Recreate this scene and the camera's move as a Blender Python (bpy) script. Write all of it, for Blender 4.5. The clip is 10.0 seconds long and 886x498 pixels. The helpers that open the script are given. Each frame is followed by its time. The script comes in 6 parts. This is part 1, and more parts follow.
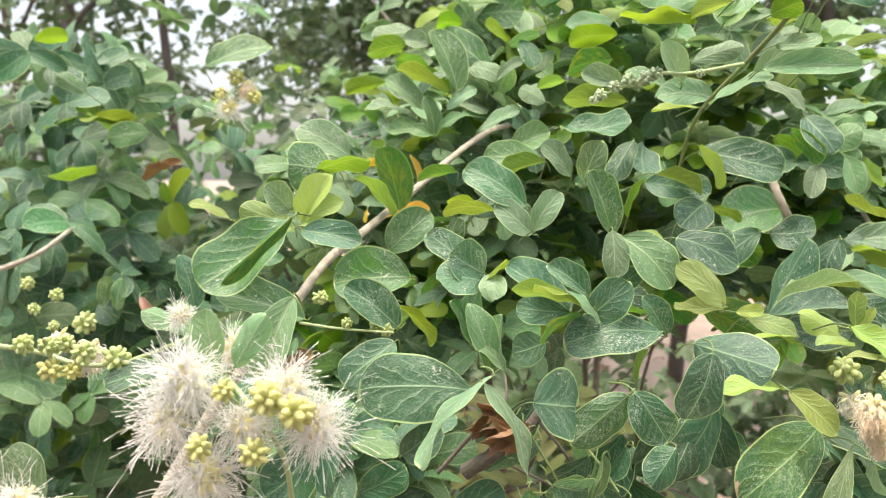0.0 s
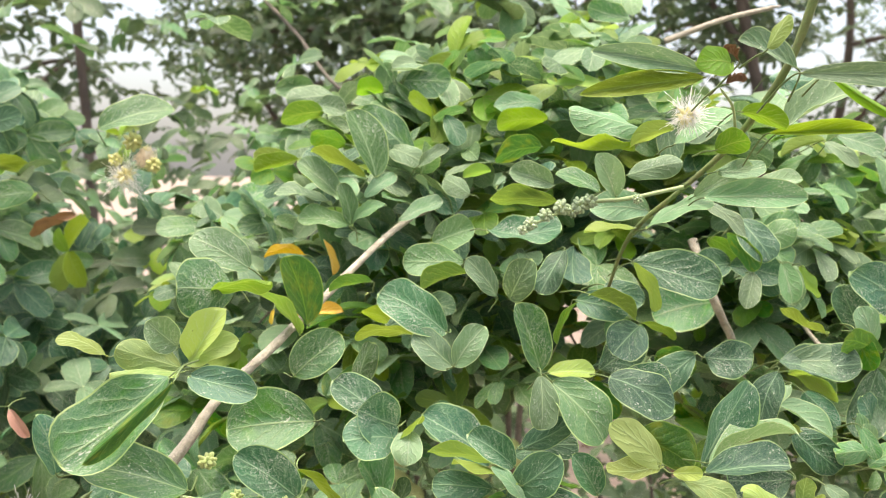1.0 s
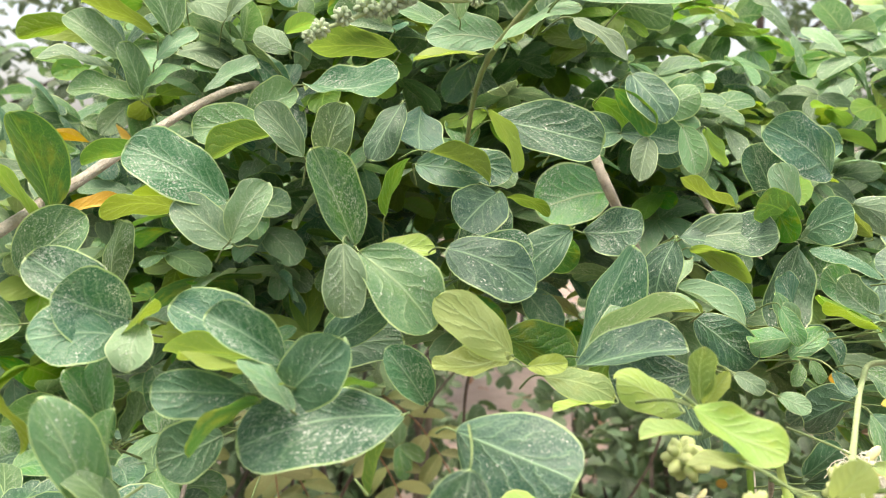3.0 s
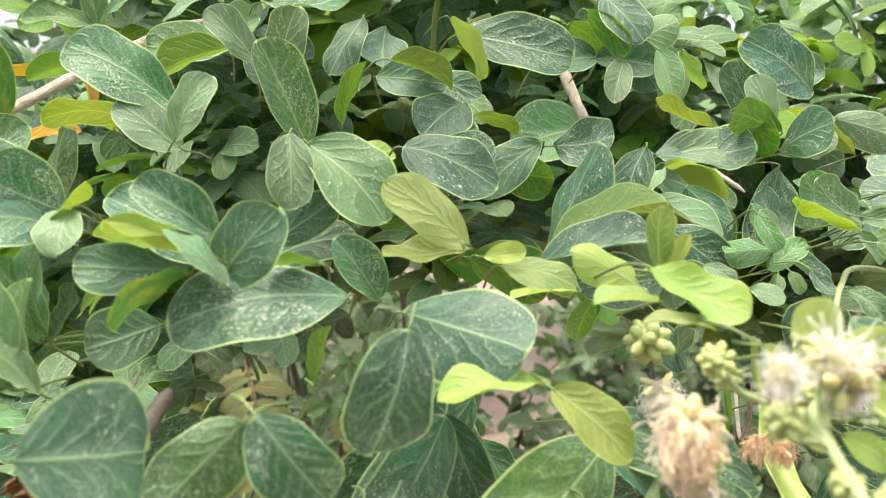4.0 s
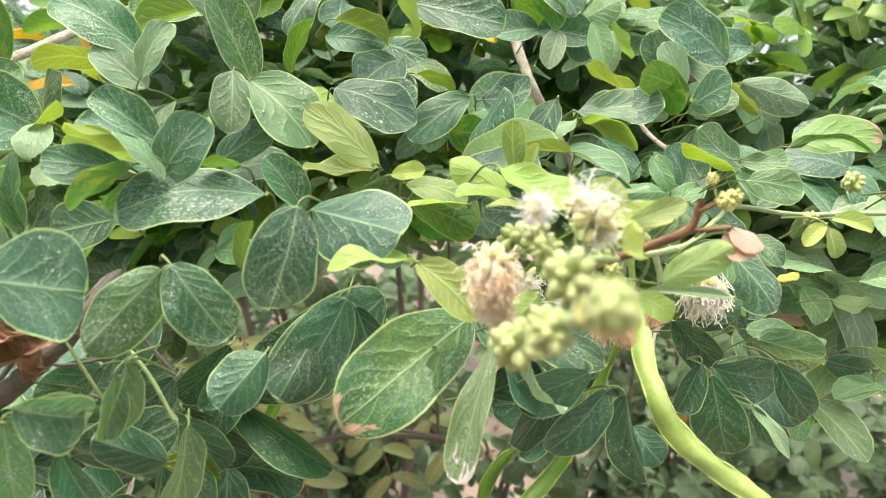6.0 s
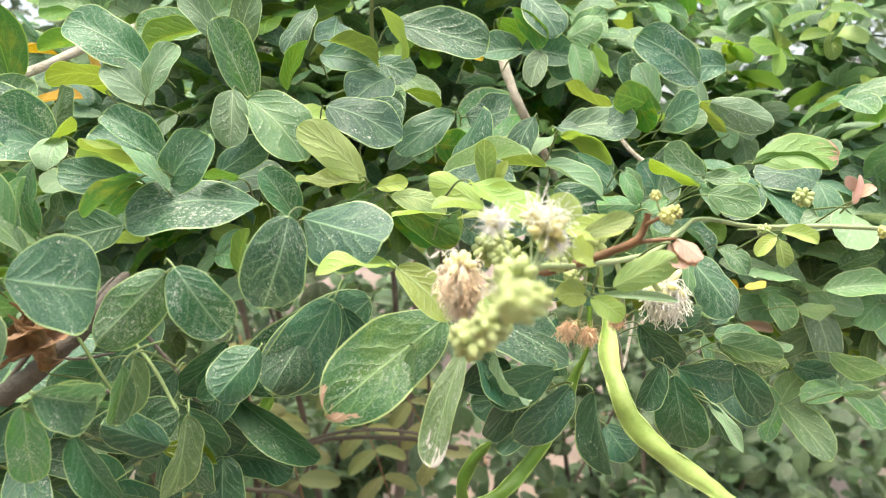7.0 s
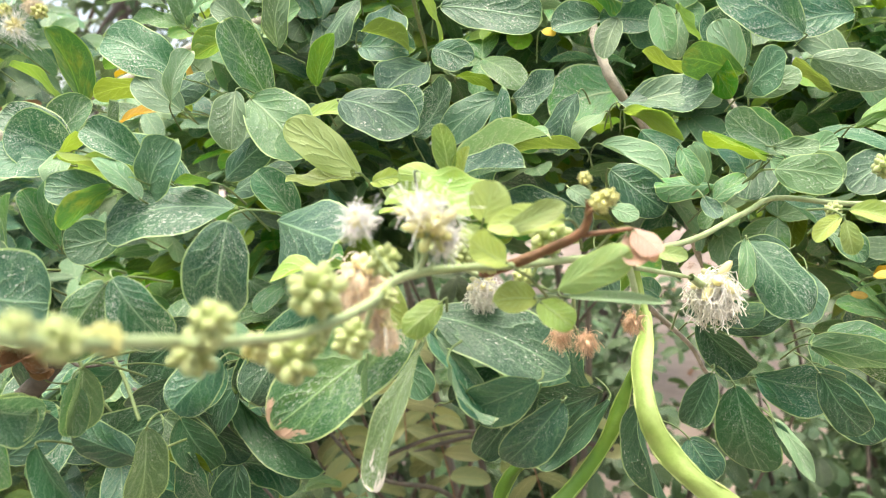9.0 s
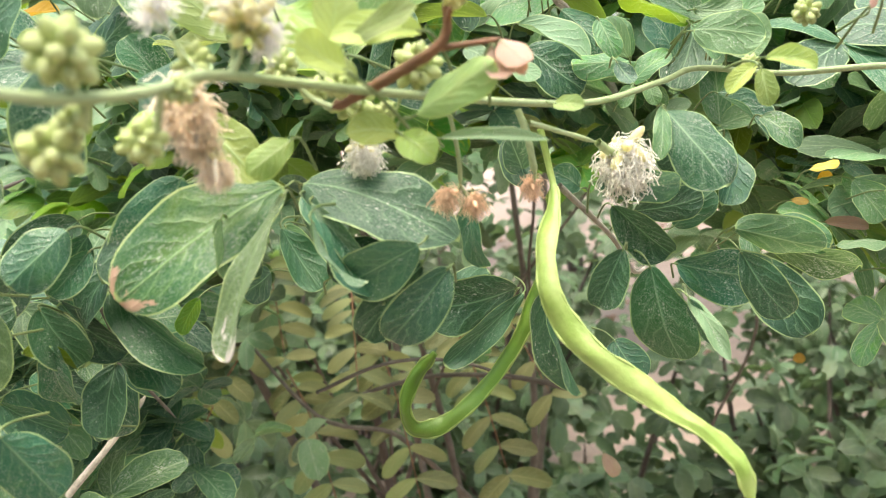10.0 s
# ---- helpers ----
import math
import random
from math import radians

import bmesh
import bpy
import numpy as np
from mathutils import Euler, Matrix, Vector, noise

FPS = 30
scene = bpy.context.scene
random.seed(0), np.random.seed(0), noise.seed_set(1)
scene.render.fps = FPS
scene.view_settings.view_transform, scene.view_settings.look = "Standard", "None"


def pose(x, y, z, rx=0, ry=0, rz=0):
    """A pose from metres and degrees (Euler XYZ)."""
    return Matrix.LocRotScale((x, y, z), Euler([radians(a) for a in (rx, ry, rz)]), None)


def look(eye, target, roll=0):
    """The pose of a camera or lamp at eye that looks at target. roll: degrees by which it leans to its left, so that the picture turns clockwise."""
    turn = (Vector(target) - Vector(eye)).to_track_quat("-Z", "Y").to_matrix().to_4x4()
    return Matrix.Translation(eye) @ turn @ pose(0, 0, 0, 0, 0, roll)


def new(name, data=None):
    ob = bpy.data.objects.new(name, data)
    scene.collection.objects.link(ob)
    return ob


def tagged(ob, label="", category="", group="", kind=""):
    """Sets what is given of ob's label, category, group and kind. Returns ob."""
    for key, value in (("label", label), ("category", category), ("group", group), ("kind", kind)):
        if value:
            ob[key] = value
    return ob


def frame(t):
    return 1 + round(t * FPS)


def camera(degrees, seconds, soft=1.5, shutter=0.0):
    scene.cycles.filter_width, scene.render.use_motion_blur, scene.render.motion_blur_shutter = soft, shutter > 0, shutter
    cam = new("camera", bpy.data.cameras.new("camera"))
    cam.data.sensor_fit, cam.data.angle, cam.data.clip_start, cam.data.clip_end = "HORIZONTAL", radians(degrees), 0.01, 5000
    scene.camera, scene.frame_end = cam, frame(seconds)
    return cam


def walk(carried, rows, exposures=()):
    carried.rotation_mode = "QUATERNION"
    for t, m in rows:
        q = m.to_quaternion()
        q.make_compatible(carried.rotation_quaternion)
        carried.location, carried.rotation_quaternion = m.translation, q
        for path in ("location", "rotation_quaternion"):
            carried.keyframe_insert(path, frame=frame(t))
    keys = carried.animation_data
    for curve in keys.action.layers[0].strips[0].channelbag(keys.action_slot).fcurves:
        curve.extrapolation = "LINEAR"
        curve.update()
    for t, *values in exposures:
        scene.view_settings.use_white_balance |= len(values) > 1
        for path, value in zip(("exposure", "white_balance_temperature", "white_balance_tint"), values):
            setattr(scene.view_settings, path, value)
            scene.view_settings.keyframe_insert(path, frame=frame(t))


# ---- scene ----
cam = camera(57.6, 10.0, soft=1.0)
PATH = [
    (0, (0.02, 0.005, 1.37), (-0.047, 1.996, 1.194), 0.0),
    (0.5, (0.019, 0.026, 1.401), (0.044, 2.017, 1.206), 1.2),
    (1, (0.024, 0.045, 1.419), (0.139, 2.034, 1.246), 1.4),
    (1.5, (0.044, 0.074, 1.42), (0.251, 2.057, 1.263), -0.1),
    (2, (0.05, 0.092, 1.411), (0.29, 2.069, 1.233), -0.2),
    (2.5, (0.056, 0.104, 1.39), (0.302, 2.077, 1.17), -0.1),
    (2.7, (0.064, 0.113, 1.382), (0.332, 2.081, 1.148), 0.1),
    (3.8, (0.083, 0.129, 1.352), (0.378, 2.09, 1.093), -1.3),
    (4, (0.085, 0.128, 1.345), (0.369, 2.092, 1.091), -1.3),
    (4.5, (0.091, 0.118, 1.335), (0.341, 2.089, 1.104), -1.1),
    (5, (0.1, 0.102, 1.332), (0.327, 2.074, 1.09), -0.8),
    (5.5, (0.106, 0.095, 1.325), (0.346, 2.065, 1.076), -0.2),
    (5.7, (0.1088, 0.091, 1.3253), (0.3405, 2.0618, 1.0791), -0.4),
    (6.8, (0.109, 0.072, 1.326), (0.366, 2.041, 1.09), 0.5),
    (7, (0.112, 0.066, 1.328), (0.351, 2.039, 1.102), 0.3),
    (7.5, (0.127, 0.061, 1.328), (0.289, 2.042, 1.103), -0.5),
    (8, (0.142, 0.065, 1.323), (0.16, 2.052, 1.096), -1.5),
    (8.5, (0.164, 0.081, 1.32), (0.038, 2.061, 1.071), -2.0),
    (9, (0.173, 0.088, 1.326), (-0.108, 2.054, 1.09), -3.5),
    (9.5, (0.186, 0.106, 1.312), (-0.095, 2.063, 1.006), -4.8),
    (9.7, (0.1854, 0.106, 1.2998), (-0.0516, 2.069, 1.0032), -4.0),
    (10, (0.191, 0.107, 1.298), (-0.032, 2.068, 0.974), -4.0),
]
walk(cam, [(t, look(eye, target, roll)) for t, eye, target, roll in PATH], exposures=[(0, 1.34, 7050, 11), (2, 1.36, 7130, 12), (4.5, 1.45, 7000, 9), (10, 1.58, 6800, 8)])
cam.data.dof.use_dof = True
cam.data.dof.focus_distance = 0.27
cam.data.dof.aperture_fstop = 24.0

# ---- daylight: bright hazy sky with a broad soft sun ----
world = bpy.data.worlds.new("sky")
scene.world = world
world.use_nodes = True
wt = world.node_tree
sky = wt.nodes.new("ShaderNodeTexSky")
sky.sky_type = "NISHITA"
sky.sun_disc = False
sky.sun_elevation, sky.sun_rotation = radians(80), radians(200)
sky.air_density, sky.dust_density, sky.ozone_density = 1.0, 7.0, 1.0
haze = wt.nodes.new("ShaderNodeMix")  # an even white veil of thin cloud
haze.data_type, haze.blend_type = "RGBA", "ADD"
haze.inputs[0].default_value = 1.0
haze.inputs[7].default_value = (0.95, 0.97, 1.0, 1)
wt.links.new(sky.outputs[0], haze.inputs[6])
wt.links.new(haze.outputs[2], wt.nodes["Background"].inputs["Color"])
wt.nodes["Background"].inputs["Strength"].default_value = 0.15
lamp = bpy.data.lights.new("sun", "SUN")
lamp.energy, lamp.angle, lamp.color = 1.4, radians(45), (1.0, 0.96, 0.88)
sun = new("sun", lamp)
sun.matrix_world = look((0, 0, 0), (0.12, -0.04, -0.99))


# ---- materials ----
class Nodes:
    """Short hand for a node tree."""

    def __init__(self, name):
        self.material = bpy.data.materials.new(name)
        self.material.use_nodes = True
        self.tree = self.material.node_tree
        self.bsdf = self.tree.nodes["Principled BSDF"]
        self.out = self.tree.nodes["Material Output"]

    def add(self, kind, **values):
        node = self.tree.nodes.new(kind)
        for key, value in values.items():
            setattr(node, key, value)
        return node

    def link(self, a, b):
        self.tree.links.new(a, b)

    def math(self, op, a, b=None, c=None, clamp=False):
        node = self.add("ShaderNodeMath", operation=op, use_clamp=clamp)
        for n, v in enumerate((a, b, c)):
            if v is None:
                continue
            if isinstance(v, (int, float)):
                node.inputs[n].default_value = v
            else:
                self.link(v, node.inputs[n])
        return node.outputs[0]

    def ramp(self, v, low, high, a=0.0, b=1.0):
        node = self.add("ShaderNodeMapRange", interpolation_type="SMOOTHSTEP")
        self.link(v, node.inputs[0])
        for n, x in enumerate((low, high, a, b)):
            node.inputs[n + 1].default_value = x
        return node.outputs[0]

    def mix(self, fac, a, b, blend="MIX"):
        node = self.add("ShaderNodeMix", data_type="RGBA", blend_type=blend)
        for n, v in ((0, fac), (6, a), (7, b)):
            if isinstance(v, (int, float)):
                node.inputs[n].default_value = v
            elif isinstance(v, tuple):
                node.inputs[n].default_value = (*v, 1)
            else:
                self.link(v, node.inputs[n])
        return node.outputs[2]

    def noise(self, vector, scale, detail=3.0, rough=0.55, w=None):
        node = self.add("ShaderNodeTexNoise", noise_dimensions="4D" if w is not None else "3D")
        self.link(vector, node.inputs["Vector"])
        node.inputs["Scale"].default_value, node.inputs["Detail"].default_value = scale, detail
        node.inputs["Roughness"].default_value = rough
        if w is not None:
            self.link(w, node.inputs["W"])
        return node.outputs["Fac"]

    def bump(self, height, strength, distance):
        node = self.add("ShaderNodeBump")
        node.inputs["Strength"].default_value, node.inputs["Distance"].default_value = strength, distance
        self.link(height, node.inputs["Height"])
        self.link(node.outputs[0], self.bsdf.inputs["Normal"])

    def chance(self):
        """One random number for each object and each loose piece."""
        a = self.add("ShaderNodeObjectInfo").outputs["Random"]
        b = self.add("ShaderNodeNewGeometry").outputs["Random Per Island"]
        return self.math("FRACT", self.math("ADD", self.math("MULTIPLY", a, 7.31), self.math("MULTIPLY", b, 3.77)))


def leaf_material(name, blade, vein, rim, spot, spots=0.3, dust=0.5, through_light=0.36, gloss=0.34, scorch=0.0, scorched_to=(0.5, 0.34, 0.24), vivid=1.0):
    """A leaf: midrib and side veins by the blade's own length and width, pale rim, blotches and dust."""
    n = Nodes(name)
    uv = n.add("ShaderNodeUVMap", uv_map="blade").outputs[0]
    sep = n.add("ShaderNodeSeparateXYZ")
    n.link(uv, sep.inputs[0])
    u, across = sep.outputs[0], n.math("SUBTRACT", n.math("MULTIPLY", sep.outputs[1], 2.0), 1.0)
    r = n.chance()
    r2, r3 = n.math("FRACT", n.math("MULTIPLY", r, 9.7)), n.math("FRACT", n.math("MULTIPLY", r, 23.3))
    w = n.math("MULTIPLY", r, 40.0)
    warp = n.noise(uv, 3.2, 3.0, 0.6, w)
    v = n.math("ABSOLUTE", across)
    # the midrib wanders a little and thins towards the tip
    bent = n.math("ABSOLUTE", n.math("ADD", across, n.math("MULTIPLY", n.math("SUBTRACT", n.noise(uv, 2.0, 1.0, 0.5, n.math("ADD", w, 11.0)), 0.5), n.math("MULTIPLY", u, 0.16))))
    rib = n.ramp(n.math("SUBTRACT", bent, n.math("MULTIPLY", n.math("SUBTRACT", 1.0, u), 0.02)), 0.006, 0.034, 1.0, 0.0)
    # side veins leave it alternately, bow forwards and fork
    sided = n.math("MULTIPLY", n.math("GREATER_THAN", across, 0.0), 0.45)
    run = n.math("ADD", n.math("SUBTRACT", n.math("MULTIPLY", u, n.ramp(r3, 0.0, 1.0, 4.6, 6.6)), n.math("MULTIPLY", n.math("POWER", v, 0.75), 2.4)), n.math("ADD", n.math("MULTIPLY", warp, 2.2), sided))
    wave = n.math("ABSOLUTE", n.math("SUBTRACT", n.math("FRACT", run), 0.5))
    fade = n.math("MULTIPLY", n.ramp(v, 0.55, 1.0, 1.0, 0.1), n.ramp(n.noise(uv, 7.0, 2.0, 0.5, n.math("ADD", w, 5.0)), 0.3, 0.6, 0.35, 1.0))
    side = n.math("MULTIPLY", n.ramp(wave, 0.0, 0.06, 1.0, 0.0), fade)
    halo = n.math("MULTIPLY", n.math("MAXIMUM", n.ramp(wave, 0.0, 0.3, 1.0, 0.0), n.ramp(bent, 0.0, 0.2, 1.0, 0.0)), fade)
    net = n.add("ShaderNodeTexVoronoi", feature="DISTANCE_TO_EDGE")
    n.link(uv, net.inputs["Vector"])
    net.inputs["Scale"].default_value = 32.0
    fine = n.math("MULTIPLY", n.ramp(net.outputs["Distance"], 0.0, 0.13, 0.42, 0.0), n.ramp(warp, 0.35, 0.65, 0.35, 1.0))
    veins = n.math("MAXIMUM", n.math("MAXIMUM", rib, n.math("MULTIPLY", side, 0.8)), fine)
    edge = n.math("MAXIMUM", n.ramp(v, 0.935, 0.97), n.math("MAXIMUM", n.ramp(u, 0.972, 0.99), n.ramp(u, 0.03, 0.005)))
    patch = n.ramp(n.noise(uv, 2.4, 3.0, 0.6, w), 0.48, 0.72)
    grain = n.noise(uv, 26.0, 2.0, 0.6, w)
    tone = n.mix(n.math("MULTIPLY", patch, n.math("MULTIPLY", n.ramp(r2, 0.2, 1.0, 0.2, 1.5), spots), clamp=True), blade, spot)
    light = n.add("ShaderNodeHueSaturation")
    n.link(tone, light.inputs["Color"])
    n.link(n.ramp(r, 0.0, 1.0, 0.66, 1.34), light.inputs["Value"])
    n.link(n.ramp(r2, 0.0, 1.0, 0.475, 0.525), light.inputs["Hue"])
    n.link(n.ramp(r3, 0.0, 1.0, 0.88 * vivid, 1.12 * vivid), light.inputs["Saturation"])
    tone = n.mix(n.ramp(grain, 0.4, 0.75, 0.0, 0.12), light.outputs[0], vein)
    tone = n.mix(n.math("MULTIPLY", halo, 0.2), tone, vein)
    tone = n.mix(n.math("MULTIPLY", veins, 0.95), tone, vein)
    tone = n.mix(n.math("MULTIPLY", edge, 0.9), tone, rim)
    thick = n.ramp(n.noise(uv, 2.6, 2.0, 0.5, n.math("ADD", w, 9.0)), 0.40, 0.68)
    speck = n.math("MULTIPLY", n.ramp(n.noise(uv, 44.0, 2.0, 0.8, w), 0.53, 0.59), n.ramp(thick, 0.0, 1.0, 0.25, 1.0))
    tone = n.mix(n.math("MULTIPLY", speck, n.math("MULTIPLY", n.ramp(r3, 0.0, 1.0, 0.3, 1.15), dust), clamp=True), tone, (0.55, 0.62, 0.55))
    film = n.math("MULTIPLY", n.ramp(n.noise(uv, 3.1, 4.0, 0.7, n.math("ADD", w, 7.0)), 0.42, 0.72), n.ramp(n.noise(uv, 90.0, 2.0, 0.7, w), 0.35, 0.62))
    tone = n.mix(n.math("MULTIPLY", film, dust * 0.34), tone, (0.36, 0.49, 0.39))
    crumb = n.math("MULTIPLY", n.ramp(n.noise(uv, 30.0, 0.0, 0.5, n.math("ADD", w, 3.0)), 0.70, 0.73), thick)
    tone = n.mix(n.math("MULTIPLY", crumb, dust, clamp=True), tone, (0.76, 0.78, 0.73))
    dot = n.ramp(n.noise(uv, 17.0, 1.0, 0.5, w), 0.75, 0.78)
    tone = n.mix(n.math("MULTIPLY", dot, 0.6), tone, (0.07, 0.06, 0.03))
    if scorch:
        burnt = n.ramp(n.math("ADD", u, n.math("MULTIPLY", n.math("SUBTRACT", n.math("ADD", n.noise(uv, 5.0, 2.0, 0.5, w), n.math("MULTIPLY", n.math("SUBTRACT", grain, 0.5), 0.45)), 0.5), 0.7)), 1.0 - scorch, 1.05 - scorch)
        tone = n.mix(burnt, tone, scorched_to)
    n.link(tone, n.bsdf.inputs["Base Color"])
    n.link(n.math("ADD", n.ramp(grain, 0.3, 0.7, gloss, gloss + 0.16), n.math("MULTIPLY", thick, 0.14 * min(1.0, dust * 2))), n.bsdf.inputs["Roughness"])
    n.bsdf.inputs["Specular IOR Level"].default_value = 0.42
    quilt = n.math("ADD", n.math("MULTIPLY", n.math("MAXIMUM", rib, side), 0.9), n.math("MULTIPLY", halo, 0.8))
    n.bump(n.math("SUBTRACT", n.math("MULTIPLY", grain, 0.4), quilt), 0.45, 0.0005)
    shine = n.add("ShaderNodeBsdfTranslucent")
    n.link(n.mix(0.45, tone, (1.0, 0.95, 0.3), "MULTIPLY"), shine.inputs["Color"])
    both = n.add("ShaderNodeMixShader")
    both.inputs[0].default_value = through_light
    n.link(n.bsdf.outputs[0], both.inputs[1])
    n.link(shine.outputs[0], both.inputs[2])
    n.link(both.outputs[0], n.out.inputs[0])
    return n.material


def plain_material(name, a, b, scale, rough=0.6, relief=0.4, depth=0.0008, through_light=0.0, grain=0.4):
    """Two mingled tones with grain at two scales and relief."""
    n = Nodes(name)
    at = n.add("ShaderNodeTexCoord").outputs["Object"]
    big, small = n.noise(at, scale, 4.0, 0.6), n.noise(at, scale * 7.0, 3.0, 0.65)
    tone = n.mix(n.ramp(big, 0.3, 0.7), a, b)
    tone = n.mix(n.ramp(small, 0.35, 0.75, 0.0, grain), tone, tuple(0.55 * (p + q) / 2 for p, q in zip(a, b)))
    light = n.add("ShaderNodeHueSaturation")
    n.link(tone, light.inputs["Color"])
    n.link(n.ramp(n.chance(), 0.0, 1.0, 0.88, 1.12), light.inputs["Value"])
    n.link(light.outputs[0], n.bsdf.inputs["Base Color"])
    n.bsdf.inputs["Roughness"].default_value = rough
    n.bump(small, relief, depth)
    if through_light:
        shine = n.add("ShaderNodeBsdfTranslucent")
        n.link(light.outputs[0], shine.inputs["Color"])
        both = n.add("ShaderNodeMixShader")
        both.inputs[0].default_value = through_light
        n.link(n.bsdf.outputs[0], both.inputs[1])
        n.link(shine.outputs[0], both.inputs[2])
        n.link(both.outputs[0], n.out.inputs[0])
    return n.material


BLADES = {
    "dark": leaf_material("leaf_dark", (0.041, 0.121, 0.072), (0.25, 0.42, 0.25), (0.42, 0.60, 0.26), (0.10, 0.24, 0.05), dust=0.75, vivid=1.16),
    # darker copy of leaf_dark: shade low in the shrub is put into its colour
    "dark_shade": leaf_material("leaf_dark_shade", (0.027, 0.094, 0.046), (0.15, 0.30, 0.15), (0.34, 0.48, 0.2), (0.08, 0.19, 0.04), dust=0.35, through_light=0.15, vivid=1.16),
    "mid": leaf_material("leaf_mid", (0.085, 0.195, 0.083), (0.31, 0.46, 0.24), (0.44, 0.60, 0.24), (0.16, 0.30, 0.06), spots=0.5, dust=0.65, vivid=1.16),
    "pale": leaf_material("leaf_pale", (0.162, 0.282, 0.158), (0.35, 0.47, 0.29), (0.46, 0.60, 0.32), (0.14, 0.28, 0.10), dust=0.65, gloss=0.46, vivid=1.16),
    "young": leaf_material("leaf_young", (0.305, 0.44, 0.125), (0.45, 0.59, 0.26), (0.46, 0.58, 0.18), (0.46, 0.47, 0.08), spots=0.4, dust=0.1, through_light=0.45),
    "lime": leaf_material("leaf_underside", (0.185, 0.325, 0.038), (0.29, 0.41, 0.08), (0.33, 0.50, 0.09), (0.25, 0.38, 0.02), dust=0.1, through_light=0.5),
    "mottled": leaf_material("leaf_mottled", (0.075, 0.22, 0.03), (0.18, 0.35, 0.06), (0.27, 0.43, 0.09), (0.38, 0.40, 0.02), spots=0.8, dust=0.1, through_light=0.45),
    "yellow": leaf_material("leaf_yellow", (0.68, 0.47, 0.045), (0.66, 0.48, 0.1), (0.56, 0.36, 0.05), (0.58, 0.29, 0.02), spots=0.7, dust=0.0, through_light=0.35),
    "brown": leaf_material("leaf_withered", (0.21, 0.12, 0.065), (0.28, 0.15, 0.08), (0.33, 0.2, 0.11), (0.09, 0.05, 0.03), spots=0.9, dust=0.15, through_light=0.12, gloss=0.65),
    "pink": leaf_material("leaf_bud", (0.58, 0.38, 0.31), (0.5, 0.3, 0.22), (0.55, 0.42, 0.28), (0.58, 0.5, 0.25), dust=0.0, through_light=0.35),
    "scorched": leaf_material("leaf_scorched", (0.09, 0.23, 0.05), (0.24, 0.4, 0.12), (0.4, 0.5, 0.14), (0.26, 0.34, 0.05), spots=0.7, dust=0.2, through_light=0.35, scorch=0.13),
    "tipped": leaf_material("leaf_tipped", (0.05, 0.165, 0.055), (0.25, 0.42, 0.17), (0.46, 0.60, 0.24), (0.2, 0.32, 0.06), spots=0.8, dust=0.35, scorch=0.05),
    "bleached": leaf_material("leaf_bleached", (0.13, 0.25, 0.09), (0.28, 0.42, 0.2), (0.46, 0.58, 0.24), (0.26, 0.3, 0.1), spots=0.7, dust=0.8, scorch=0.12, scorched_to=(0.72, 0.68, 0.64)),
    "olive": leaf_material("leaf_olive", (0.23, 0.265, 0.11), (0.36, 0.38, 0.17), (0.3, 0.32, 0.14), (0.3, 0.26, 0.1), dust=0.1, through_light=0.35, gloss=0.5),
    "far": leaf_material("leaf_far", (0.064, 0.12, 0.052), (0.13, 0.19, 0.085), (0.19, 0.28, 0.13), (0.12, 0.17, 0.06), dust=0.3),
}
BLADES["long"], BLADES["blade"], BLADES["long_lime"] = BLADES["pale"], BLADES["young"], BLADES["lime"]
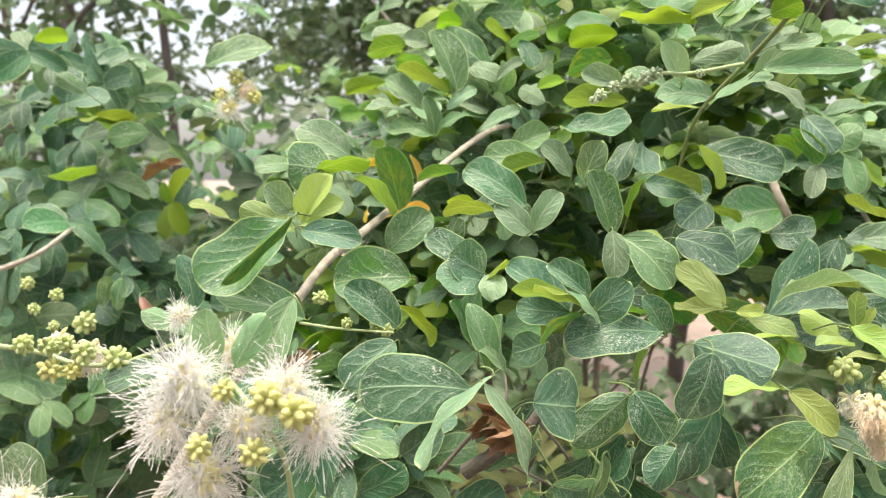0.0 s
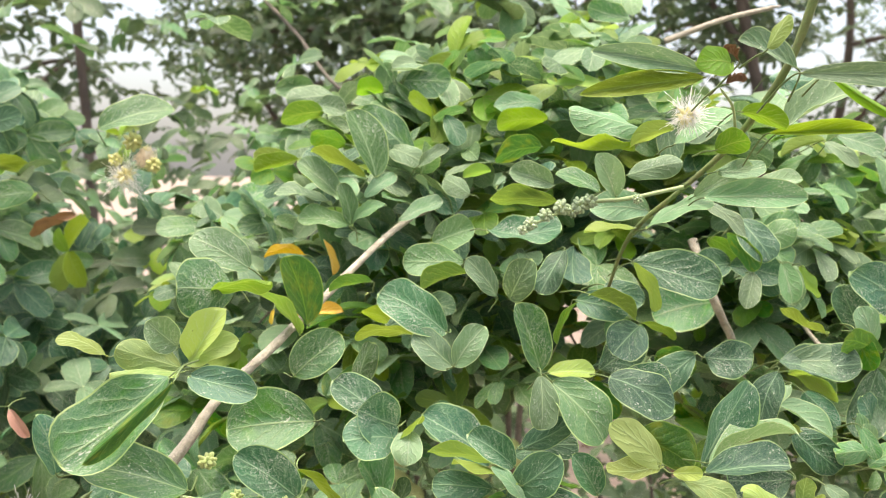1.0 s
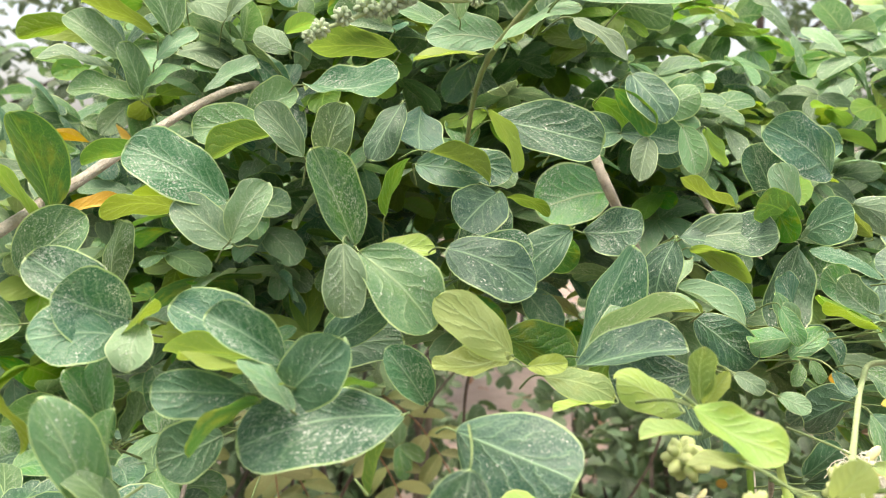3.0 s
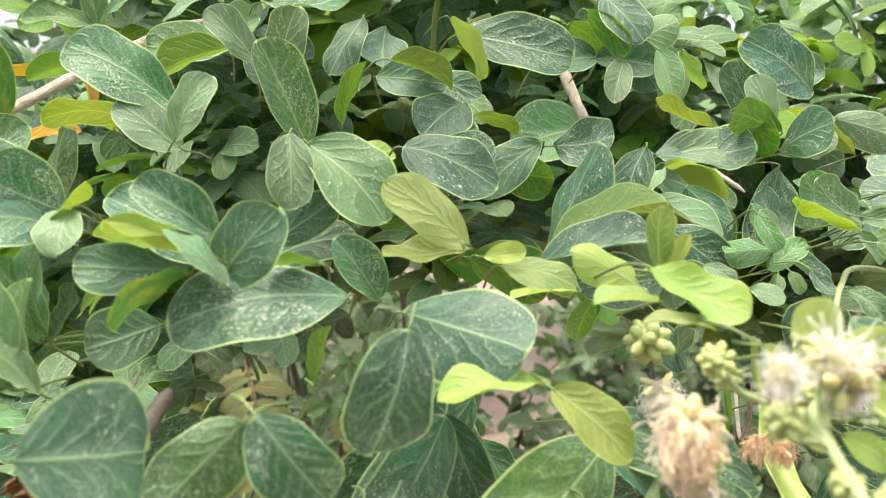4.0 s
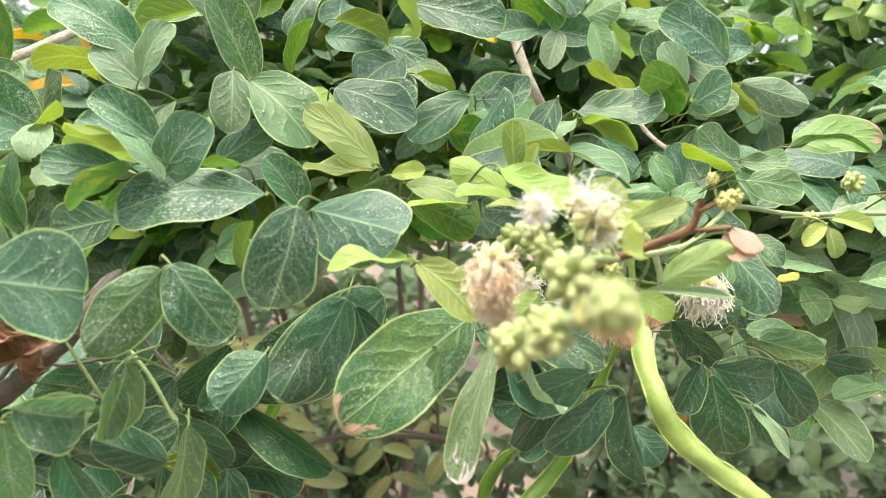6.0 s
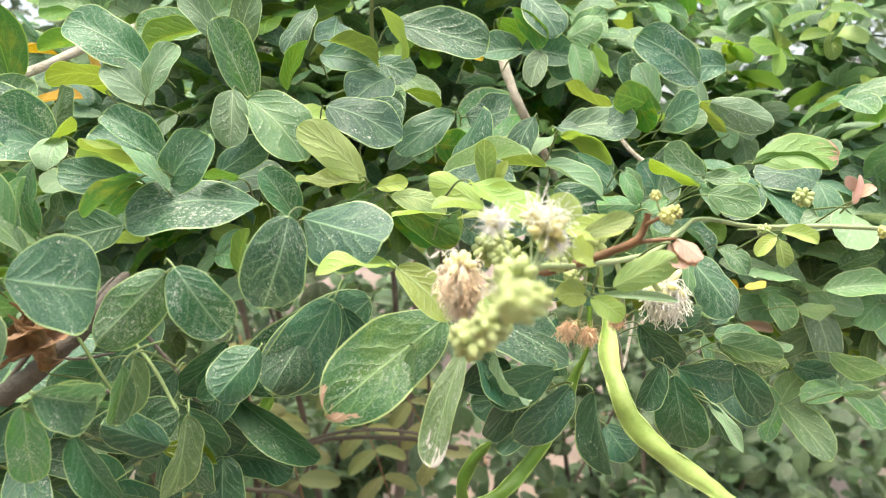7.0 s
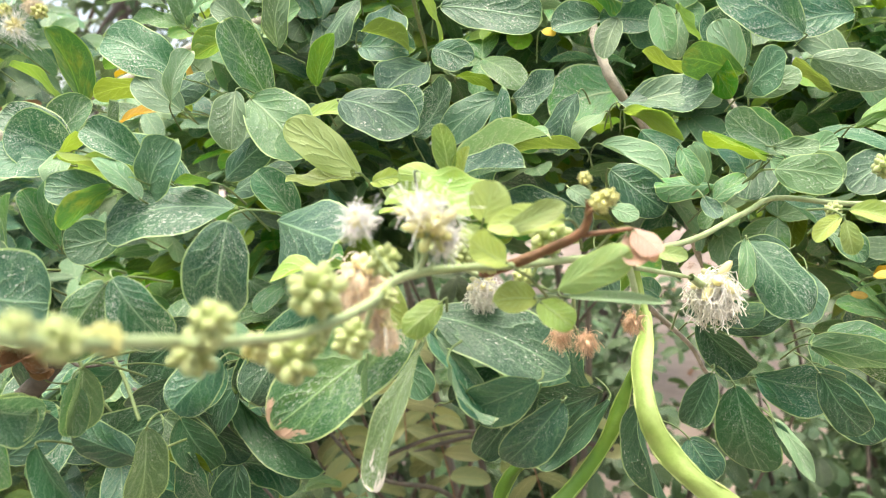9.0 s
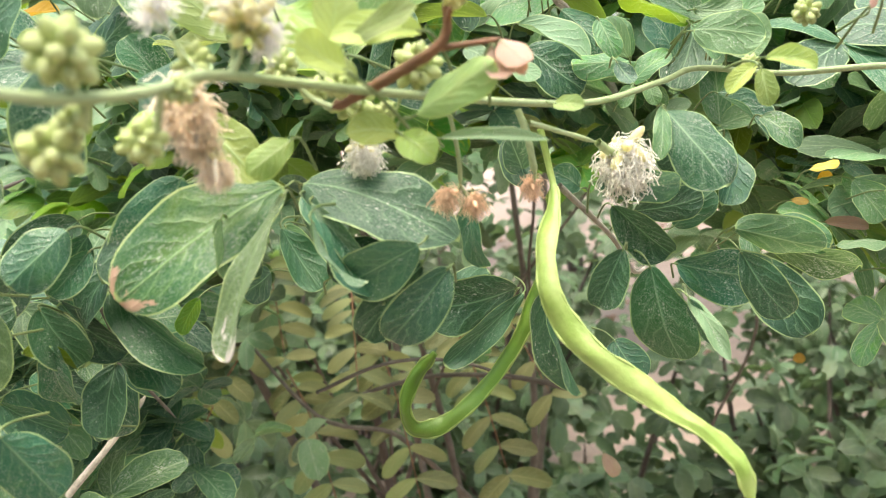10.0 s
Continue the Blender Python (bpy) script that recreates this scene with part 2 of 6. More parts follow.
MATTER = {
    "bark": plain_material("bark", (0.70, 0.65, 0.53), (0.44, 0.40, 0.31), 210.0, 0.85, 1.0, 0.0014, grain=0.55),
    "green_bark": plain_material("green_bark", (0.19, 0.28, 0.09), (0.20, 0.22, 0.09), 160.0, 0.7, 0.6),
    "green": plain_material("green_stem", (0.33, 0.43, 0.19), (0.38, 0.47, 0.24), 120.0, 0.55, 0.4),
    "petiole": plain_material("leaf_stalk", (0.14, 0.22, 0.07), (0.19, 0.25, 0.1), 120.0, 0.6, 0.4),
    "red_bark": plain_material("red_stem", (0.24, 0.115, 0.055), (0.17, 0.09, 0.04), 120.0, 0.65, 0.5),
    "twig": plain_material("twig_bark", (0.16, 0.14, 0.115), (0.10, 0.088, 0.07), 90.0, 0.85, 0.8, 0.001),
    "trunk": plain_material("trunk_bark", (0.125, 0.10, 0.08), (0.075, 0.06, 0.05), 9.0, 0.9, 0.9, 0.01),
    "bud": plain_material("flower_bud", (0.51, 0.61, 0.21), (0.67, 0.75, 0.40), 260.0, 0.5, 0.4, 0.0004, 0.3, grain=0.2),
    "bud_yellow": plain_material("flower_bud_yellow", (0.66, 0.66, 0.21), (0.80, 0.81, 0.42), 260.0, 0.5, 0.4, 0.0004, 0.3, grain=0.2),
    "bud_pale": plain_material("flower_bud_pale", (0.50, 0.62, 0.40), (0.62, 0.72, 0.50), 260.0, 0.55, 0.4, 0.0004, 0.3, grain=0.2),
    "corolla": plain_material("corolla", (0.88, 0.83, 0.4), (0.92, 0.89, 0.62), 200.0, 0.6, 0.3, 0.0002, 0.35, grain=0.06),
    "white": plain_material("stamen_white", (0.98, 0.97, 0.94), (0.98, 0.98, 0.96), 60.0, 0.6, 0.1, 0.0001, 0.65, grain=0.06),
    "cream": plain_material("stamen_cream", (0.98, 0.96, 0.86), (0.98, 0.97, 0.91), 60.0, 0.65, 0.1, 0.0001, 0.6, grain=0.06),
    "peach": plain_material("stamen_peach", (0.98, 0.87, 0.70), (0.98, 0.93, 0.82), 60.0, 0.65, 0.1, 0.0001, 0.6, grain=0.06),
    "rust": plain_material("stamen_rust", (0.88, 0.66, 0.44), (0.78, 0.52, 0.32), 60.0, 0.75, 0.1, 0.0001, 0.3),
    "pod": plain_material("pod_skin", (0.25, 0.39, 0.075), (0.40, 0.52, 0.16), 70.0, 0.38, 0.35, 0.0006, 0.25, grain=0.25),
    # darker copy of pod_skin with the second pod's shade put into the colour
    "pod_dark": plain_material("pod_skin_shaded", (0.10, 0.22, 0.022), (0.17, 0.30, 0.04), 70.0, 0.38, 0.35, 0.0006, 0.2, grain=0.25),
    "pod_edge": plain_material("pod_edge", (0.40, 0.54, 0.15), (0.46, 0.58, 0.2), 120.0, 0.45, 0.3, 0.0006, 0.2),
    "sand": plain_material("sand", (0.38, 0.30, 0.25), (0.29, 0.225, 0.185), 1.3, 0.95, 0.8, 0.02),
}


# ---- helpers for meshes ----
def mesh_from(name, verts, faces, material, uvs=None):
    me = bpy.data.meshes.new(name)
    verts, faces = np.asarray(verts, np.float32), np.asarray(faces, np.int32)
    me.vertices.add(len(verts))
    me.vertices.foreach_set("co", verts.ravel())
    size = faces.shape[1]
    me.loops.add(faces.size)
    me.loops.foreach_set("vertex_index", faces.ravel())
    me.polygons.add(len(faces))
    me.polygons.foreach_set("loop_start", np.arange(0, faces.size, size, dtype=np.int32))
    me.polygons.foreach_set("use_smooth", np.ones(len(faces), bool))
    if uvs is not None:
        layer = me.uv_layers.new(name="blade")
        layer.data.foreach_set("uv", np.asarray(uvs, np.float32)[faces.ravel()].ravel())
    me.update(calc_edges=True)
    me.materials.append(material)
    return me


def part(name, me, parent=None, label=""):
    ob = new(name, me)
    if parent is not None:
        ob.parent = parent
    return tagged(ob, label)


def smooth_line(points, step):
    """A Catmull-Rom line through points."""
    p = [Vector(q) for q in points]
    p = [2 * p[0] - p[1]] + p + [2 * p[-1] - p[-2]]
    line = []
    for a, b, c, d in zip(p, p[1:], p[2:], p[3:]):
        for k in range(step):
            s = k / step
            line.append(0.5 * (2 * b + (c - a) * s + (2 * a - 5 * b + 4 * c - d) * s * s + (3 * b - a - 3 * c + d) * s ** 3))
    line.append(p[-2])
    return line


def tube(line, radii, sides=7, flat=1.0, knobs=0.0):
    """Verts and faces of a tube along a line; flat squeezes it, knobs roughens it."""
    verts, faces = [], []
    side = None
    for n, q in enumerate(line):
        ahead = (line[min(n + 1, len(line) - 1)] - line[max(n - 1, 0)]).normalized()
        if side is None:
            side = ahead.cross(Vector((0.3, 1.0, 0.2))).normalized()
        side = (side - ahead * side.dot(ahead)).normalized()
        up = ahead.cross(side)
        for k in range(sides):
            a = 2 * math.pi * k / sides
            r = radii[n] * (1 + knobs * (random.random() - 0.5))
            verts.append(q + side * (math.cos(a) * r) + up * (math.sin(a) * r * flat))
    rings = len(line)
    for n in range(rings - 1):
        for k in range(sides):
            j = (k + 1) % sides
            faces.append((n * sides + k, n * sides + j, (n + 1) * sides + j, (n + 1) * sides + k))
    return verts, faces


def taper(count, a, b, tip=True):
    r = [a + (b - a) * n / (count - 1) for n in range(count)]
    if tip:
        r[-1] *= 0.3
    return r


def blade_shape(nu, nv, widest, fold, arch, wavy, seed, slim=1.0):
    """One leaf blade of unit length along x and unit width, with uv."""
    rnd = random.Random(seed)
    verts, faces, uvs = [], [], []
    lean, ph, rough = rnd.uniform(-0.12, 0.12), rnd.uniform(0, 6), rnd.uniform(0.015, 0.04)
    for i in range(nu + 1):
        u = i / nu
        u = 0.5 - 0.5 * math.cos(math.pi * (0.04 + 0.96 * u)) if 0 < i < nu else u
        s = u ** widest
        half = 0.5 * max(1 - abs(2 * s - 1) ** (2.6 / slim), 0.0) ** (0.52 * slim)
        half *= 1 - 0.20 * (1 - u) ** 2
        for j in range(-nv, nv + 1):
            v = j / nv
            skew = 1.0 + (0.16 if v > 0 else -0.12) * (1 - u)
            if nv > 1:
                skew += rough * (math.sin(7 * u + ph * 2 + (1.7 if v > 0 else 0)) + 0.6 * math.sin(15 * u + ph + (0.9 if v > 0 else 3)))
            y = v * half * skew + lean * u * (1 - u)
            z = fold * abs(v) ** 1.3 * half * 2 + arch * math.sin(math.pi * u) + wavy * abs(v) ** 2 * math.sin(11 * u + ph + (2 if v > 0 else 0)) + wavy * 0.6 * math.sin(5 * u + 2 * v + ph) - arch * 0.8 * (abs(v) ** 2.5) * half
            verts.append((u, y, z))
            uvs.append((u, 0.5 + v / 2))
    m = 2 * nv + 1
    for i in range(nu):
        for j in range(2 * nv):
            faces.append((i * m + j, i * m + j + 1, (i + 1) * m + j + 1, (i + 1) * m + j))
    return np.array(verts), np.array(faces), np.array(uvs)


SHAPES = [blade_shape(16, 4, w, f, a, k, n) for n, (w, f, a, k) in enumerate((
    (1.05, 0.10, 0.06, 0.025), (1.25, 0.05, 0.09, 0.03), (1.1, 0.16, 0.05, 0.02), (1.15, -0.06, 0.08, 0.035), (1.3, 0.08, 0.04, 0.025),
    (1.15, 0.12, 0.11, 0.035), (1.2, 0.2, 0.03, 0.02), (1.05, 0.06, 0.1, 0.03), (1.3, 0.13, 0.07, 0.04), (1.1, -0.1, 0.05, 0.03),
    (1.35, 0.06, -0.05, 0.05), (1.2, 0.24, 0.1, 0.03)))]
LONG = [blade_shape(14, 4, 1.0, f, a, 0.01, 9 + n, 1.25) for n, (f, a) in enumerate(((0.12, 0.06), (0.2, 0.04), (0.08, 0.09)))]
SPOON = [blade_shape(18, 4, 1.9, 0.06, 0.05, 0.02, 15)]
COARSE = [blade_shape(5, 1, w, f, a, 0.0, 20 + n) for n, (w, f, a) in enumerate(((1.1, 0.12, 0.08), (1.0, 0.05, 0.12), (1.2, 0.18, 0.05)))]


def crumpled_shape(seed, curl):
    """A dead leaf: rolled up along its length, creased and ragged."""
    v, f, uv = blade_shape(22, 7, 1.15, 0.1, 0.06, 0.03, seed)
    out = []
    for (x, y, z), (a, b) in zip(v, uv):
        crease = noise.noise(Vector((a * 6, b * 4, seed))) * 0.13 + noise.noise(Vector((a * 15, b * 11, seed + 5))) * 0.06
        turn = curl * (y * 3.2 + 0.5 * math.sin(3 * a + seed))
        r = 0.24 + crease
        out.append((x * (1 - 0.12 * math.cos(2 * turn)) + crease * 0.5, math.sin(turn) * r, (1 - math.cos(turn)) * r + z + 0.18 * math.sin(2.6 * a) * a))
    return np.array(out), f, uv


CRUMPLED = [crumpled_shape(60 + n, c) for n, c in enumerate((1.5, 2.1, 1.2, 2.6))]
MESHES = {}


def frame_of(ahead, normal):
    """Columns: along the blade, across it, up from it."""
    x = Vector(ahead).normalized()
    z = Vector(normal)
    z = (z - x * z.dot(x)).normalized()
    y = z.cross(x)
    return Matrix(((x.x, y.x, z.x), (x.y, y.y, z.y), (x.z, y.z, z.z)))


# ---- the flowering shrub ----
shrub = tagged(new("shrub"), "dusty green shrub with cream flower heads and curled green pods", "shrub")
draw = random.Random(5)
ANCHORS = []


def stem(matter, thick, thin, points):
    line = smooth_line(points, 6)
    v, f = tube(line, taper(len(line), thick, thin), 8, 1.0, 0.22)
    name = {"bark": "branch", "petiole": "stalk", "twig": "branch", "green_bark": "branch", "green": "stalk", "red_bark": "stalk"}[matter]
    part(name, mesh_from(name, v, f, MATTER[matter]), shrub, {"bark": "rough grey-brown branch", "petiole": "thin green leaf stalk", "twig": "dark brown inner branch", "green_bark": "green-brown young branch", "green": "pale green stalk", "red_bark": "reddish brown stalk"}[matter])
    ANCHORS.extend(line)


WORDS = {"young": "bright yellow-green young leaf", "yellow": "withering orange-yellow leaf", "brown": "dry curled brown leaf", "pink": "pale pink leaf bud", "pale": "pale dusty green leaf", "lime": "leaf showing its lime underside", "long_lime": "slender leaf showing its lime underside", "scorched": "green leaf with a scorched brown tip", "tipped": "large green leaf with a withered pink tip", "bleached": "narrow leaf with a bleached white tip", "mottled": "green leaf with yellow blotches", "dark_shade": "deep green leaf with shade put into its colour"}


def leaf(look_of, base, tip, width, normal):
    pool = LONG if look_of in ("long", "blade", "long_lime") else CRUMPLED if look_of == "brown" else SPOON if look_of == "bleached" else SHAPES
    pick = draw.randrange(len(pool))
    key = (look_of, pick)
    if key not in MESHES:
        v, f, uv = pool[pick]
        MESHES[key] = mesh_from("leaf", v, f, BLADES[look_of], uv)
    b, t = Vector(base), Vector(tip)
    length = (t - b).length
    ob = part("leaf", MESHES[key], shrub, WORDS.get(look_of, ""))
    m = Matrix.Translation(b) @ frame_of(t - b, normal).to_4x4() @ Matrix.Diagonal((length, width * draw.uniform(0.97, 1.03), length, 1))
    if draw.random() < 0.5:
        m = m @ Matrix.Diagonal((1, -1, 1, 1))
    ob.matrix_world = m
    LEAVES.append((b, (t - b).normalized()))


LEAVES = []


def sphere_rings(c, axis, r, long, rings=5, sides=7):
    """An elongated bud with its base at c."""
    fr = frame_of(axis, Vector((0.31, 0.2, 0.9)) if abs(axis.z) < 0.9 else Vector((1, 0, 0)))
    verts, faces = [], []
    for i in range(rings + 1):
        a = math.pi * i / rings
        for k in range(sides):
            b = 2 * math.pi * k / sides
            verts.append(c + fr @ Vector((long * (0.5 - 0.5 * math.cos(a)), r * math.sin(a) * math.cos(b), r * math.sin(a) * math.sin(b))))
    for i in range(rings):
        for k in range(sides):
            j = (k + 1) % sides
            faces.append((i * sides + k, i * sides + j, (i + 1) * sides + j, (i + 1) * sides + k))
    return verts, faces


def joined(pieces):
    verts, faces = [], []
    for v, f in pieces:
        n = len(verts)
        verts.extend(v)
        faces.extend([tuple(i + n for i in q) for q in f])
    return verts, faces


def around(count, rnd):
    """Directions spread over a ball."""
    for n in range(count):
        z = 1 - 2 * (n + 0.5) / count
        a = n * 2.39996 + rnd.uniform(-0.25, 0.25)
        s = math.sqrt(1 - z * z)
        yield Vector((s * math.cos(a), s * math.sin(a), z + rnd.uniform(-0.1, 0.1))).normalized()


FLORET = {}


def florets(head, c, count, rnd, start, thick, long_low, long_high, matter, sink=0.0):
    """Single buds set round a head, all on one shared mesh."""
    if matter not in FLORET:
        v, f = sphere_rings(Vector((0, 0, 0)), Vector((1, 0, 0)), 0.5, 1.0, 5, 7)
        FLORET[matter] = mesh_from("floret", v, f, MATTER[matter])
    for d in around(count, rnd):
        d = (d + Vector((0, 0, -sink))).normalized()
        ob = part("floret", FLORET[matter], head)
        side = Vector((0.31, 0.2, 0.9)) if abs(d.z) < 0.8 else Vector((1, 0.1, 0))
        fat = thick * rnd.uniform(0.85, 1.2)
        ob.matrix_world = Matrix.Translation(c + d * start) @ frame_of(d, side).to_4x4() @ Matrix.Diagonal((rnd.uniform(long_low, long_high), fat, fat, 1))


def budball(centre, radius, ripe=0.2):
    """A tight head of unopened florets."""
    rnd = random.Random(int(centre[0] * 1e5) + int(centre[2] * 1e5))
    c = Vector(centre)
    head = tagged(new("flower_head"), "round head of unopened yellow-green florets")
    head.parent = shrub
    florets(head, c, 20, rnd, radius * 0.22, radius * 0.5, radius * 0.65, radius * 0.9, "bud_pale" if ripe < 0 else "bud_yellow" if rnd.random() < ripe else "bud")
    v, f = sphere_rings(c - Vector((0, 0, radius * 0.5)), Vector((0, 0, 1)), radius * 0.5, radius)
    part("core", mesh_from("core", v, f, MATTER["bud"]), head)
    stalk_to(c, radius * 0.16)


def stalk_to(c, r):
    """A short curved stalk from a head to the nearest stem."""
    near = min(ANCHORS, key=lambda a: (a - c).length)
    if (near - c).length < 0.013:
        mid = (near + c) / 2 + Vector((0, 0.001, -0.0015))
        line = smooth_line([c, mid, near], 4)
        v, f = tube(line, taper(len(line), r, r, False), 6)
        part("stalk", mesh_from("stalk", v, f, MATTER["green"]), shrub)


def brush(at, way, long, count, thin, rnd):
    """One floret's stamens: a narrow, wavy fan."""
    pieces = []
    for n in range(count):
        d = (way + Vector((rnd.gauss(0, 1), rnd.gauss(0, 1), rnd.gauss(0, 1))) * 0.36).normalized()
        ln = long * rnd.uniform(0.6, 1.1)
        curl = Vector((rnd.gauss(0, 1), rnd.gauss(0, 1), rnd.gauss(0, 1) - 0.3)) * 0.6
        line = []
        for k in range(7):
            s = k / 6
            line.append(at + d * (ln * s) + curl * (ln * s * s) + Vector((rnd.uniform(-1, 1), rnd.uniform(-1, 1), rnd.uniform(-1, 1))) * (ln * 0.04 * (k > 0)))
        pieces.append(tube(line, [thin * 1.2] + [thin] * 5 + [thin * 1.7], 3))
    return pieces


def bloom(centre, radius, fullness):
    """An open head: pale florets, each with a brush of white stamens."""
    rnd = random.Random(int(centre[0] * 1e5) + int(centre[2] * 1e5))
    c = Vector(centre)
    head = tagged(new("flower_head"), "open cream-white flower head with a burst of fine stamens")
    head.parent = shrub
    sparse = fullness < 0.3
    if sparse:
        florets(head, c + Vector((0, 0, -0.2 * radius)), 15, rnd, radius * 0.1, radius * 0.32, radius * 0.5, radius * 1.1, "corolla", -0.8)
        florets(head, c + Vector((0.1, 0.1, -0.3)) * radius, 9, rnd, radius * 0.2, radius * 0.3, radius * 0.4, radius * 0.7, "bud_yellow")
    else:
        florets(head, c, 22, rnd, radius * 0.1, radius * 0.24, radius * 0.5, radius * 0.8, "corolla")
    thin = max(radius * 0.009, 0.00006)
    pieces = []
    for d in around(26, rnd):
        if d.y < 0.45 and rnd.random() < 0.72 and (not sparse or d.z > 0.25):
            pieces += brush(c + d * radius * 0.45, (d + Vector((rnd.uniform(-0.4, 0.4), -0.1, rnd.uniform(-0.3, 0.5)))).normalized(), radius * rnd.uniform(0.4, 1.0), int(9 + 42 * fullness), thin, rnd)
    v, f = joined(pieces)
    part("stamen_tuft", mesh_from("stamen_tuft", v, f, MATTER["white"]), head, "fine white stamens")
    stalk_to(c, radius * 0.1)


def wisps(c, inner, outer, count, thin, rnd, fall, frizz=0.55):
    """Limp frizzy stamens that start outwards, then curl and hang."""
    pieces = []
    for d in around(count, rnd):
        ln = outer * rnd.uniform(0.6, 1.2)
        q, way = c + d * inner, d.copy()
        line = [q]
        for k in range(9):
            way = (way * 0.75 + Vector((rnd.uniform(-1, 1), rnd.uniform(-1, 1), rnd.uniform(-1, 1))) * frizz + Vector((0, 0, -fall))).normalized()
            q = q + way * (ln / 8)
            line.append(q)
        pieces.append(tube(line, [thin * 1.3] + [thin] * 8 + [thin * 1.4], 3))
    return joined(pieces)


def lobes(head, c, radius, count, rnd, matter):
    """Faded corollas that hang as soft tapering tubes."""
    for n in range(count):
        a = n * 2.4 + rnd.uniform(-0.3, 0.3)
        out = Vector((math.cos(a), math.sin(a), 0)) * radius * rnd.uniform(0.25, 0.75)
        drop = radius * rnd.uniform(0.5, 1.2)
        line = smooth_line([c + out * 0.2 + Vector((0, 0, radius * 0.2)), c + out * 0.8, c + out + Vector((0, 0, -drop * 0.55)), c + out * rnd.uniform(0.8, 1.3) + Vector((0, 0, -drop))], 3)
        v, f = tube(line, [radius * 0.12 * (0.6 + 0.6 * math.sin(0.5 + 2.4 * k / (len(line) - 1))) for k in range(len(line))], 6, 0.7, 0.2)
        part("corolla", mesh_from("corolla", v, f, MATTER[matter]), head, "soft hanging %s corolla" % matter)


def tuft(centre, radius, matter):
    """A spent head: limp shrivelled stamens hanging down."""
    rnd = random.Random(int(centre[0] * 1e5) + int(centre[2] * 1e5))
    c = Vector(centre)
    words = {"cream": "spent cream flower head with crinkled stamens", "rust": "dead rust-brown flower head", "peach": "withered peach-coloured flower head"}[matter]
    head = tagged(new("flower_head"), words)
    head.parent = shrub
    thin = max(radius * 0.016, 0.00006)
    if matter == "peach":
        florets(head, c + Vector((0, 0, radius * 0.25)), 9, rnd, radius * 0.1, radius * 0.3, radius * 0.4, radius * 0.7, "corolla", -0.4)
        lobes(head, c, radius, 4, rnd, "peach")
        lobes(head, c + Vector((0.1, -0.15, 0.1)) * radius, radius, 3, rnd, "cream")
        v, f = wisps(c, radius * 0.3, radius * 1.1, 520, thin * 1.25, rnd, 0.38, 0.8)
    elif matter == "cream":
        florets(head, c + Vector((0, 0, radius * 0.1)), 11, rnd, radius * 0.1, radius * 0.3, radius * 0.5, radius * 0.8, "corolla", 0.5)
        v, f = wisps(c + Vector((0, 0, -0.15)) * radius, radius * 0.3, radius * 1.0, 640, thin, rnd, 0.42, 0.9)
    else:
        florets(head, c, 6, rnd, radius * 0.1, radius * 0.25, radius * 0.5, radius * 0.9, "rust", 0.8)
        v, f = wisps(c, radius * 0.15, radius * 1.25, 200, thin, rnd, 0.3)
    part("stamen_tuft", mesh_from("stamen_tuft", v, f, MATTER[matter]), head)
    stalk_to(c, radius * 0.12)


def pod(radius, points, matter="pod", turns=0.5):
    """A flattened, twisting pod: a lens-shaped body swollen over its seeds, pale ridged edges, a pinched neck."""
    line = smooth_line(points, 12)
    count, sides = len(line), 20
    verts, faces, rims = [], [], []
    side = Vector((1, 0, 0))
    for n, q in enumerate(line):
        s = n / (count - 1)
        ahead = (line[min(n + 1, count - 1)] - line[max(n - 1, 0)]).normalized()
        side = (side - ahead * side.dot(ahead)).normalized()
        up = ahead.cross(side)
        body = min(1.0, max(0.0, (s - 0.12) / 0.14)) ** 0.7 * min(1.0, (1 - s) / 0.05 + 0.1) ** 0.5
        pinch = 1 + 0.10 * math.sin(11 * s + 2) + 0.09 * math.sin(31 * s) + 0.05 * math.sin(53 * s + 1)
        wide = max(0.0010, radius * body * (1.12 - 0.5 * s) * pinch)
        thick = max(0.0009, radius * 0.40 * body * (1 + 0.30 * math.sin(s * 50)))
        twist = turns * math.sin(5.2 * s) + 0.35 * math.sin(13 * s + 1) * turns + 0.15
        across, out = side * math.cos(twist) + up * math.sin(twist), up * math.cos(twist) - side * math.sin(twist)
        rims.append((q + across * wide, q - across * wide))
        for k in range(sides):
            a = 2 * math.pi * k / sides
            c, d = math.cos(a), math.sin(a)
            hollow = 1 - 0.45 * math.exp(-((abs(c) - 0.78) / 0.13) ** 2)
            verts.append(q + across * (wide * c) + out * (thick * d * (0.5 + 0.5 * abs(d)) * hollow))
    for n in range(count - 1):
        for k in range(sides):
            j = (k + 1) % sides
            faces.append((n * sides + k, n * sides + j, (n + 1) * sides + j, (n + 1) * sides + k))
    faces.append(tuple((count - 1) * sides + k for k in (0, 6, 12, 18)))
    words = "long curved yellow-green seed pod" if matter == "pod" else "hooked dark green seed pod with shade put into its colour"
    thing = part("pod", mesh_from("pod", verts, faces, MATTER[matter]), shrub, words)
    for k in (0, 1):
        edge = [r[k] for r in rims][int(count * 0.16):-2]
        v, f = tube(edge, [0.0003 + 0.0001 * math.sin(0.8 * j) for j in range(len(edge))], 6)
        part("seam", mesh_from("seam", v, f, MATTER["pod_edge" if matter == "pod" else "pod"]), thing)


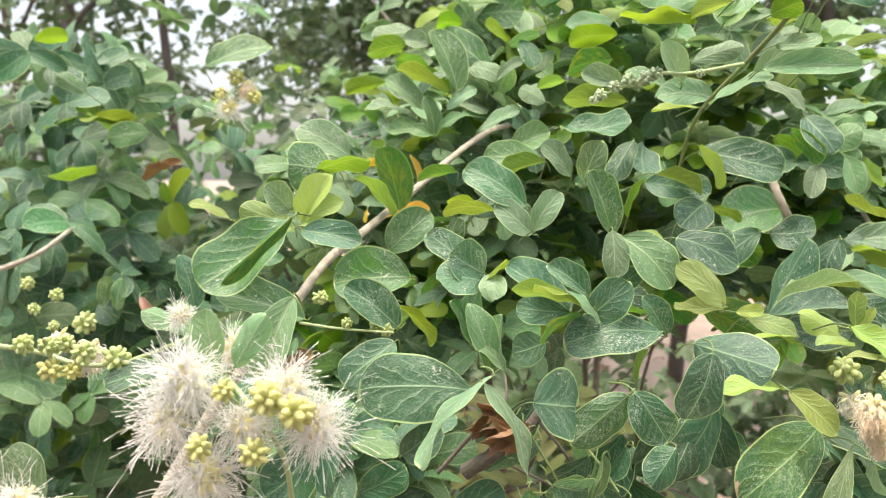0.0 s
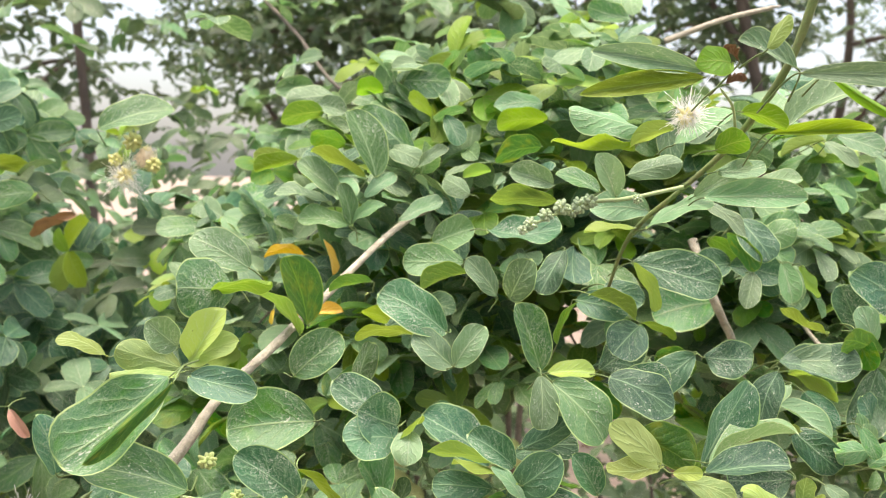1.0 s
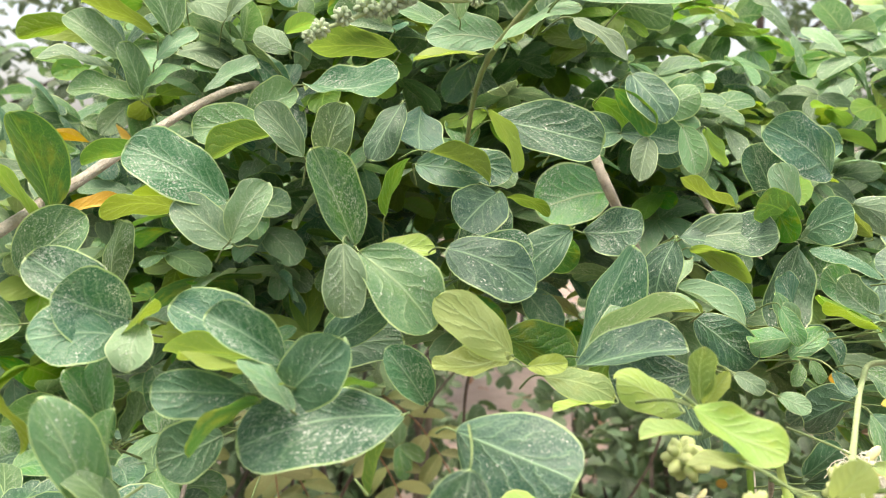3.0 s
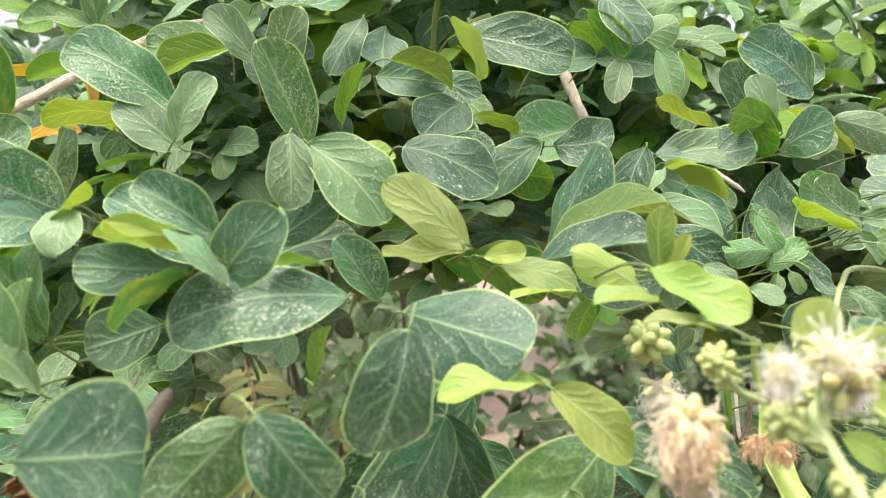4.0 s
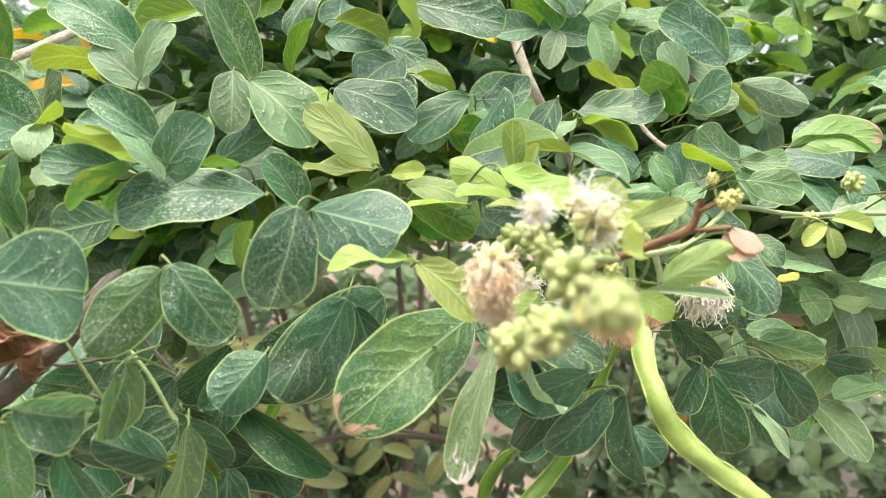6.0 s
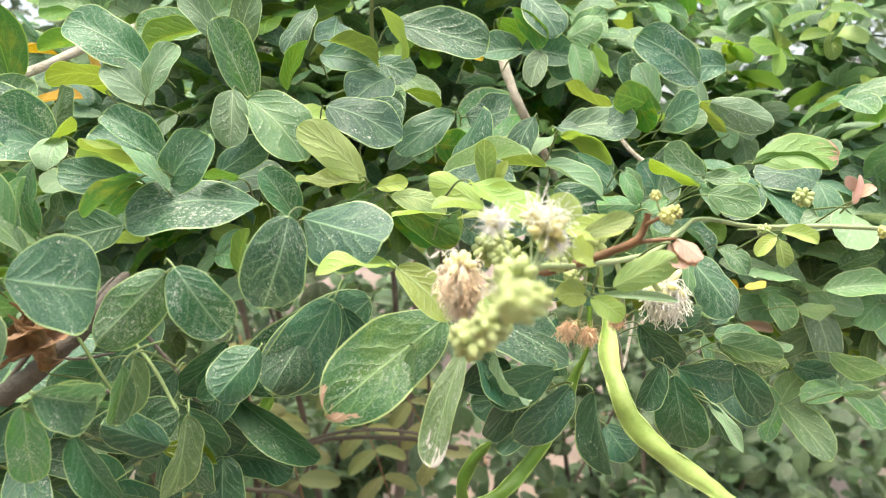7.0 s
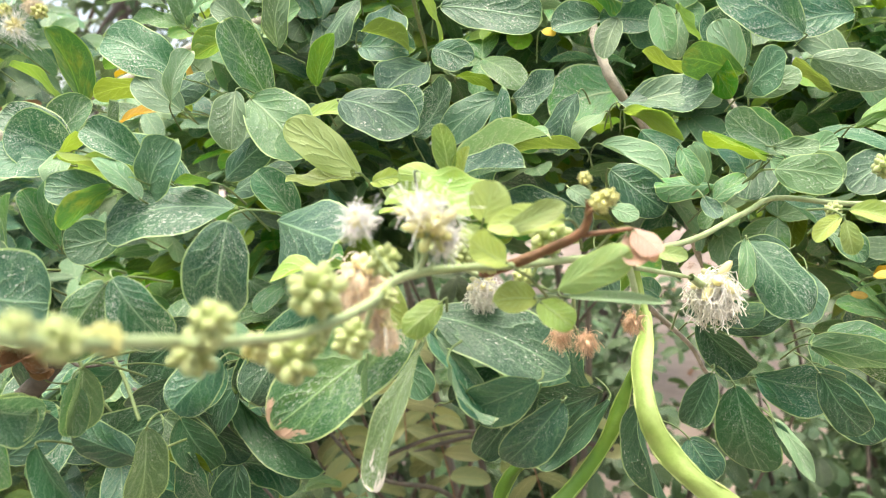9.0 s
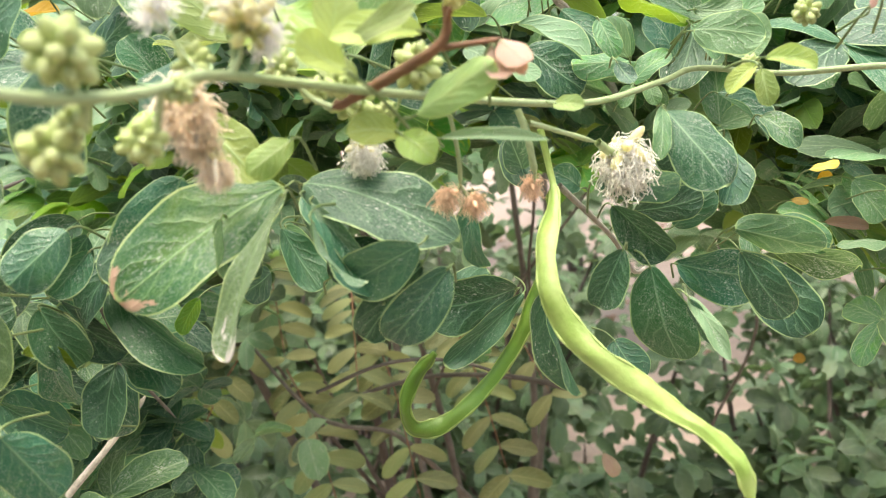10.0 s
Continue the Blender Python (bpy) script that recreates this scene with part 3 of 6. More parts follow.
stem("bark", 0.0025, 0.0015, [(-0.0975, 0.2902, 1.2476), (-0.0761, 0.3136, 1.2864), (-0.0535, 0.3365, 1.3175), (-0.0427, 0.3577, 1.3339), (-0.0304, 0.3743, 1.3443), (-0.0135, 0.4058, 1.3594), (0.0239, 0.4729, 1.3927), (0.0505, 0.5187, 1.4051), (0.0879, 0.5997, 1.4197)])
stem("green_bark", 0.0015, 0.0008, [(0.1534, 0.2943, 1.4830), (0.1510, 0.3074, 1.4583), (0.1472, 0.3367, 1.4358), (0.1364, 0.3565, 1.4182), (0.1238, 0.3843, 1.3969), (0.1240, 0.4215, 1.3655)])
stem("green", 0.0009, 0.0005, [(0.1364, 0.3565, 1.4182), (0.1111, 0.3482, 1.4132), (0.0971, 0.3393, 1.4121), (0.0855, 0.3401, 1.4083), (0.0687, 0.3361, 1.4012)])
stem("green", 0.0006, 0.0004, [(0.1472, 0.3367, 1.4358), (0.1340, 0.3082, 1.4444), (0.1215, 0.2891, 1.4488)])
stem("bark", 0.0026, 0.0020, [(0.1934, 0.4979, 1.3877), (0.1973, 0.4859, 1.3674), (0.2050, 0.4837, 1.3498), (0.2292, 0.5067, 1.3145), (0.2490, 0.5280, 1.2571)])
stem("bark", 0.0015, 0.0010, [(0.2506, 0.5086, 1.3661), (0.2594, 0.4852, 1.3367), (0.2695, 0.4627, 1.3216)])
stem("bark", 0.0018, 0.0013, [(0.1758, 0.5096, 1.5010), (0.2069, 0.5077, 1.5135), (0.2456, 0.5155, 1.5249)])
stem("green", 0.0009, 0.0007, [(0.3430, 0.3559, 1.2998), (0.2919, 0.3445, 1.3033), (0.2614, 0.3441, 1.3034), (0.2395, 0.3435, 1.3064), (0.2277, 0.3332, 1.3033), (0.2081, 0.3079, 1.2990), (0.1899, 0.2831, 1.2998), (0.1656, 0.2475, 1.3030), (0.1542, 0.2327, 1.3050), (0.1468, 0.2172, 1.3059), (0.1439, 0.2067, 1.3037), (0.1388, 0.1930, 1.3029), (0.1341, 0.1792, 1.3049), (0.1323, 0.1643, 1.3085), (0.1308, 0.1499, 1.3120), (0.1285, 0.1426, 1.3146)])
stem("red_bark", 0.0008, 0.0011, [(0.1793, 0.2396, 1.3156), (0.1788, 0.2411, 1.3115), (0.1768, 0.2417, 1.3090), (0.1712, 0.2437, 1.3063), (0.1641, 0.2462, 1.3034), (0.1569, 0.2497, 1.3009)])
stem("red_bark", 0.0006, 0.0004, [(0.1768, 0.2417, 1.3090), (0.1824, 0.2421, 1.3094), (0.1877, 0.2423, 1.3098)])
stem("red_bark", 0.0005, 0.0004, [(0.1790, 0.2401, 1.3131), (0.1806, 0.2361, 1.3150), (0.1825, 0.2336, 1.3161)])
stem("green", 0.0007, 0.0006, [(0.1913, 0.2876, 1.2954), (0.2078, 0.3068, 1.2892)])
stem("green", 0.0009, 0.0008, [(0.1892, 0.2879, 1.2984), (0.1911, 0.2886, 1.2915), (0.1922, 0.2907, 1.2837)])
stem("green", 0.0005, 0.0005, [(0.1755, 0.2724, 1.2983), (0.1762, 0.2767, 1.2908), (0.1761, 0.2809, 1.2830)])
stem("green", 0.0006, 0.0004, [(-0.0428, 0.2964, 1.3168), (-0.0283, 0.2967, 1.3147), (-0.0071, 0.2922, 1.3141)])
stem("green", 0.0010, 0.0007, [(-0.1664, 0.2925, 1.3094), (-0.1331, 0.2785, 1.3095), (-0.1149, 0.2741, 1.3060), (-0.0951, 0.2648, 1.3089), (-0.0778, 0.2757, 1.3146), (-0.0699, 0.2959, 1.3188)])
stem("green", 0.0008, 0.0006, [(-0.0320, 0.2340, 1.2723), (-0.0283, 0.2059, 1.2993), (-0.0370, 0.2016, 1.3153), (-0.0639, 0.2467, 1.3206)])
stem("twig", 0.0030, 0.0017, [(0.0182, 0.2927, 1.2622), (0.0271, 0.2904, 1.2688), (0.0353, 0.2883, 1.2759), (0.0413, 0.2882, 1.2811), (0.0467, 0.2905, 1.2885), (0.0507, 0.3010, 1.2950)])
stem("petiole", 0.0005, 0.0005, [(0.0697, 0.2671, 1.2656), (0.0628, 0.2738, 1.2749), (0.0543, 0.2806, 1.2829)])
stem("bark", 0.0016, 0.0012, [(-0.0011, 0.3941, 1.1571), (0.0129, 0.4075, 1.1742), (0.0143, 0.4386, 1.1836)])
stem("twig", 0.0028, 0.0016, [(0.1290, 0.8095, 0.9355), (0.0881, 0.7821, 0.9943), (0.0593, 0.7631, 1.0305), (-0.0026, 0.7581, 1.0493), (-0.0780, 0.7983, 1.1143)])
stem("twig", 0.0024, 0.0016, [(0.2131, 0.7809, 1.0595), (0.1661, 0.7580, 1.0790), (0.1002, 0.7521, 1.0837), (0.0465, 0.7268, 1.0797)])
stem("bark", 0.0009, 0.0007, [(0.1990, 0.3305, 1.2770), (0.2151, 0.3581, 1.2579), (0.2274, 0.3861, 1.2403), (0.2466, 0.4266, 1.2544)])
stem("twig", 0.0026, 0.0018, [(-0.1411, 1.0542, 1.6291), (-0.0984, 1.0273, 1.5852), (-0.0527, 0.9664, 1.5254), (-0.0000, 0.9406, 1.4882)])
stem("bark", 0.0022, 0.0015, [(-0.3456, 0.5863, 1.2968), (-0.2918, 0.5691, 1.3145), (-0.2732, 0.5910, 1.3336)])
pod(0.0032, [(0.1943, 0.3199, 1.2930), (0.1961, 0.3216, 1.2833), (0.1971, 0.3182, 1.2753), (0.1945, 0.3081, 1.2658), (0.1939, 0.2967, 1.2579), (0.1970, 0.2920, 1.2492), (0.2040, 0.2854, 1.2420), (0.2124, 0.2831, 1.2359), (0.2201, 0.2796, 1.2306), (0.2278, 0.2762, 1.2256), (0.2326, 0.2742, 1.2202), (0.2345, 0.2731, 1.2128)])
pod(0.0029, [(0.1979, 0.3406, 1.2756), (0.1973, 0.3384, 1.2627), (0.1929, 0.3409, 1.2491), (0.1869, 0.3401, 1.2340), (0.1779, 0.3390, 1.2208), (0.1690, 0.3363, 1.2122), (0.1603, 0.3347, 1.2067), (0.1530, 0.3321, 1.2075), (0.1512, 0.3311, 1.2153), (0.1552, 0.3312, 1.2241), (0.1611, 0.3308, 1.2306)], "pod_dark", 0.9)
bloom((-0.0499, 0.1976, 1.3206), 0.0077, 1.0)
bloom((-0.0535, 0.1960, 1.3113), 0.0073, 1.0)
bloom((-0.0432, 0.2160, 1.3245), 0.0058, 0.6)
bloom((-0.0249, 0.1970, 1.3179), 0.0073, 1.0)
bloom((-0.0176, 0.1968, 1.3103), 0.0067, 1.0)
bloom((-0.0458, 0.1983, 1.2959), 0.0080, 1.0)
bloom((-0.0904, 0.1940, 1.2905), 0.0059, 1.0)
bloom((-0.0357, 0.1964, 1.3096), 0.0056, 1.0)
bloom((0.1217, 0.3190, 1.4427), 0.0050, 0.7)
bloom((0.1516, 0.2223, 1.3143), 0.0055, 0.16)
bloom((0.1493, 0.2235, 1.3165), 0.0033, 0.16)
bloom((0.1402, 0.2186, 1.3159), 0.0027, 0.4)
bloom((0.1535, 0.2251, 1.3118), 0.0026, 0.4)
tuft((0.2153, 0.3134, 1.2864), 0.0092, "cream")
tuft((0.1541, 0.2866, 1.2924), 0.0052, "cream")
tuft((0.1731, 0.2804, 1.2816), 0.0037, "rust")
tuft((0.1787, 0.2801, 1.2800), 0.0034, "rust")
tuft((0.1913, 0.2928, 1.2819), 0.0033, "rust")
tuft((0.1360, 0.2349, 1.3035), 0.0060, "peach")
tuft((0.1393, 0.2369, 1.2925), 0.0034, "peach")
tuft((0.1367, 0.2369, 1.2974), 0.0039, "peach")
bloom((-0.1395, 0.5402, 1.4164), 0.0080, 0.35)
budball((-0.1186, 0.2469, 1.3185), 0.0037, 0.0)
budball((-0.1099, 0.2465, 1.3106), 0.0042, 1.0)
budball((-0.1032, 0.2467, 1.3103), 0.0033, 1.0)
budball((-0.0994, 0.2473, 1.3160), 0.0042, 0.0)
budball((-0.0895, 0.2475, 1.3141), 0.0046, 0.0)
budball((-0.1108, 0.2471, 1.3180), 0.0035, 0.0)
budball((-0.1052, 0.2474, 1.3188), 0.0032, 0.0)
bloom((-0.0733, 0.2599, 1.3261), 0.0040, 0.3)
tuft((-0.1137, 0.2809, 1.3098), 0.0070, "cream")
tuft((-0.1326, 0.2958, 1.3112), 0.0050, "cream")
tuft((-0.1282, 0.5435, 1.4297), 0.0065, "peach")
budball((-0.1357, 0.5438, 1.4371), 0.0062, 1.0)
budball((-0.1228, 0.5407, 1.4232), 0.0054, 1.0)
budball((-0.1450, 0.5406, 1.4258), 0.0046, 1.0)
budball((0.1480, 0.2503, 1.3084), 0.0035)
budball((0.1712, 0.2579, 1.3077), 0.0049)
budball((0.1525, 0.2551, 1.3043), 0.0028)
budball((0.1282, 0.1425, 1.3142), 0.0023)
budball((0.1308, 0.1499, 1.3122), 0.0024)
budball((0.1293, 0.1464, 1.3141), 0.0017)
budball((0.1365, 0.1676, 1.3098), 0.0027)
budball((0.1314, 0.1731, 1.3051), 0.0031)
budball((0.1398, 0.1948, 1.3079), 0.0044)
budball((0.1333, 0.2006, 1.2969), 0.0044)
budball((0.1398, 0.2112, 1.2975), 0.0035)
budball((0.1434, 0.2226, 1.3082), 0.0032)
budball((0.1597, 0.2428, 1.3043), 0.0027)
budball((0.1658, 0.2524, 1.2995), 0.0023)
budball((0.1378, 0.1989, 1.3005), 0.0022)
budball((0.1310, 0.1561, 1.3107), 0.0019)
budball((0.1452, 0.2118, 1.3039), 0.0024)
budball((0.1341, 0.1851, 1.3025), 0.0022)
budball((0.2561, 0.3063, 1.3160), 0.0036)
budball((0.2437, 0.3068, 1.3054), 0.0025)
budball((0.1808, 0.2321, 1.3159), 0.0022, 1.0)
budball((0.1826, 0.2319, 1.3166), 0.0017, 1.0)
budball((0.1784, 0.2330, 1.3201), 0.0014, 1.0)
budball((0.2747, 0.2921, 1.3062), 0.0024)
budball((-0.0368, 0.3075, 1.3245), 0.0033)
budball((-0.0252, 0.2970, 1.3167), 0.0025)
budball((-0.0106, 0.2971, 1.3141), 0.0029)
budball((-0.0148, 0.2972, 1.3151), 0.0025)
budball((-0.1382, 0.2804, 1.3111), 0.0032)


budball((-0.1247, 0.2736, 1.3036), 0.0029)
budball((-0.1247, 0.2840, 1.3100), 0.0024)
budball((-0.0276, 0.1872, 1.3187), 0.0045, 1.0)
budball((-0.0204, 0.1872, 1.3157), 0.0048, 1.0)
budball((-0.0432, 0.1862, 1.3073), 0.0035, 1.0)
budball((-0.0303, 0.1865, 1.3060), 0.0037, 1.0)
budball((-0.0380, 0.1890, 1.3201), 0.0030, 1.0)
budball((-0.2414, 0.4700, 1.3076), 0.0047)
budball((-0.2246, 0.4699, 1.3010), 0.0044)
budball((-0.2326, 0.4592, 1.2941), 0.0040)
budball((-0.1983, 0.4497, 1.2879), 0.0071)
budball((-0.2160, 0.4490, 1.2862), 0.0036)
budball((0.0913, 0.3397, 1.4105), 0.0034, -1)
budball((0.0846, 0.3402, 1.4095), 0.0034, -1)
budball((0.0785, 0.3386, 1.4067), 0.0030, -1)
budball((0.0726, 0.3368, 1.4034), 0.0028, -1)
budball((0.0951, 0.3395, 1.4121), 0.0031, -1)
budball((0.0885, 0.3398, 1.4083), 0.0026, -1)
budball((0.0697, 0.3360, 1.4012), 0.0020, -1)
budball((0.1152, 0.3479, 1.4132), 0.0022, -1)
budball((0.1521, 0.2888, 1.3027), 0.0057)
stem("twig", 0.0009, 0.0006, [(0.0076, 0.3118, 1.2547), (0.0236, 0.3075, 1.2745), (0.0337, 0.3123, 1.2817), (0.0350, 0.3434, 1.2878)])
stem("twig", 0.0006, 0.0004, [(0.0236, 0.3075, 1.2745), (0.0336, 0.3012, 1.2706), (0.0451, 0.3052, 1.2710)])
stem("petiole", 0.0005, 0.0004, [(0.0407, 0.2866, 1.2804), (0.0494, 0.2842, 1.2663), (0.0553, 0.2872, 1.2539)])
stem("twig", 0.0007, 0.0005, [(0.0485, 0.3298, 1.2704), (0.0627, 0.3264, 1.2517), (0.0657, 0.3340, 1.2294), (0.0752, 0.3408, 1.2094)])
stem("twig", 0.0006, 0.0004, [(0.0270, 0.3395, 1.2523), (0.0480, 0.3310, 1.2459), (0.0595, 0.3312, 1.2383), (0.0683, 0.3260, 1.2306)])
stem("twig", 0.0012, 0.0009, [(0.0576, 0.5593, 1.1401), (0.1027, 0.5428, 1.1613), (0.1435, 0.5252, 1.1677), (0.1755, 0.5247, 1.1570)])

leaf("young", (-0.0512, 0.3303, 1.3500), (-0.0716, 0.3229, 1.3583), 0.0125, (0.43, -0.82, 0.37))
leaf("young", (-0.0489, 0.3339, 1.3509), (-0.0354, 0.3309, 1.3709), 0.0124, (-0.39, -0.91, 0.14))
leaf("young", (-0.0501, 0.3337, 1.3503), (-0.0312, 0.3296, 1.3606), 0.0109, (-0.41, -0.78, 0.48))
leaf("young", (-0.0503, 0.3239, 1.3500), (-0.0715, 0.3168, 1.3505), 0.0121, (0.06, -0.16, 0.98))
leaf("young", (-0.0795, 0.3376, 1.3523), (-0.0953, 0.3327, 1.3598), 0.0101, (0.46, -0.21, 0.86))
leaf("pale", (-0.0539, 0.3354, 1.3567), (-0.0621, 0.3265, 1.3673), 0.0122, (0.66, -0.75, -0.06))
leaf("dark", (-0.0849, 0.3059, 1.3202), (-0.0894, 0.3020, 1.3411), 0.0113, (0.85, -0.52, 0.10))
leaf("mid", (-0.0414, 0.3005, 1.3172), (-0.0732, 0.2957, 1.3282), 0.0184, (0.35, -0.58, 0.74))
leaf("dark", (-0.0463, 0.3211, 1.3494), (-0.0220, 0.3145, 1.3448), 0.0127, (-0.08, -0.80, 0.59))
leaf("mid", (-0.0406, 0.3701, 1.3733), (-0.0587, 0.3509, 1.3755), 0.0248, (0.72, -0.64, 0.27))
leaf("pale", (-0.0360, 0.3789, 1.3803), (-0.0601, 0.3786, 1.3928), 0.0164, (0.39, -0.85, 0.34))
leaf("lime", (-0.0483, 0.3631, 1.3733), (-0.0237, 0.3540, 1.3778), 0.0129, (-0.10, 0.49, 0.87))
leaf("mottled", (-0.0140, 0.3956, 1.3541), (-0.0224, 0.3898, 1.3848), 0.0182, (0.18, 0.97, 0.17))
leaf("lime", (-0.0159, 0.3861, 1.3517), (-0.0338, 0.3814, 1.3704), 0.0143, (0.44, 0.53, 0.72))
leaf("mid", (-0.0174, 0.3763, 1.3362), (0.0022, 0.3750, 1.3538), 0.0178, (-0.17, -0.98, 0.12))
leaf("mid", (-0.0046, 0.3382, 1.3288), (-0.0365, 0.3343, 1.3265), 0.0243, (0.14, -0.87, 0.47))
leaf("dark", (-0.0069, 0.3021, 1.3142), (-0.0259, 0.2957, 1.3307), 0.0146, (0.50, -0.83, 0.25))
leaf("lime", (-0.0074, 0.3089, 1.3214), (0.0062, 0.3039, 1.3072), 0.0105, (0.58, 0.65, 0.49))
leaf("dark", (-0.0064, 0.2842, 1.3126), (-0.0242, 0.2791, 1.2983), 0.0155, (-0.11, -0.87, 0.49))
leaf("dark", (0.0208, 0.2758, 1.2977), (-0.0172, 0.2684, 1.2993), 0.0247, (0.19, -0.87, 0.45))
leaf("pale", (0.0270, 0.2468, 1.3095), (0.0050, 0.2387, 1.2835), 0.0190, (-0.74, -0.07, 0.67))
leaf("pale", (0.0242, 0.2446, 1.3079), (0.0377, 0.2380, 1.2796), 0.0166, (0.83, -0.13, 0.55))
leaf("mid", (0.0274, 0.2787, 1.3036), (0.0190, 0.2776, 1.3271), 0.0112, (0.56, -0.80, 0.23))
leaf("mid", (0.0286, 0.2829, 1.3026), (0.0314, 0.2828, 1.3227), 0.0101, (-0.70, -0.71, 0.09))
leaf("mid", (0.0328, 0.2779, 1.3024), (0.0214, 0.2772, 1.3137), 0.0075, (0.59, -0.52, 0.62))
leaf("dark", (-0.0726, 0.2482, 1.3103), (-0.0916, 0.2426, 1.3071), 0.0113, (0.08, -0.67, 0.73))
leaf("pale", (-0.0730, 0.2686, 1.3187), (-0.0881, 0.2637, 1.3262), 0.0096, (0.50, -0.42, 0.75))


# many low leaves here take the shade-coloured copy and tilt away from the sky
leaf("dark_shade", (-0.0286, 0.2956, 1.2724), (-0.0332, 0.2906, 1.2527), 0.0114, (-0.55, -0.77, -0.12))
leaf("dark_shade", (-0.0401, 0.3110, 1.2649), (-0.0560, 0.2934, 1.2512), 0.0242, (0.05, -0.64, -0.12))
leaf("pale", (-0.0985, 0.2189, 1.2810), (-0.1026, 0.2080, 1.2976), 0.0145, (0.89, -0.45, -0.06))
leaf("dark_shade", (0.0124, 0.2913, 1.2460), (0.0322, 0.2910, 1.2578), 0.0138, (-0.37, -0.74, -0.12))
leaf("dark_shade", (0.0414, 0.2833, 1.2524), (0.0669, 0.2838, 1.2601), 0.0148, (-0.17, -0.80, -0.12))
leaf("dark_shade", (0.0827, 0.3091, 1.2674), (0.0732, 0.3014, 1.2492), 0.0134, (-0.50, -0.67, -0.12))
leaf("dark_shade", (-0.0084, 0.3327, 1.2539), (0.0086, 0.3279, 1.2681), 0.0147, (-0.44, -0.88, -0.12))
leaf("dark_shade", (-0.0284, 0.3443, 1.2323), (-0.0073, 0.3477, 1.2430), 0.0166, (-0.30, -0.79, -0.12))
leaf("mid", (-0.2071, 0.4914, 1.2902), (-0.2019, 0.4891, 1.3099), 0.0101, (0.15, -0.98, -0.15))
leaf("mid", (-0.1982, 0.4912, 1.2886), (-0.1932, 0.4894, 1.3082), 0.0103, (-0.11, -0.99, -0.06))
leaf("lime", (-0.2577, 0.5992, 1.3787), (-0.2900, 0.5895, 1.3711), 0.0194, (-0.34, 0.29, 0.89))

leaf("mid", (-0.2655, 0.6019, 1.4329), (-0.2846, 0.5972, 1.4457), 0.0131, (0.38, -0.89, 0.24))
leaf("lime", (-0.2496, 0.5031, 1.4544), (-0.2268, 0.5002, 1.4573), 0.0112, (0.01, 0.81, 0.58))
leaf("mid", (-0.1560, 0.5431, 1.4444), (-0.1131, 0.5520, 1.4572), 0.0232, (-0.24, -0.81, 0.53))
leaf("mid", (-0.2194, 0.6010, 1.4039), (-0.2462, 0.5941, 1.3994), 0.0192, (0.25, -0.96, 0.08))
leaf("yellow", (-0.0253, 0.4834, 1.3762), (-0.0472, 0.4827, 1.3739), 0.0066, (-0.08, -0.33, 0.94))
leaf("yellow", (-0.0164, 0.4929, 1.3837), (-0.0108, 0.4890, 1.3647), 0.0059, (0.80, -0.48, 0.36))
leaf("yellow", (-0.0254, 0.4425, 1.3485), (-0.0015, 0.4394, 1.3529), 0.0091, (-0.22, -0.55, 0.81))
leaf("yellow", (-0.0359, 0.4434, 1.3531), (-0.0369, 0.4418, 1.3454), 0.0024, (-0.29, -0.92, 0.25))
leaf("mid", (0.0128, 0.4674, 1.4189), (-0.0020, 0.4709, 1.4537), 0.0203, (0.53, -0.83, 0.18))
leaf("mid", (0.0318, 0.4867, 1.4311), (0.0023, 0.4838, 1.4549), 0.0207, (0.31, -0.91, 0.26))
leaf("lime", (0.0077, 0.4626, 1.4188), (-0.0212, 0.4707, 1.4317), 0.0179, (0.31, 0.40, 0.86))
leaf("pale", (-0.0061, 0.4709, 1.4083), (-0.0282, 0.4705, 1.4265), 0.0169, (0.39, -0.71, 0.58))
leaf("pale", (-0.0107, 0.4732, 1.4038), (-0.0403, 0.4699, 1.4092), 0.0169, (0.20, -0.26, 0.94))
leaf("mid", (-0.0007, 0.4699, 1.3928), (-0.0054, 0.4652, 1.4157), 0.0126, (0.70, -0.71, 0.09))
leaf("pale", (0.0068, 0.4681, 1.4086), (0.0231, 0.4674, 1.4206), 0.0096, (-0.42, -0.85, 0.33))
leaf("mid", (0.0011, 0.4661, 1.3931), (-0.0274, 0.4641, 1.3969), 0.0158, (0.15, -0.58, 0.80))
leaf("mid", (-0.0007, 0.4694, 1.3936), (0.0182, 0.4628, 1.4047), 0.0112, (-0.55, -0.50, 0.67))
leaf("pale", (0.0247, 0.4685, 1.3961), (0.0473, 0.4619, 1.4079), 0.0134, (-0.49, -0.60, 0.63))
leaf("mid", (0.0555, 0.4191, 1.3805), (0.0269, 0.4179, 1.3804), 0.0165, (0.03, -0.92, 0.40))
leaf("lime", (0.0561, 0.4009, 1.3778), (0.0348, 0.3957, 1.3688), 0.0124, (-0.42, 0.66, 0.63))
leaf("dark", (0.0451, 0.3645, 1.3577), (0.0174, 0.3612, 1.3739), 0.0199, (0.34, -0.83, 0.45))
leaf("pale", (0.0470, 0.3560, 1.3458), (0.0310, 0.3548, 1.3586), 0.0140, (0.35, -0.84, 0.41))
leaf("pale", (0.0468, 0.3473, 1.3480), (0.0577, 0.3435, 1.3641), 0.0117, (-0.47, -0.87, 0.13))
leaf("pale", (0.0665, 0.3801, 1.3703), (0.0530, 0.3771, 1.3864), 0.0109, (0.36, -0.91, 0.20))
leaf("mid", (0.0727, 0.3852, 1.3685), (0.0795, 0.3759, 1.3868), 0.0143, (-0.45, -0.86, -0.25))
leaf("mid", (0.0810, 0.3499, 1.3454), (0.0696, 0.3440, 1.3732), 0.0149, (0.45, -0.89, 0.02))
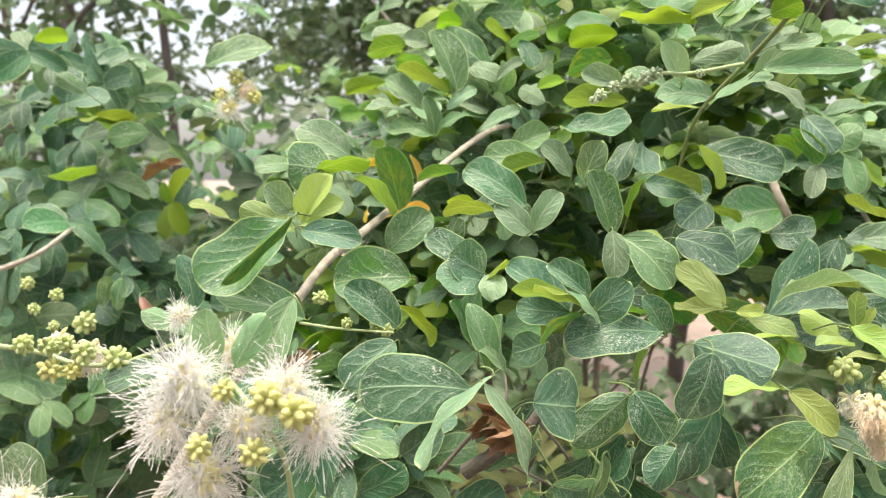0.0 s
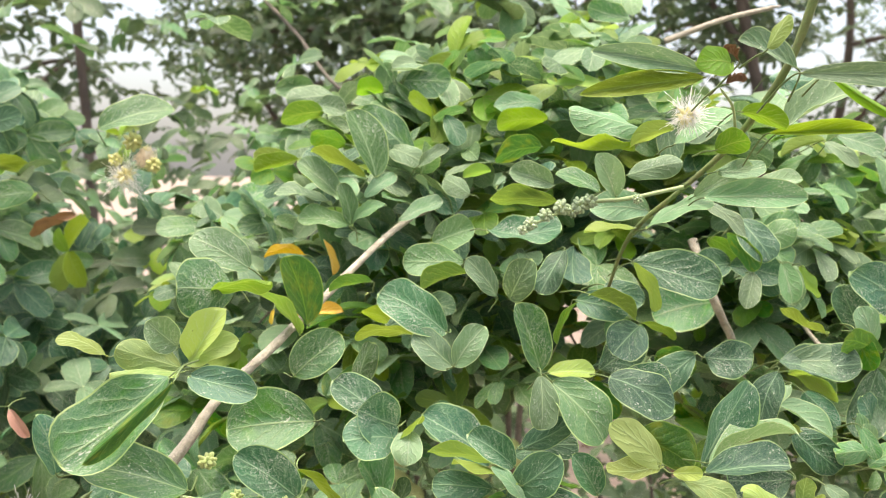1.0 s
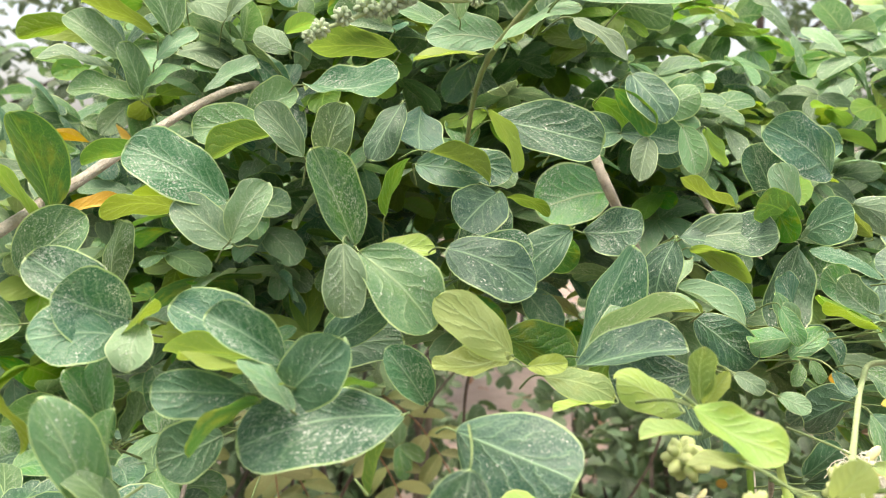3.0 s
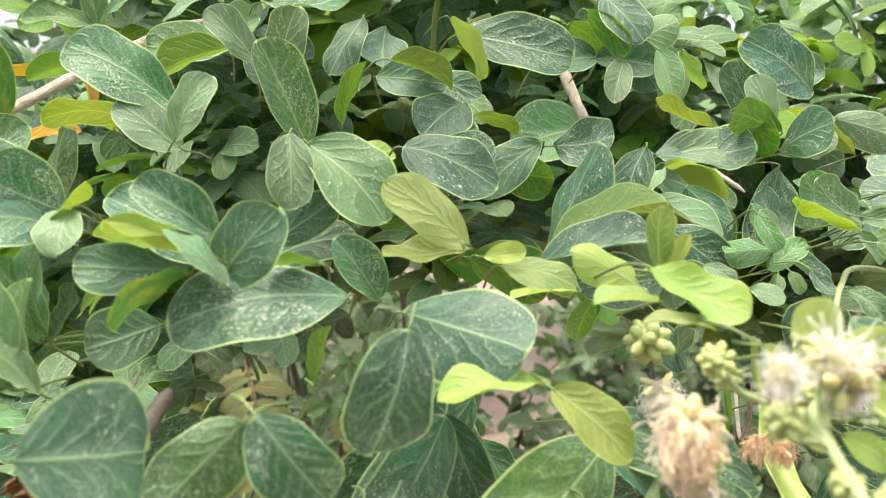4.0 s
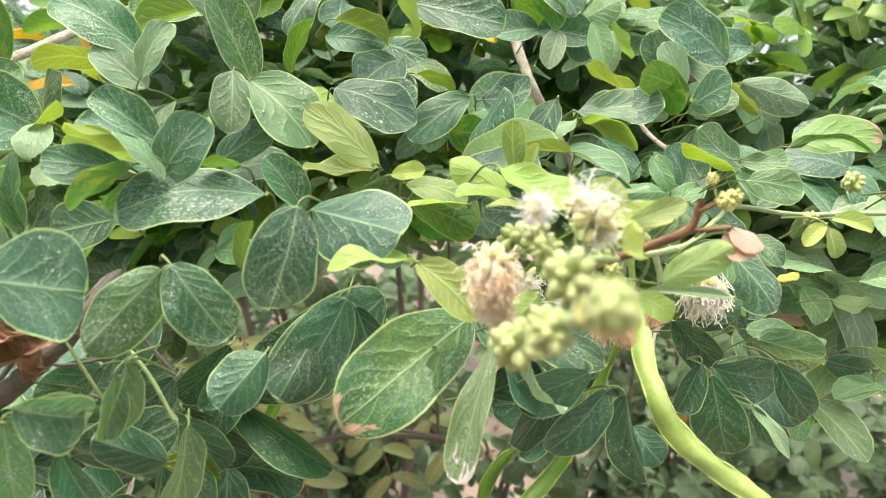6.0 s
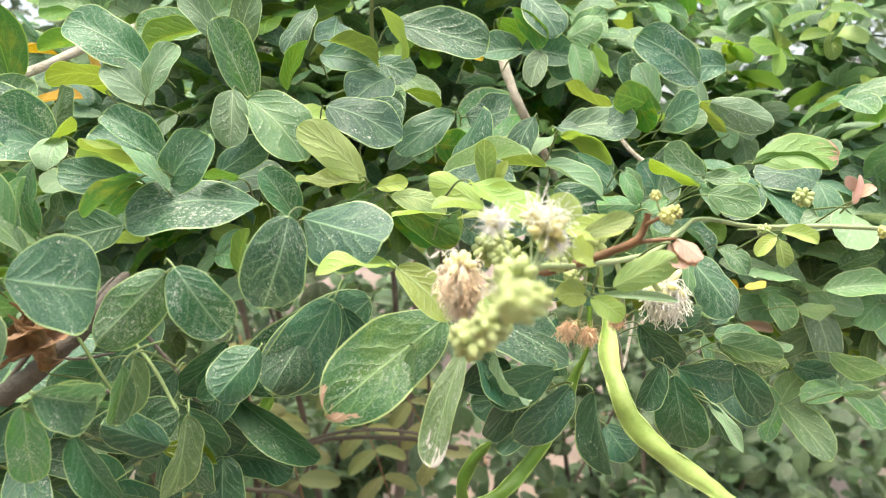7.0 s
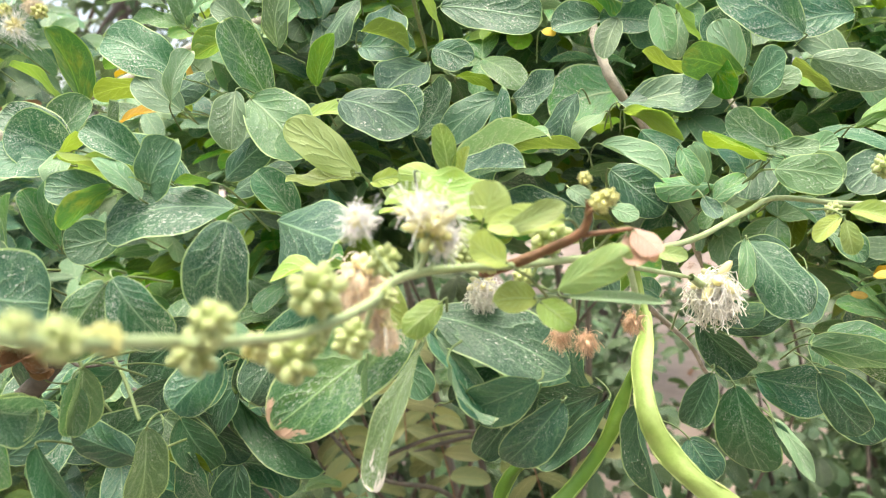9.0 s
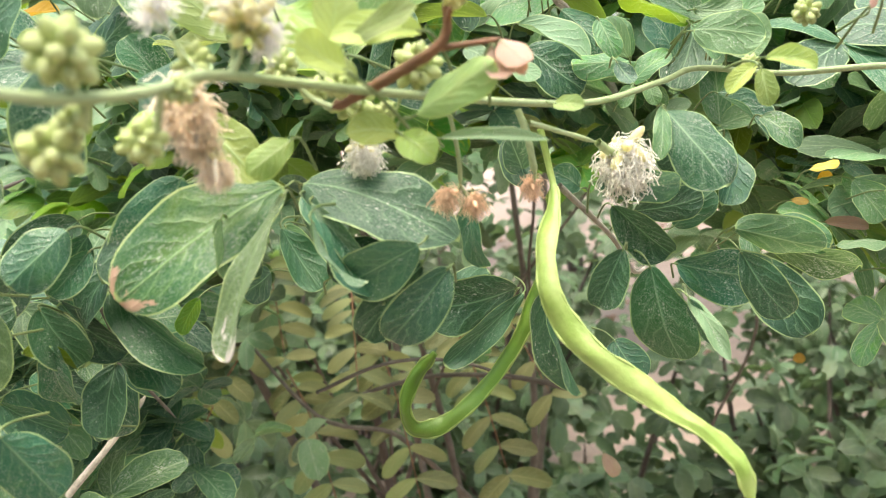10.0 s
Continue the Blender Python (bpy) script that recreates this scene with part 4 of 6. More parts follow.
leaf("pale", (0.0771, 0.3293, 1.3488), (0.0766, 0.3236, 1.3304), 0.0118, (0.14, -0.94, 0.32))
leaf("mid", (0.0811, 0.3303, 1.3466), (0.0995, 0.3225, 1.3267), 0.0197, (0.15, -0.85, 0.51))
leaf("young", (0.0865, 0.3657, 1.3411), (0.1058, 0.3632, 1.3418), 0.0103, (-0.10, -0.55, 0.83))
leaf("dark", (0.1059, 0.3442, 1.3448), (0.1310, 0.3400, 1.3335), 0.0193, (0.11, -0.82, 0.57))
leaf("dark", (0.1188, 0.4060, 1.3330), (0.1357, 0.3957, 1.3525), 0.0189, (-0.60, -0.79, 0.13))
leaf("mottled", (0.1534, 0.4333, 1.3340), (0.1697, 0.4206, 1.3318), 0.0180, (0.64, 0.74, 0.20))
leaf("dark", (0.1319, 0.4080, 1.3825), (0.1713, 0.4003, 1.3739), 0.0223, (-0.10, -0.92, 0.38))
leaf("dark", (0.1090, 0.4274, 1.3879), (0.1065, 0.4121, 1.3718), 0.0184, (0.28, -0.71, 0.65))
leaf("dark", (0.1000, 0.4058, 1.3886), (0.0884, 0.3992, 1.3686), 0.0132, (-0.34, -0.80, 0.50))
leaf("dark", (0.0658, 0.4213, 1.3956), (0.0997, 0.4103, 1.3969), 0.0186, (-0.23, -0.60, 0.77))
leaf("dark", (0.1028, 0.3916, 1.3676), (0.1250, 0.3843, 1.3642), 0.0146, (-0.24, -0.88, 0.42))
leaf("lime", (0.1261, 0.3862, 1.3849), (0.1351, 0.3786, 1.3653), 0.0123, (0.92, 0.27, 0.28))
leaf("long", (0.1401, 0.3459, 1.4143), (0.1793, 0.3427, 1.4155), 0.0126, (-0.09, -0.96, 0.28))
leaf("pale", (0.1487, 0.3666, 1.4117), (0.1648, 0.3612, 1.3980), 0.0118, (0.39, -0.61, 0.69))
leaf("mottled", (0.1833, 0.4490, 1.3923), (0.2010, 0.4456, 1.3802), 0.0117, (0.52, 0.65, 0.55))
leaf("pale", (0.1228, 0.3597, 1.4014), (0.1466, 0.3521, 1.4132), 0.0151, (-0.48, -0.23, 0.84))
leaf("pale", (0.1339, 0.3911, 1.4074), (0.1062, 0.3880, 1.4076), 0.0153, (0.10, -0.90, 0.43))
leaf("lime", (0.1209, 0.3688, 1.4008), (0.0997, 0.3663, 1.3989), 0.0109, (-0.07, -0.20, 0.98))
leaf("pale", (0.0993, 0.4319, 1.4173), (0.0772, 0.4310, 1.4236), 0.0121, (0.10, -0.98, 0.18))
leaf("mid", (0.1188, 0.4197, 1.4150), (0.0972, 0.4191, 1.4224), 0.0120, (0.26, -0.68, 0.69))
leaf("lime", (0.1009, 0.4289, 1.4088), (0.0677, 0.4270, 1.4100), 0.0178, (-0.01, 0.52, 0.85))
leaf("pale", (0.1128, 0.3335, 1.4381), (0.0834, 0.3285, 1.4439), 0.0154, (0.24, -0.65, 0.72))
leaf("lime", (0.1226, 0.3310, 1.4390), (0.1057, 0.3276, 1.4322), 0.0092, (-0.37, 0.74, 0.56))
leaf("lime", (0.1089, 0.3328, 1.4330), (0.0779, 0.3290, 1.4325), 0.0155, (-0.04, 0.16, 0.99))
leaf("long", (0.1109, 0.2751, 1.4520), (0.0786, 0.2782, 1.4566), 0.0075, (-0.08, -0.99, 0.07))
leaf("long_lime", (0.1109, 0.2750, 1.4498), (0.0757, 0.2776, 1.4440), 0.0068, (-0.10, -0.98, 0.15))
leaf("lime", (0.1202, 0.2777, 1.4547), (0.1076, 0.2724, 1.4537), 0.0089, (0.36, -0.91, 0.21))
leaf("pale", (0.1376, 0.2736, 1.4530), (0.1203, 0.2744, 1.4608), 0.0101, (0.19, -0.82, 0.54))
leaf("young", (0.1230, 0.2610, 1.4562), (0.1271, 0.2584, 1.4648), 0.0060, (-0.85, -0.47, 0.23))
leaf("long", (0.1358, 0.2681, 1.4510), (0.1732, 0.2651, 1.4495), 0.0073, (-0.08, -0.99, 0.09))
leaf("long_lime", (0.1471, 0.2723, 1.4508), (0.1702, 0.2696, 1.4376), 0.0031, (0.14, 0.99, 0.03))
leaf("pale", (0.1566, 0.3202, 1.4386), (0.1784, 0.3106, 1.4515), 0.0157, (-0.58, -0.44, 0.69))
leaf("lime", (0.1375, 0.3102, 1.4438), (0.1509, 0.3040, 1.4383), 0.0088, (0.53, 0.59, 0.61))
leaf("long_lime", (0.1481, 0.3116, 1.4370), (0.1833, 0.3088, 1.4386), 0.0055, (-0.09, -0.98, 0.20))
leaf("lime", (0.1333, 0.3203, 1.4312), (0.1428, 0.3140, 1.4346), 0.0101, (0.35, 0.79, 0.50))
leaf("pale", (0.1224, 0.3299, 1.4333), (0.1420, 0.3262, 1.4453), 0.0127, (-0.53, -0.43, 0.73))
leaf("pale", (0.1453, 0.3468, 1.4243), (0.1629, 0.3440, 1.4264), 0.0097, (-0.19, -0.82, 0.54))
leaf("brown", (0.1230, 0.2802, 1.4558), (0.1172, 0.2794, 1.4579), 0.0031, (0.26, -0.88, 0.39))
leaf("brown", (0.1234, 0.2893, 1.4498), (0.1286, 0.2885, 1.4502), 0.0029, (-0.16, -0.58, 0.80))
leaf("mid", (0.0269, 0.5654, 1.4805), (0.0554, 0.5468, 1.4786), 0.0227, (-0.53, -0.84, 0.11))
leaf("lime", (0.0422, 0.5749, 1.4732), (0.0696, 0.5647, 1.4777), 0.0150, (0.05, 0.52, 0.85))
leaf("mid", (0.0788, 0.6221, 1.4862), (0.0746, 0.6179, 1.5179), 0.0214, (0.38, -0.92, -0.06))
leaf("mid", (-0.0349, 0.5688, 1.4503), (-0.0060, 0.5714, 1.4501), 0.0148, (-0.19, -0.84, 0.52))
leaf("dark", (0.1969, 0.3949, 1.3405), (0.2293, 0.3826, 1.3420), 0.0198, (-0.25, -0.61, 0.76))
leaf("mottled", (0.2397, 0.3858, 1.3473), (0.2183, 0.3793, 1.3535), 0.0144, (-0.15, 0.89, 0.44))
leaf("dark", (0.2427, 0.3883, 1.3418), (0.2508, 0.3732, 1.3502), 0.0171, (-0.91, -0.39, 0.16))
leaf("dark", (0.2471, 0.4168, 1.3509), (0.2340, 0.4124, 1.3737), 0.0165, (-0.03, -0.98, -0.18))
leaf("dark", (0.2685, 0.4129, 1.3621), (0.2365, 0.4079, 1.3807), 0.0224, (0.20, -0.98, 0.08))
leaf("dark", (0.1453, 0.3456, 1.3093), (0.1590, 0.3378, 1.3452), 0.0195, (-0.84, -0.49, 0.23))
leaf("dark", (0.1823, 0.3634, 1.3436), (0.1745, 0.3618, 1.3229), 0.0159, (-0.72, -0.60, 0.36))
leaf("dark", (0.1595, 0.3855, 1.3440), (0.1747, 0.3700, 1.3465), 0.0179, (-0.68, -0.61, 0.41))
leaf("pale", (0.2175, 0.4377, 1.3812), (0.2210, 0.4315, 1.3616), 0.0113, (-0.25, -0.92, 0.29))
leaf("lime", (0.2257, 0.4340, 1.3803), (0.2327, 0.4298, 1.3646), 0.0097, (0.92, 0.21, 0.33))
leaf("dark", (0.1946, 0.4473, 1.3786), (0.2182, 0.4385, 1.3742), 0.0173, (-0.29, -0.90, 0.32))
leaf("mottled", (0.1321, 0.3916, 1.3075), (0.1571, 0.3842, 1.2952), 0.0209, (0.35, 0.93, 0.11))
leaf("lime", (0.1988, 0.3877, 1.3374), (0.2187, 0.3819, 1.3255), 0.0133, (0.57, 0.40, 0.72))
leaf("pale", (0.1897, 0.3778, 1.3258), (0.2108, 0.3703, 1.3115), 0.0149, (0.34, -0.55, 0.77))
leaf("dark", (0.0221, 0.3278, 1.3301), (0.0028, 0.3232, 1.3482), 0.0158, (0.51, -0.70, 0.49))
leaf("dark", (0.0240, 0.3150, 1.3300), (0.0077, 0.3058, 1.3319), 0.0161, (0.29, -0.67, 0.68))
leaf("pale", (0.0302, 0.3140, 1.3330), (0.0289, 0.3051, 1.3239), 0.0109, (-0.15, -0.67, 0.73))
leaf("dark", (0.0601, 0.3293, 1.3158), (0.0344, 0.3264, 1.3354), 0.0180, (0.44, -0.75, 0.50))
leaf("mid", (0.0081, 0.3728, 1.3304), (0.0151, 0.3673, 1.3526), 0.0114, (-0.53, -0.85, -0.03))
leaf("dark", (0.0687, 0.3371, 1.3166), (0.0929, 0.3331, 1.3220), 0.0131, (-0.27, -0.68, 0.69))
leaf("pale", (0.1430, 0.3337, 1.3151), (0.1724, 0.3251, 1.3289), 0.0180, (-0.35, 0.21, 0.91))
leaf("dark", (0.1375, 0.3243, 1.3149), (0.1652, 0.3156, 1.3209), 0.0160, (-0.29, -0.35, 0.89))
leaf("young", (0.1185, 0.3143, 1.3210), (0.0985, 0.3107, 1.3374), 0.0121, (0.30, -0.94, 0.17))
leaf("lime", (0.0320, 0.3728, 1.3548), (0.0078, 0.3674, 1.3548), 0.0132, (-0.10, 0.53, 0.84))
leaf("lime", (0.0585, 0.3080, 1.3241), (0.0357, 0.3085, 1.3277), 0.0121, (0.15, 0.65, 0.74))
leaf("pale", (0.1685, 0.3664, 1.4182), (0.1856, 0.3602, 1.4225), 0.0106, (-0.38, -0.51, 0.77))
leaf("mid", (0.0526, 0.5177, 1.4080), (0.0335, 0.5174, 1.4141), 0.0128, (0.15, -0.88, 0.44))
leaf("lime", (0.0496, 0.5384, 1.4174), (0.0668, 0.5345, 1.4277), 0.0108, (-0.03, 0.92, 0.39))
leaf("dark", (0.1046, 0.5654, 1.4473), (0.0799, 0.5635, 1.4538), 0.0134, (0.15, -0.94, 0.29))
leaf("mid", (0.0108, 0.5784, 1.4715), (0.0387, 0.5653, 1.4535), 0.0174, (0.22, -0.61, 0.76))
leaf("mid", (-0.0645, 0.6344, 1.4798), (-0.0372, 0.6282, 1.4833), 0.0162, (-0.22, -0.97, 0.12))
leaf("dark", (0.1222, 0.5677, 1.4891), (0.1487, 0.5587, 1.4849), 0.0152, (-0.26, -0.93, 0.26))
leaf("mid", (0.1704, 0.5628, 1.5238), (0.1425, 0.5646, 1.5303), 0.0152, (-0.02, -0.99, 0.14))
leaf("mid", (0.1586, 0.5403, 1.4630), (0.1347, 0.5404, 1.4693), 0.0139, (0.03, -1.00, 0.09))
leaf("young", (0.1171, 0.3123, 1.3220), (0.0973, 0.3097, 1.3206), 0.0103, (-0.00, -0.45, 0.89))
leaf("young", (0.1215, 0.3127, 1.3189), (0.1308, 0.3091, 1.3204), 0.0053, (-0.40, -0.87, 0.29))
leaf("young", (0.1251, 0.3118, 1.3166), (0.1421, 0.3066, 1.3114), 0.0096, (-0.00, -0.71, 0.70))
leaf("young", (0.1417, 0.3051, 1.3108), (0.1253, 0.3029, 1.3108), 0.0052, (0.03, -0.12, 0.99))
leaf("young", (0.1514, 0.2887, 1.3135), (0.1346, 0.2867, 1.3228), 0.0094, (0.37, -0.80, 0.47))
leaf("young", (0.1474, 0.2723, 1.3145), (0.1339, 0.2706, 1.3150), 0.0065, (0.06, -0.13, 0.99))
leaf("young", (0.1430, 0.2678, 1.3222), (0.1592, 0.2597, 1.3135), 0.0104, (0.03, -0.71, 0.71))
leaf("young", (0.1538, 0.2611, 1.3111), (0.1391, 0.2599, 1.3132), 0.0061, (0.16, -0.15, 0.98))
leaf("dark", (0.1003, 0.2928, 1.3106), (0.1217, 0.2714, 1.3062), 0.0220, (-0.49, -0.69, 0.53))
leaf("dark", (0.0984, 0.2642, 1.3138), (0.0914, 0.2669, 1.2905), 0.0164, (0.27, -0.92, 0.30))
leaf("young", (0.1249, 0.2721, 1.2996), (0.1041, 0.2721, 1.2981), 0.0107, (-0.05, -0.21, 0.98))
leaf("young", (0.1247, 0.2673, 1.3004), (0.1381, 0.2617, 1.2878), 0.0099, (0.07, -0.89, 0.45))
leaf("dark", (0.0969, 0.3184, 1.3088), (0.0865, 0.3159, 1.3242), 0.0109, (0.37, -0.92, 0.12))
leaf("dark", (0.0892, 0.2935, 1.3149), (0.0532, 0.2884, 1.3113), 0.0196, (0.03, -0.70, 0.72))
leaf("dark", (0.0723, 0.2577, 1.3024), (0.0834, 0.2586, 1.2859), 0.0137, (-0.14, -0.95, 0.29))
leaf("mid", (0.0706, 0.2583, 1.3013), (0.0528, 0.2619, 1.2835), 0.0143, (0.15, -0.94, 0.31))
leaf("dark", (0.0391, 0.2465, 1.3016), (0.0545, 0.2603, 1.2966), 0.0236, (0.42, -0.85, 0.30))
leaf("dark", (0.0627, 0.2955, 1.3190), (0.0759, 0.2879, 1.3338), 0.0139, (-0.39, -0.91, -0.15))
leaf("dark", (0.0633, 0.2952, 1.3276), (0.0475, 0.2933, 1.3388), 0.0107, (0.37, -0.83, 0.41))
leaf("dark", (0.0559, 0.2902, 1.3222), (0.0364, 0.2904, 1.3235), 0.0107, (-0.01, -0.98, 0.22))
leaf("mottled", (0.0589, 0.2846, 1.3223), (0.0447, 0.2820, 1.3124), 0.0093, (-0.52, 0.57, 0.63))
leaf("lime", (0.0636, 0.2890, 1.3240), (0.0427, 0.2881, 1.3320), 0.0123, (0.34, 0.34, 0.88))
leaf("pale", (0.0653, 0.2873, 1.3187), (0.0545, 0.2852, 1.3305), 0.0087, (0.72, -0.34, 0.60))
leaf("dark", (0.0710, 0.3293, 1.3218), (0.0878, 0.3254, 1.3330), 0.0109, (-0.23, -0.97, 0.00))
leaf("mottled", (0.0833, 0.2916, 1.3219), (0.0731, 0.2911, 1.3223), 0.0054, (0.02, 0.51, 0.86))
leaf("dark", (0.0258, 0.3228, 1.3322), (0.0121, 0.3103, 1.3412), 0.0190, (0.70, -0.71, 0.08))
leaf("lime", (0.0233, 0.3153, 1.3281), (0.0340, 0.3116, 1.3390), 0.0075, (-0.67, 0.15, 0.73))
leaf("dark", (0.1085, 0.2929, 1.2880), (0.0912, 0.2929, 1.2605), 0.0189, (0.17, -0.98, -0.13))
leaf("dark_shade", (0.1108, 0.3099, 1.2825), (0.1191, 0.3078, 1.2595), 0.0140, (-0.30, -0.95, -0.12))
leaf("tipped", (0.1382, 0.2765, 1.2852), (0.1064, 0.2593, 1.2654), 0.0218, (0.04, -0.86, 0.42))
leaf("mid", (0.0602, 0.2569, 1.2796), (0.0574, 0.2583, 1.2646), 0.0072, (0.69, -0.69, -0.21))
leaf("mid", (0.0432, 0.2443, 1.2742), (0.0569, 0.2482, 1.2736), 0.0116, (0.25, -0.97, -0.00))
leaf("mid", (0.0212, 0.3152, 1.3034), (0.0129, 0.3137, 1.3229), 0.0113, (0.83, -0.46, 0.32))
leaf("mid", (0.0223, 0.3142, 1.3049), (0.0238, 0.3141, 1.3281), 0.0118, (-0.72, -0.69, 0.03))
leaf("mid", (0.0240, 0.3131, 1.3044), (0.0298, 0.3133, 1.3167), 0.0068, (-0.68, -0.67, 0.31))
leaf("lime", (0.0815, 0.2974, 1.2954), (0.0849, 0.2954, 1.3081), 0.0065, (-0.75, 0.58, 0.31))
leaf("dark", (0.0486, 0.3058, 1.3080), (0.0355, 0.2965, 1.3057), 0.0135, (0.52, -0.79, 0.32))
leaf("dark_shade", (0.0776, 0.3014, 1.2744), (0.0622, 0.3050, 1.2591), 0.0125, (0.09, -0.93, -0.36))
leaf("dark_shade", (0.0435, 0.3053, 1.2691), (0.0256, 0.3073, 1.2574), 0.0125, (0.09, -0.93, -0.35))
leaf("dark_shade", (0.1443, 0.2848, 1.2632), (0.1578, 0.2833, 1.2700), 0.0105, (-0.39, -0.63, -0.12))
leaf("dark_shade", (0.1666, 0.2802, 1.2664), (0.1511, 0.2845, 1.2487), 0.0119, (0.02, -0.97, -0.25))
leaf("mid", (0.2697, 0.3855, 1.2489), (0.2991, 0.3840, 1.2392), 0.0156, (-0.28, -0.74, -0.61))
leaf("mid", (0.2355, 0.3300, 1.3156), (0.2523, 0.3250, 1.3122), 0.0124, (-0.23, -0.92, 0.31))
leaf("mid", (0.2510, 0.3632, 1.3172), (0.2332, 0.3632, 1.3329), 0.0119, (0.08, -0.99, 0.09))
leaf("lime", (0.2347, 0.3350, 1.3187), (0.2169, 0.3363, 1.3276), 0.0101, (0.46, 0.17, 0.87))
leaf("mid", (0.2132, 0.3539, 1.3231), (0.2178, 0.3487, 1.3113), 0.0071, (-0.09, -0.92, 0.38))
leaf("mid", (0.2376, 0.3404, 1.3220), (0.2497, 0.3361, 1.3211), 0.0072, (-0.26, -0.80, 0.54))
leaf("long", (0.1744, 0.2590, 1.2940), (0.1948, 0.2562, 1.2925), 0.0026, (-0.08, -0.90, 0.44))
leaf("dark", (0.2039, 0.3828, 1.3297), (0.2176, 0.3771, 1.3153), 0.0131, (-0.11, -0.95, 0.29))
leaf("lime", (0.1368, 0.4060, 1.3553), (0.1517, 0.3995, 1.3495), 0.0088, (0.52, 0.44, 0.73))
leaf("dark", (0.1549, 0.3840, 1.3455), (0.1321, 0.3801, 1.3293), 0.0148, (-0.14, -0.89, 0.44))
leaf("pale", (0.1908, 0.3691, 1.3366), (0.1718, 0.3648, 1.3248), 0.0111, (-0.38, -0.44, 0.81))
leaf("lime", (0.1813, 0.3411, 1.3251), (0.1502, 0.3363, 1.3217), 0.0107, (-0.14, 0.27, 0.95))
leaf("dark", (0.1252, 0.4295, 1.3694), (0.1420, 0.4199, 1.3617), 0.0150, (-0.29, -0.84, 0.45))
leaf("mottled", (0.0909, 0.3701, 1.3522), (0.0988, 0.3695, 1.3700), 0.0103, (-0.80, 0.48, 0.37))
leaf("lime", (0.1063, 0.3811, 1.3716), (0.1245, 0.3744, 1.3613), 0.0112, (0.58, 0.35, 0.74))
leaf("dark", (0.1290, 0.3823, 1.3583), (0.1145, 0.3698, 1.3481), 0.0191, (0.20, -0.73, 0.66))
leaf("dark", (0.1136, 0.3604, 1.3352), (0.1322, 0.3500, 1.3450), 0.0163, (-0.50, -0.86, 0.03))
leaf("mottled", (0.0133, 0.4005, 1.3729), (-0.0055, 0.4001, 1.3682), 0.0107, (-0.20, 0.58, 0.79))
leaf("dark", (0.0202, 0.3980, 1.3532), (0.0403, 0.3946, 1.3605), 0.0131, (-0.24, -0.95, 0.22))
leaf("lime", (0.0272, 0.4071, 1.3497), (0.0082, 0.4076, 1.3580), 0.0115, (0.32, 0.72, 0.61))
leaf("mid", (0.1291, 0.2621, 1.2808), (0.1296, 0.2629, 1.2683), 0.0061, (-0.91, -0.41, -0.05))
leaf("mottled", (0.0876, 0.3409, 1.2480), (0.0823, 0.3370, 1.2375), 0.0068, (-0.75, 0.64, 0.14))
leaf("scorched", (0.2715, 0.3668, 1.3274), (0.3012, 0.3583, 1.3295), 0.0174, (-0.26, -0.77, 0.58))
leaf("dark_shade", (0.2311, 0.3403, 1.2517), (0.2589, 0.3459, 1.2451), 0.0187, (0.15, -0.97, -0.19))
leaf("dark_shade", (0.2212, 0.3200, 1.2555), (0.2289, 0.3227, 1.2284), 0.0176, (-0.45, -0.87, -0.19))
leaf("dark_shade", (0.2135, 0.3104, 1.2622), (0.2062, 0.3105, 1.2472), 0.0102, (0.01, -1.00, -0.12))
leaf("dark_shade", (0.2457, 0.3257, 1.2572), (0.2579, 0.3240, 1.2391), 0.0119, (-0.37, -0.92, -0.13))
leaf("dark_shade", (0.2130, 0.3319, 1.2708), (0.2291, 0.3329, 1.2559), 0.0131, (-0.31, -0.86, -0.40))
leaf("dark_shade", (0.1673, 0.2722, 1.2719), (0.1501, 0.2776, 1.2630), 0.0133, (-0.20, -0.96, -0.19))
leaf("dark_shade", (0.1729, 0.2753, 1.2661), (0.1582, 0.2779, 1.2497), 0.0115, (-0.09, -0.99, -0.12))
leaf("pale", (0.1484, 0.2590, 1.2797), (0.1579, 0.2599, 1.2666), 0.0077, (-0.79, -0.23, -0.57))
leaf("dark_shade", (0.1765, 0.3057, 1.2791), (0.1788, 0.3070, 1.2596), 0.0097, (-0.74, -0.66, -0.13))
leaf("dark", (0.2077, 0.3167, 1.2789), (0.2292, 0.3172, 1.2772), 0.0108, (-0.03, -0.87, -0.50))
leaf("young", (0.2424, 0.2970, 1.3045), (0.2362, 0.2968, 1.2986), 0.0050, (-0.41, -0.77, 0.49))
leaf("young", (0.2434, 0.2971, 1.3036), (0.2445, 0.2950, 1.2952), 0.0050, (-0.24, -0.95, 0.21))
leaf("young", (0.2448, 0.2983, 1.3061), (0.2541, 0.2932, 1.3029), 0.0062, (-0.20, -0.79, 0.58))
leaf("mid", (0.3146, 0.3773, 1.2467), (0.3378, 0.3747, 1.2372), 0.0129, (-0.31, -0.81, -0.49))
leaf("mid", (0.3249, 0.4007, 1.2694), (0.3529, 0.3949, 1.2725), 0.0157, (-0.20, -0.65, 0.73))
leaf("mid", (0.3340, 0.4704, 1.2601), (0.3604, 0.4760, 1.2340), 0.0189, (-0.28, -0.89, -0.36))
leaf("mid", (0.3185, 0.3742, 1.2304), (0.3413, 0.3745, 1.2321), 0.0111, (0.04, -0.60, -0.80))
leaf("dark", (0.0454, 0.2425, 1.2774), (0.0569, 0.2504, 1.2731), 0.0135, (0.46, -0.84, -0.28))
leaf("mid", (0.0388, 0.2536, 1.2716), (0.0400, 0.2550, 1.2529), 0.0097, (0.06, -0.99, -0.09))
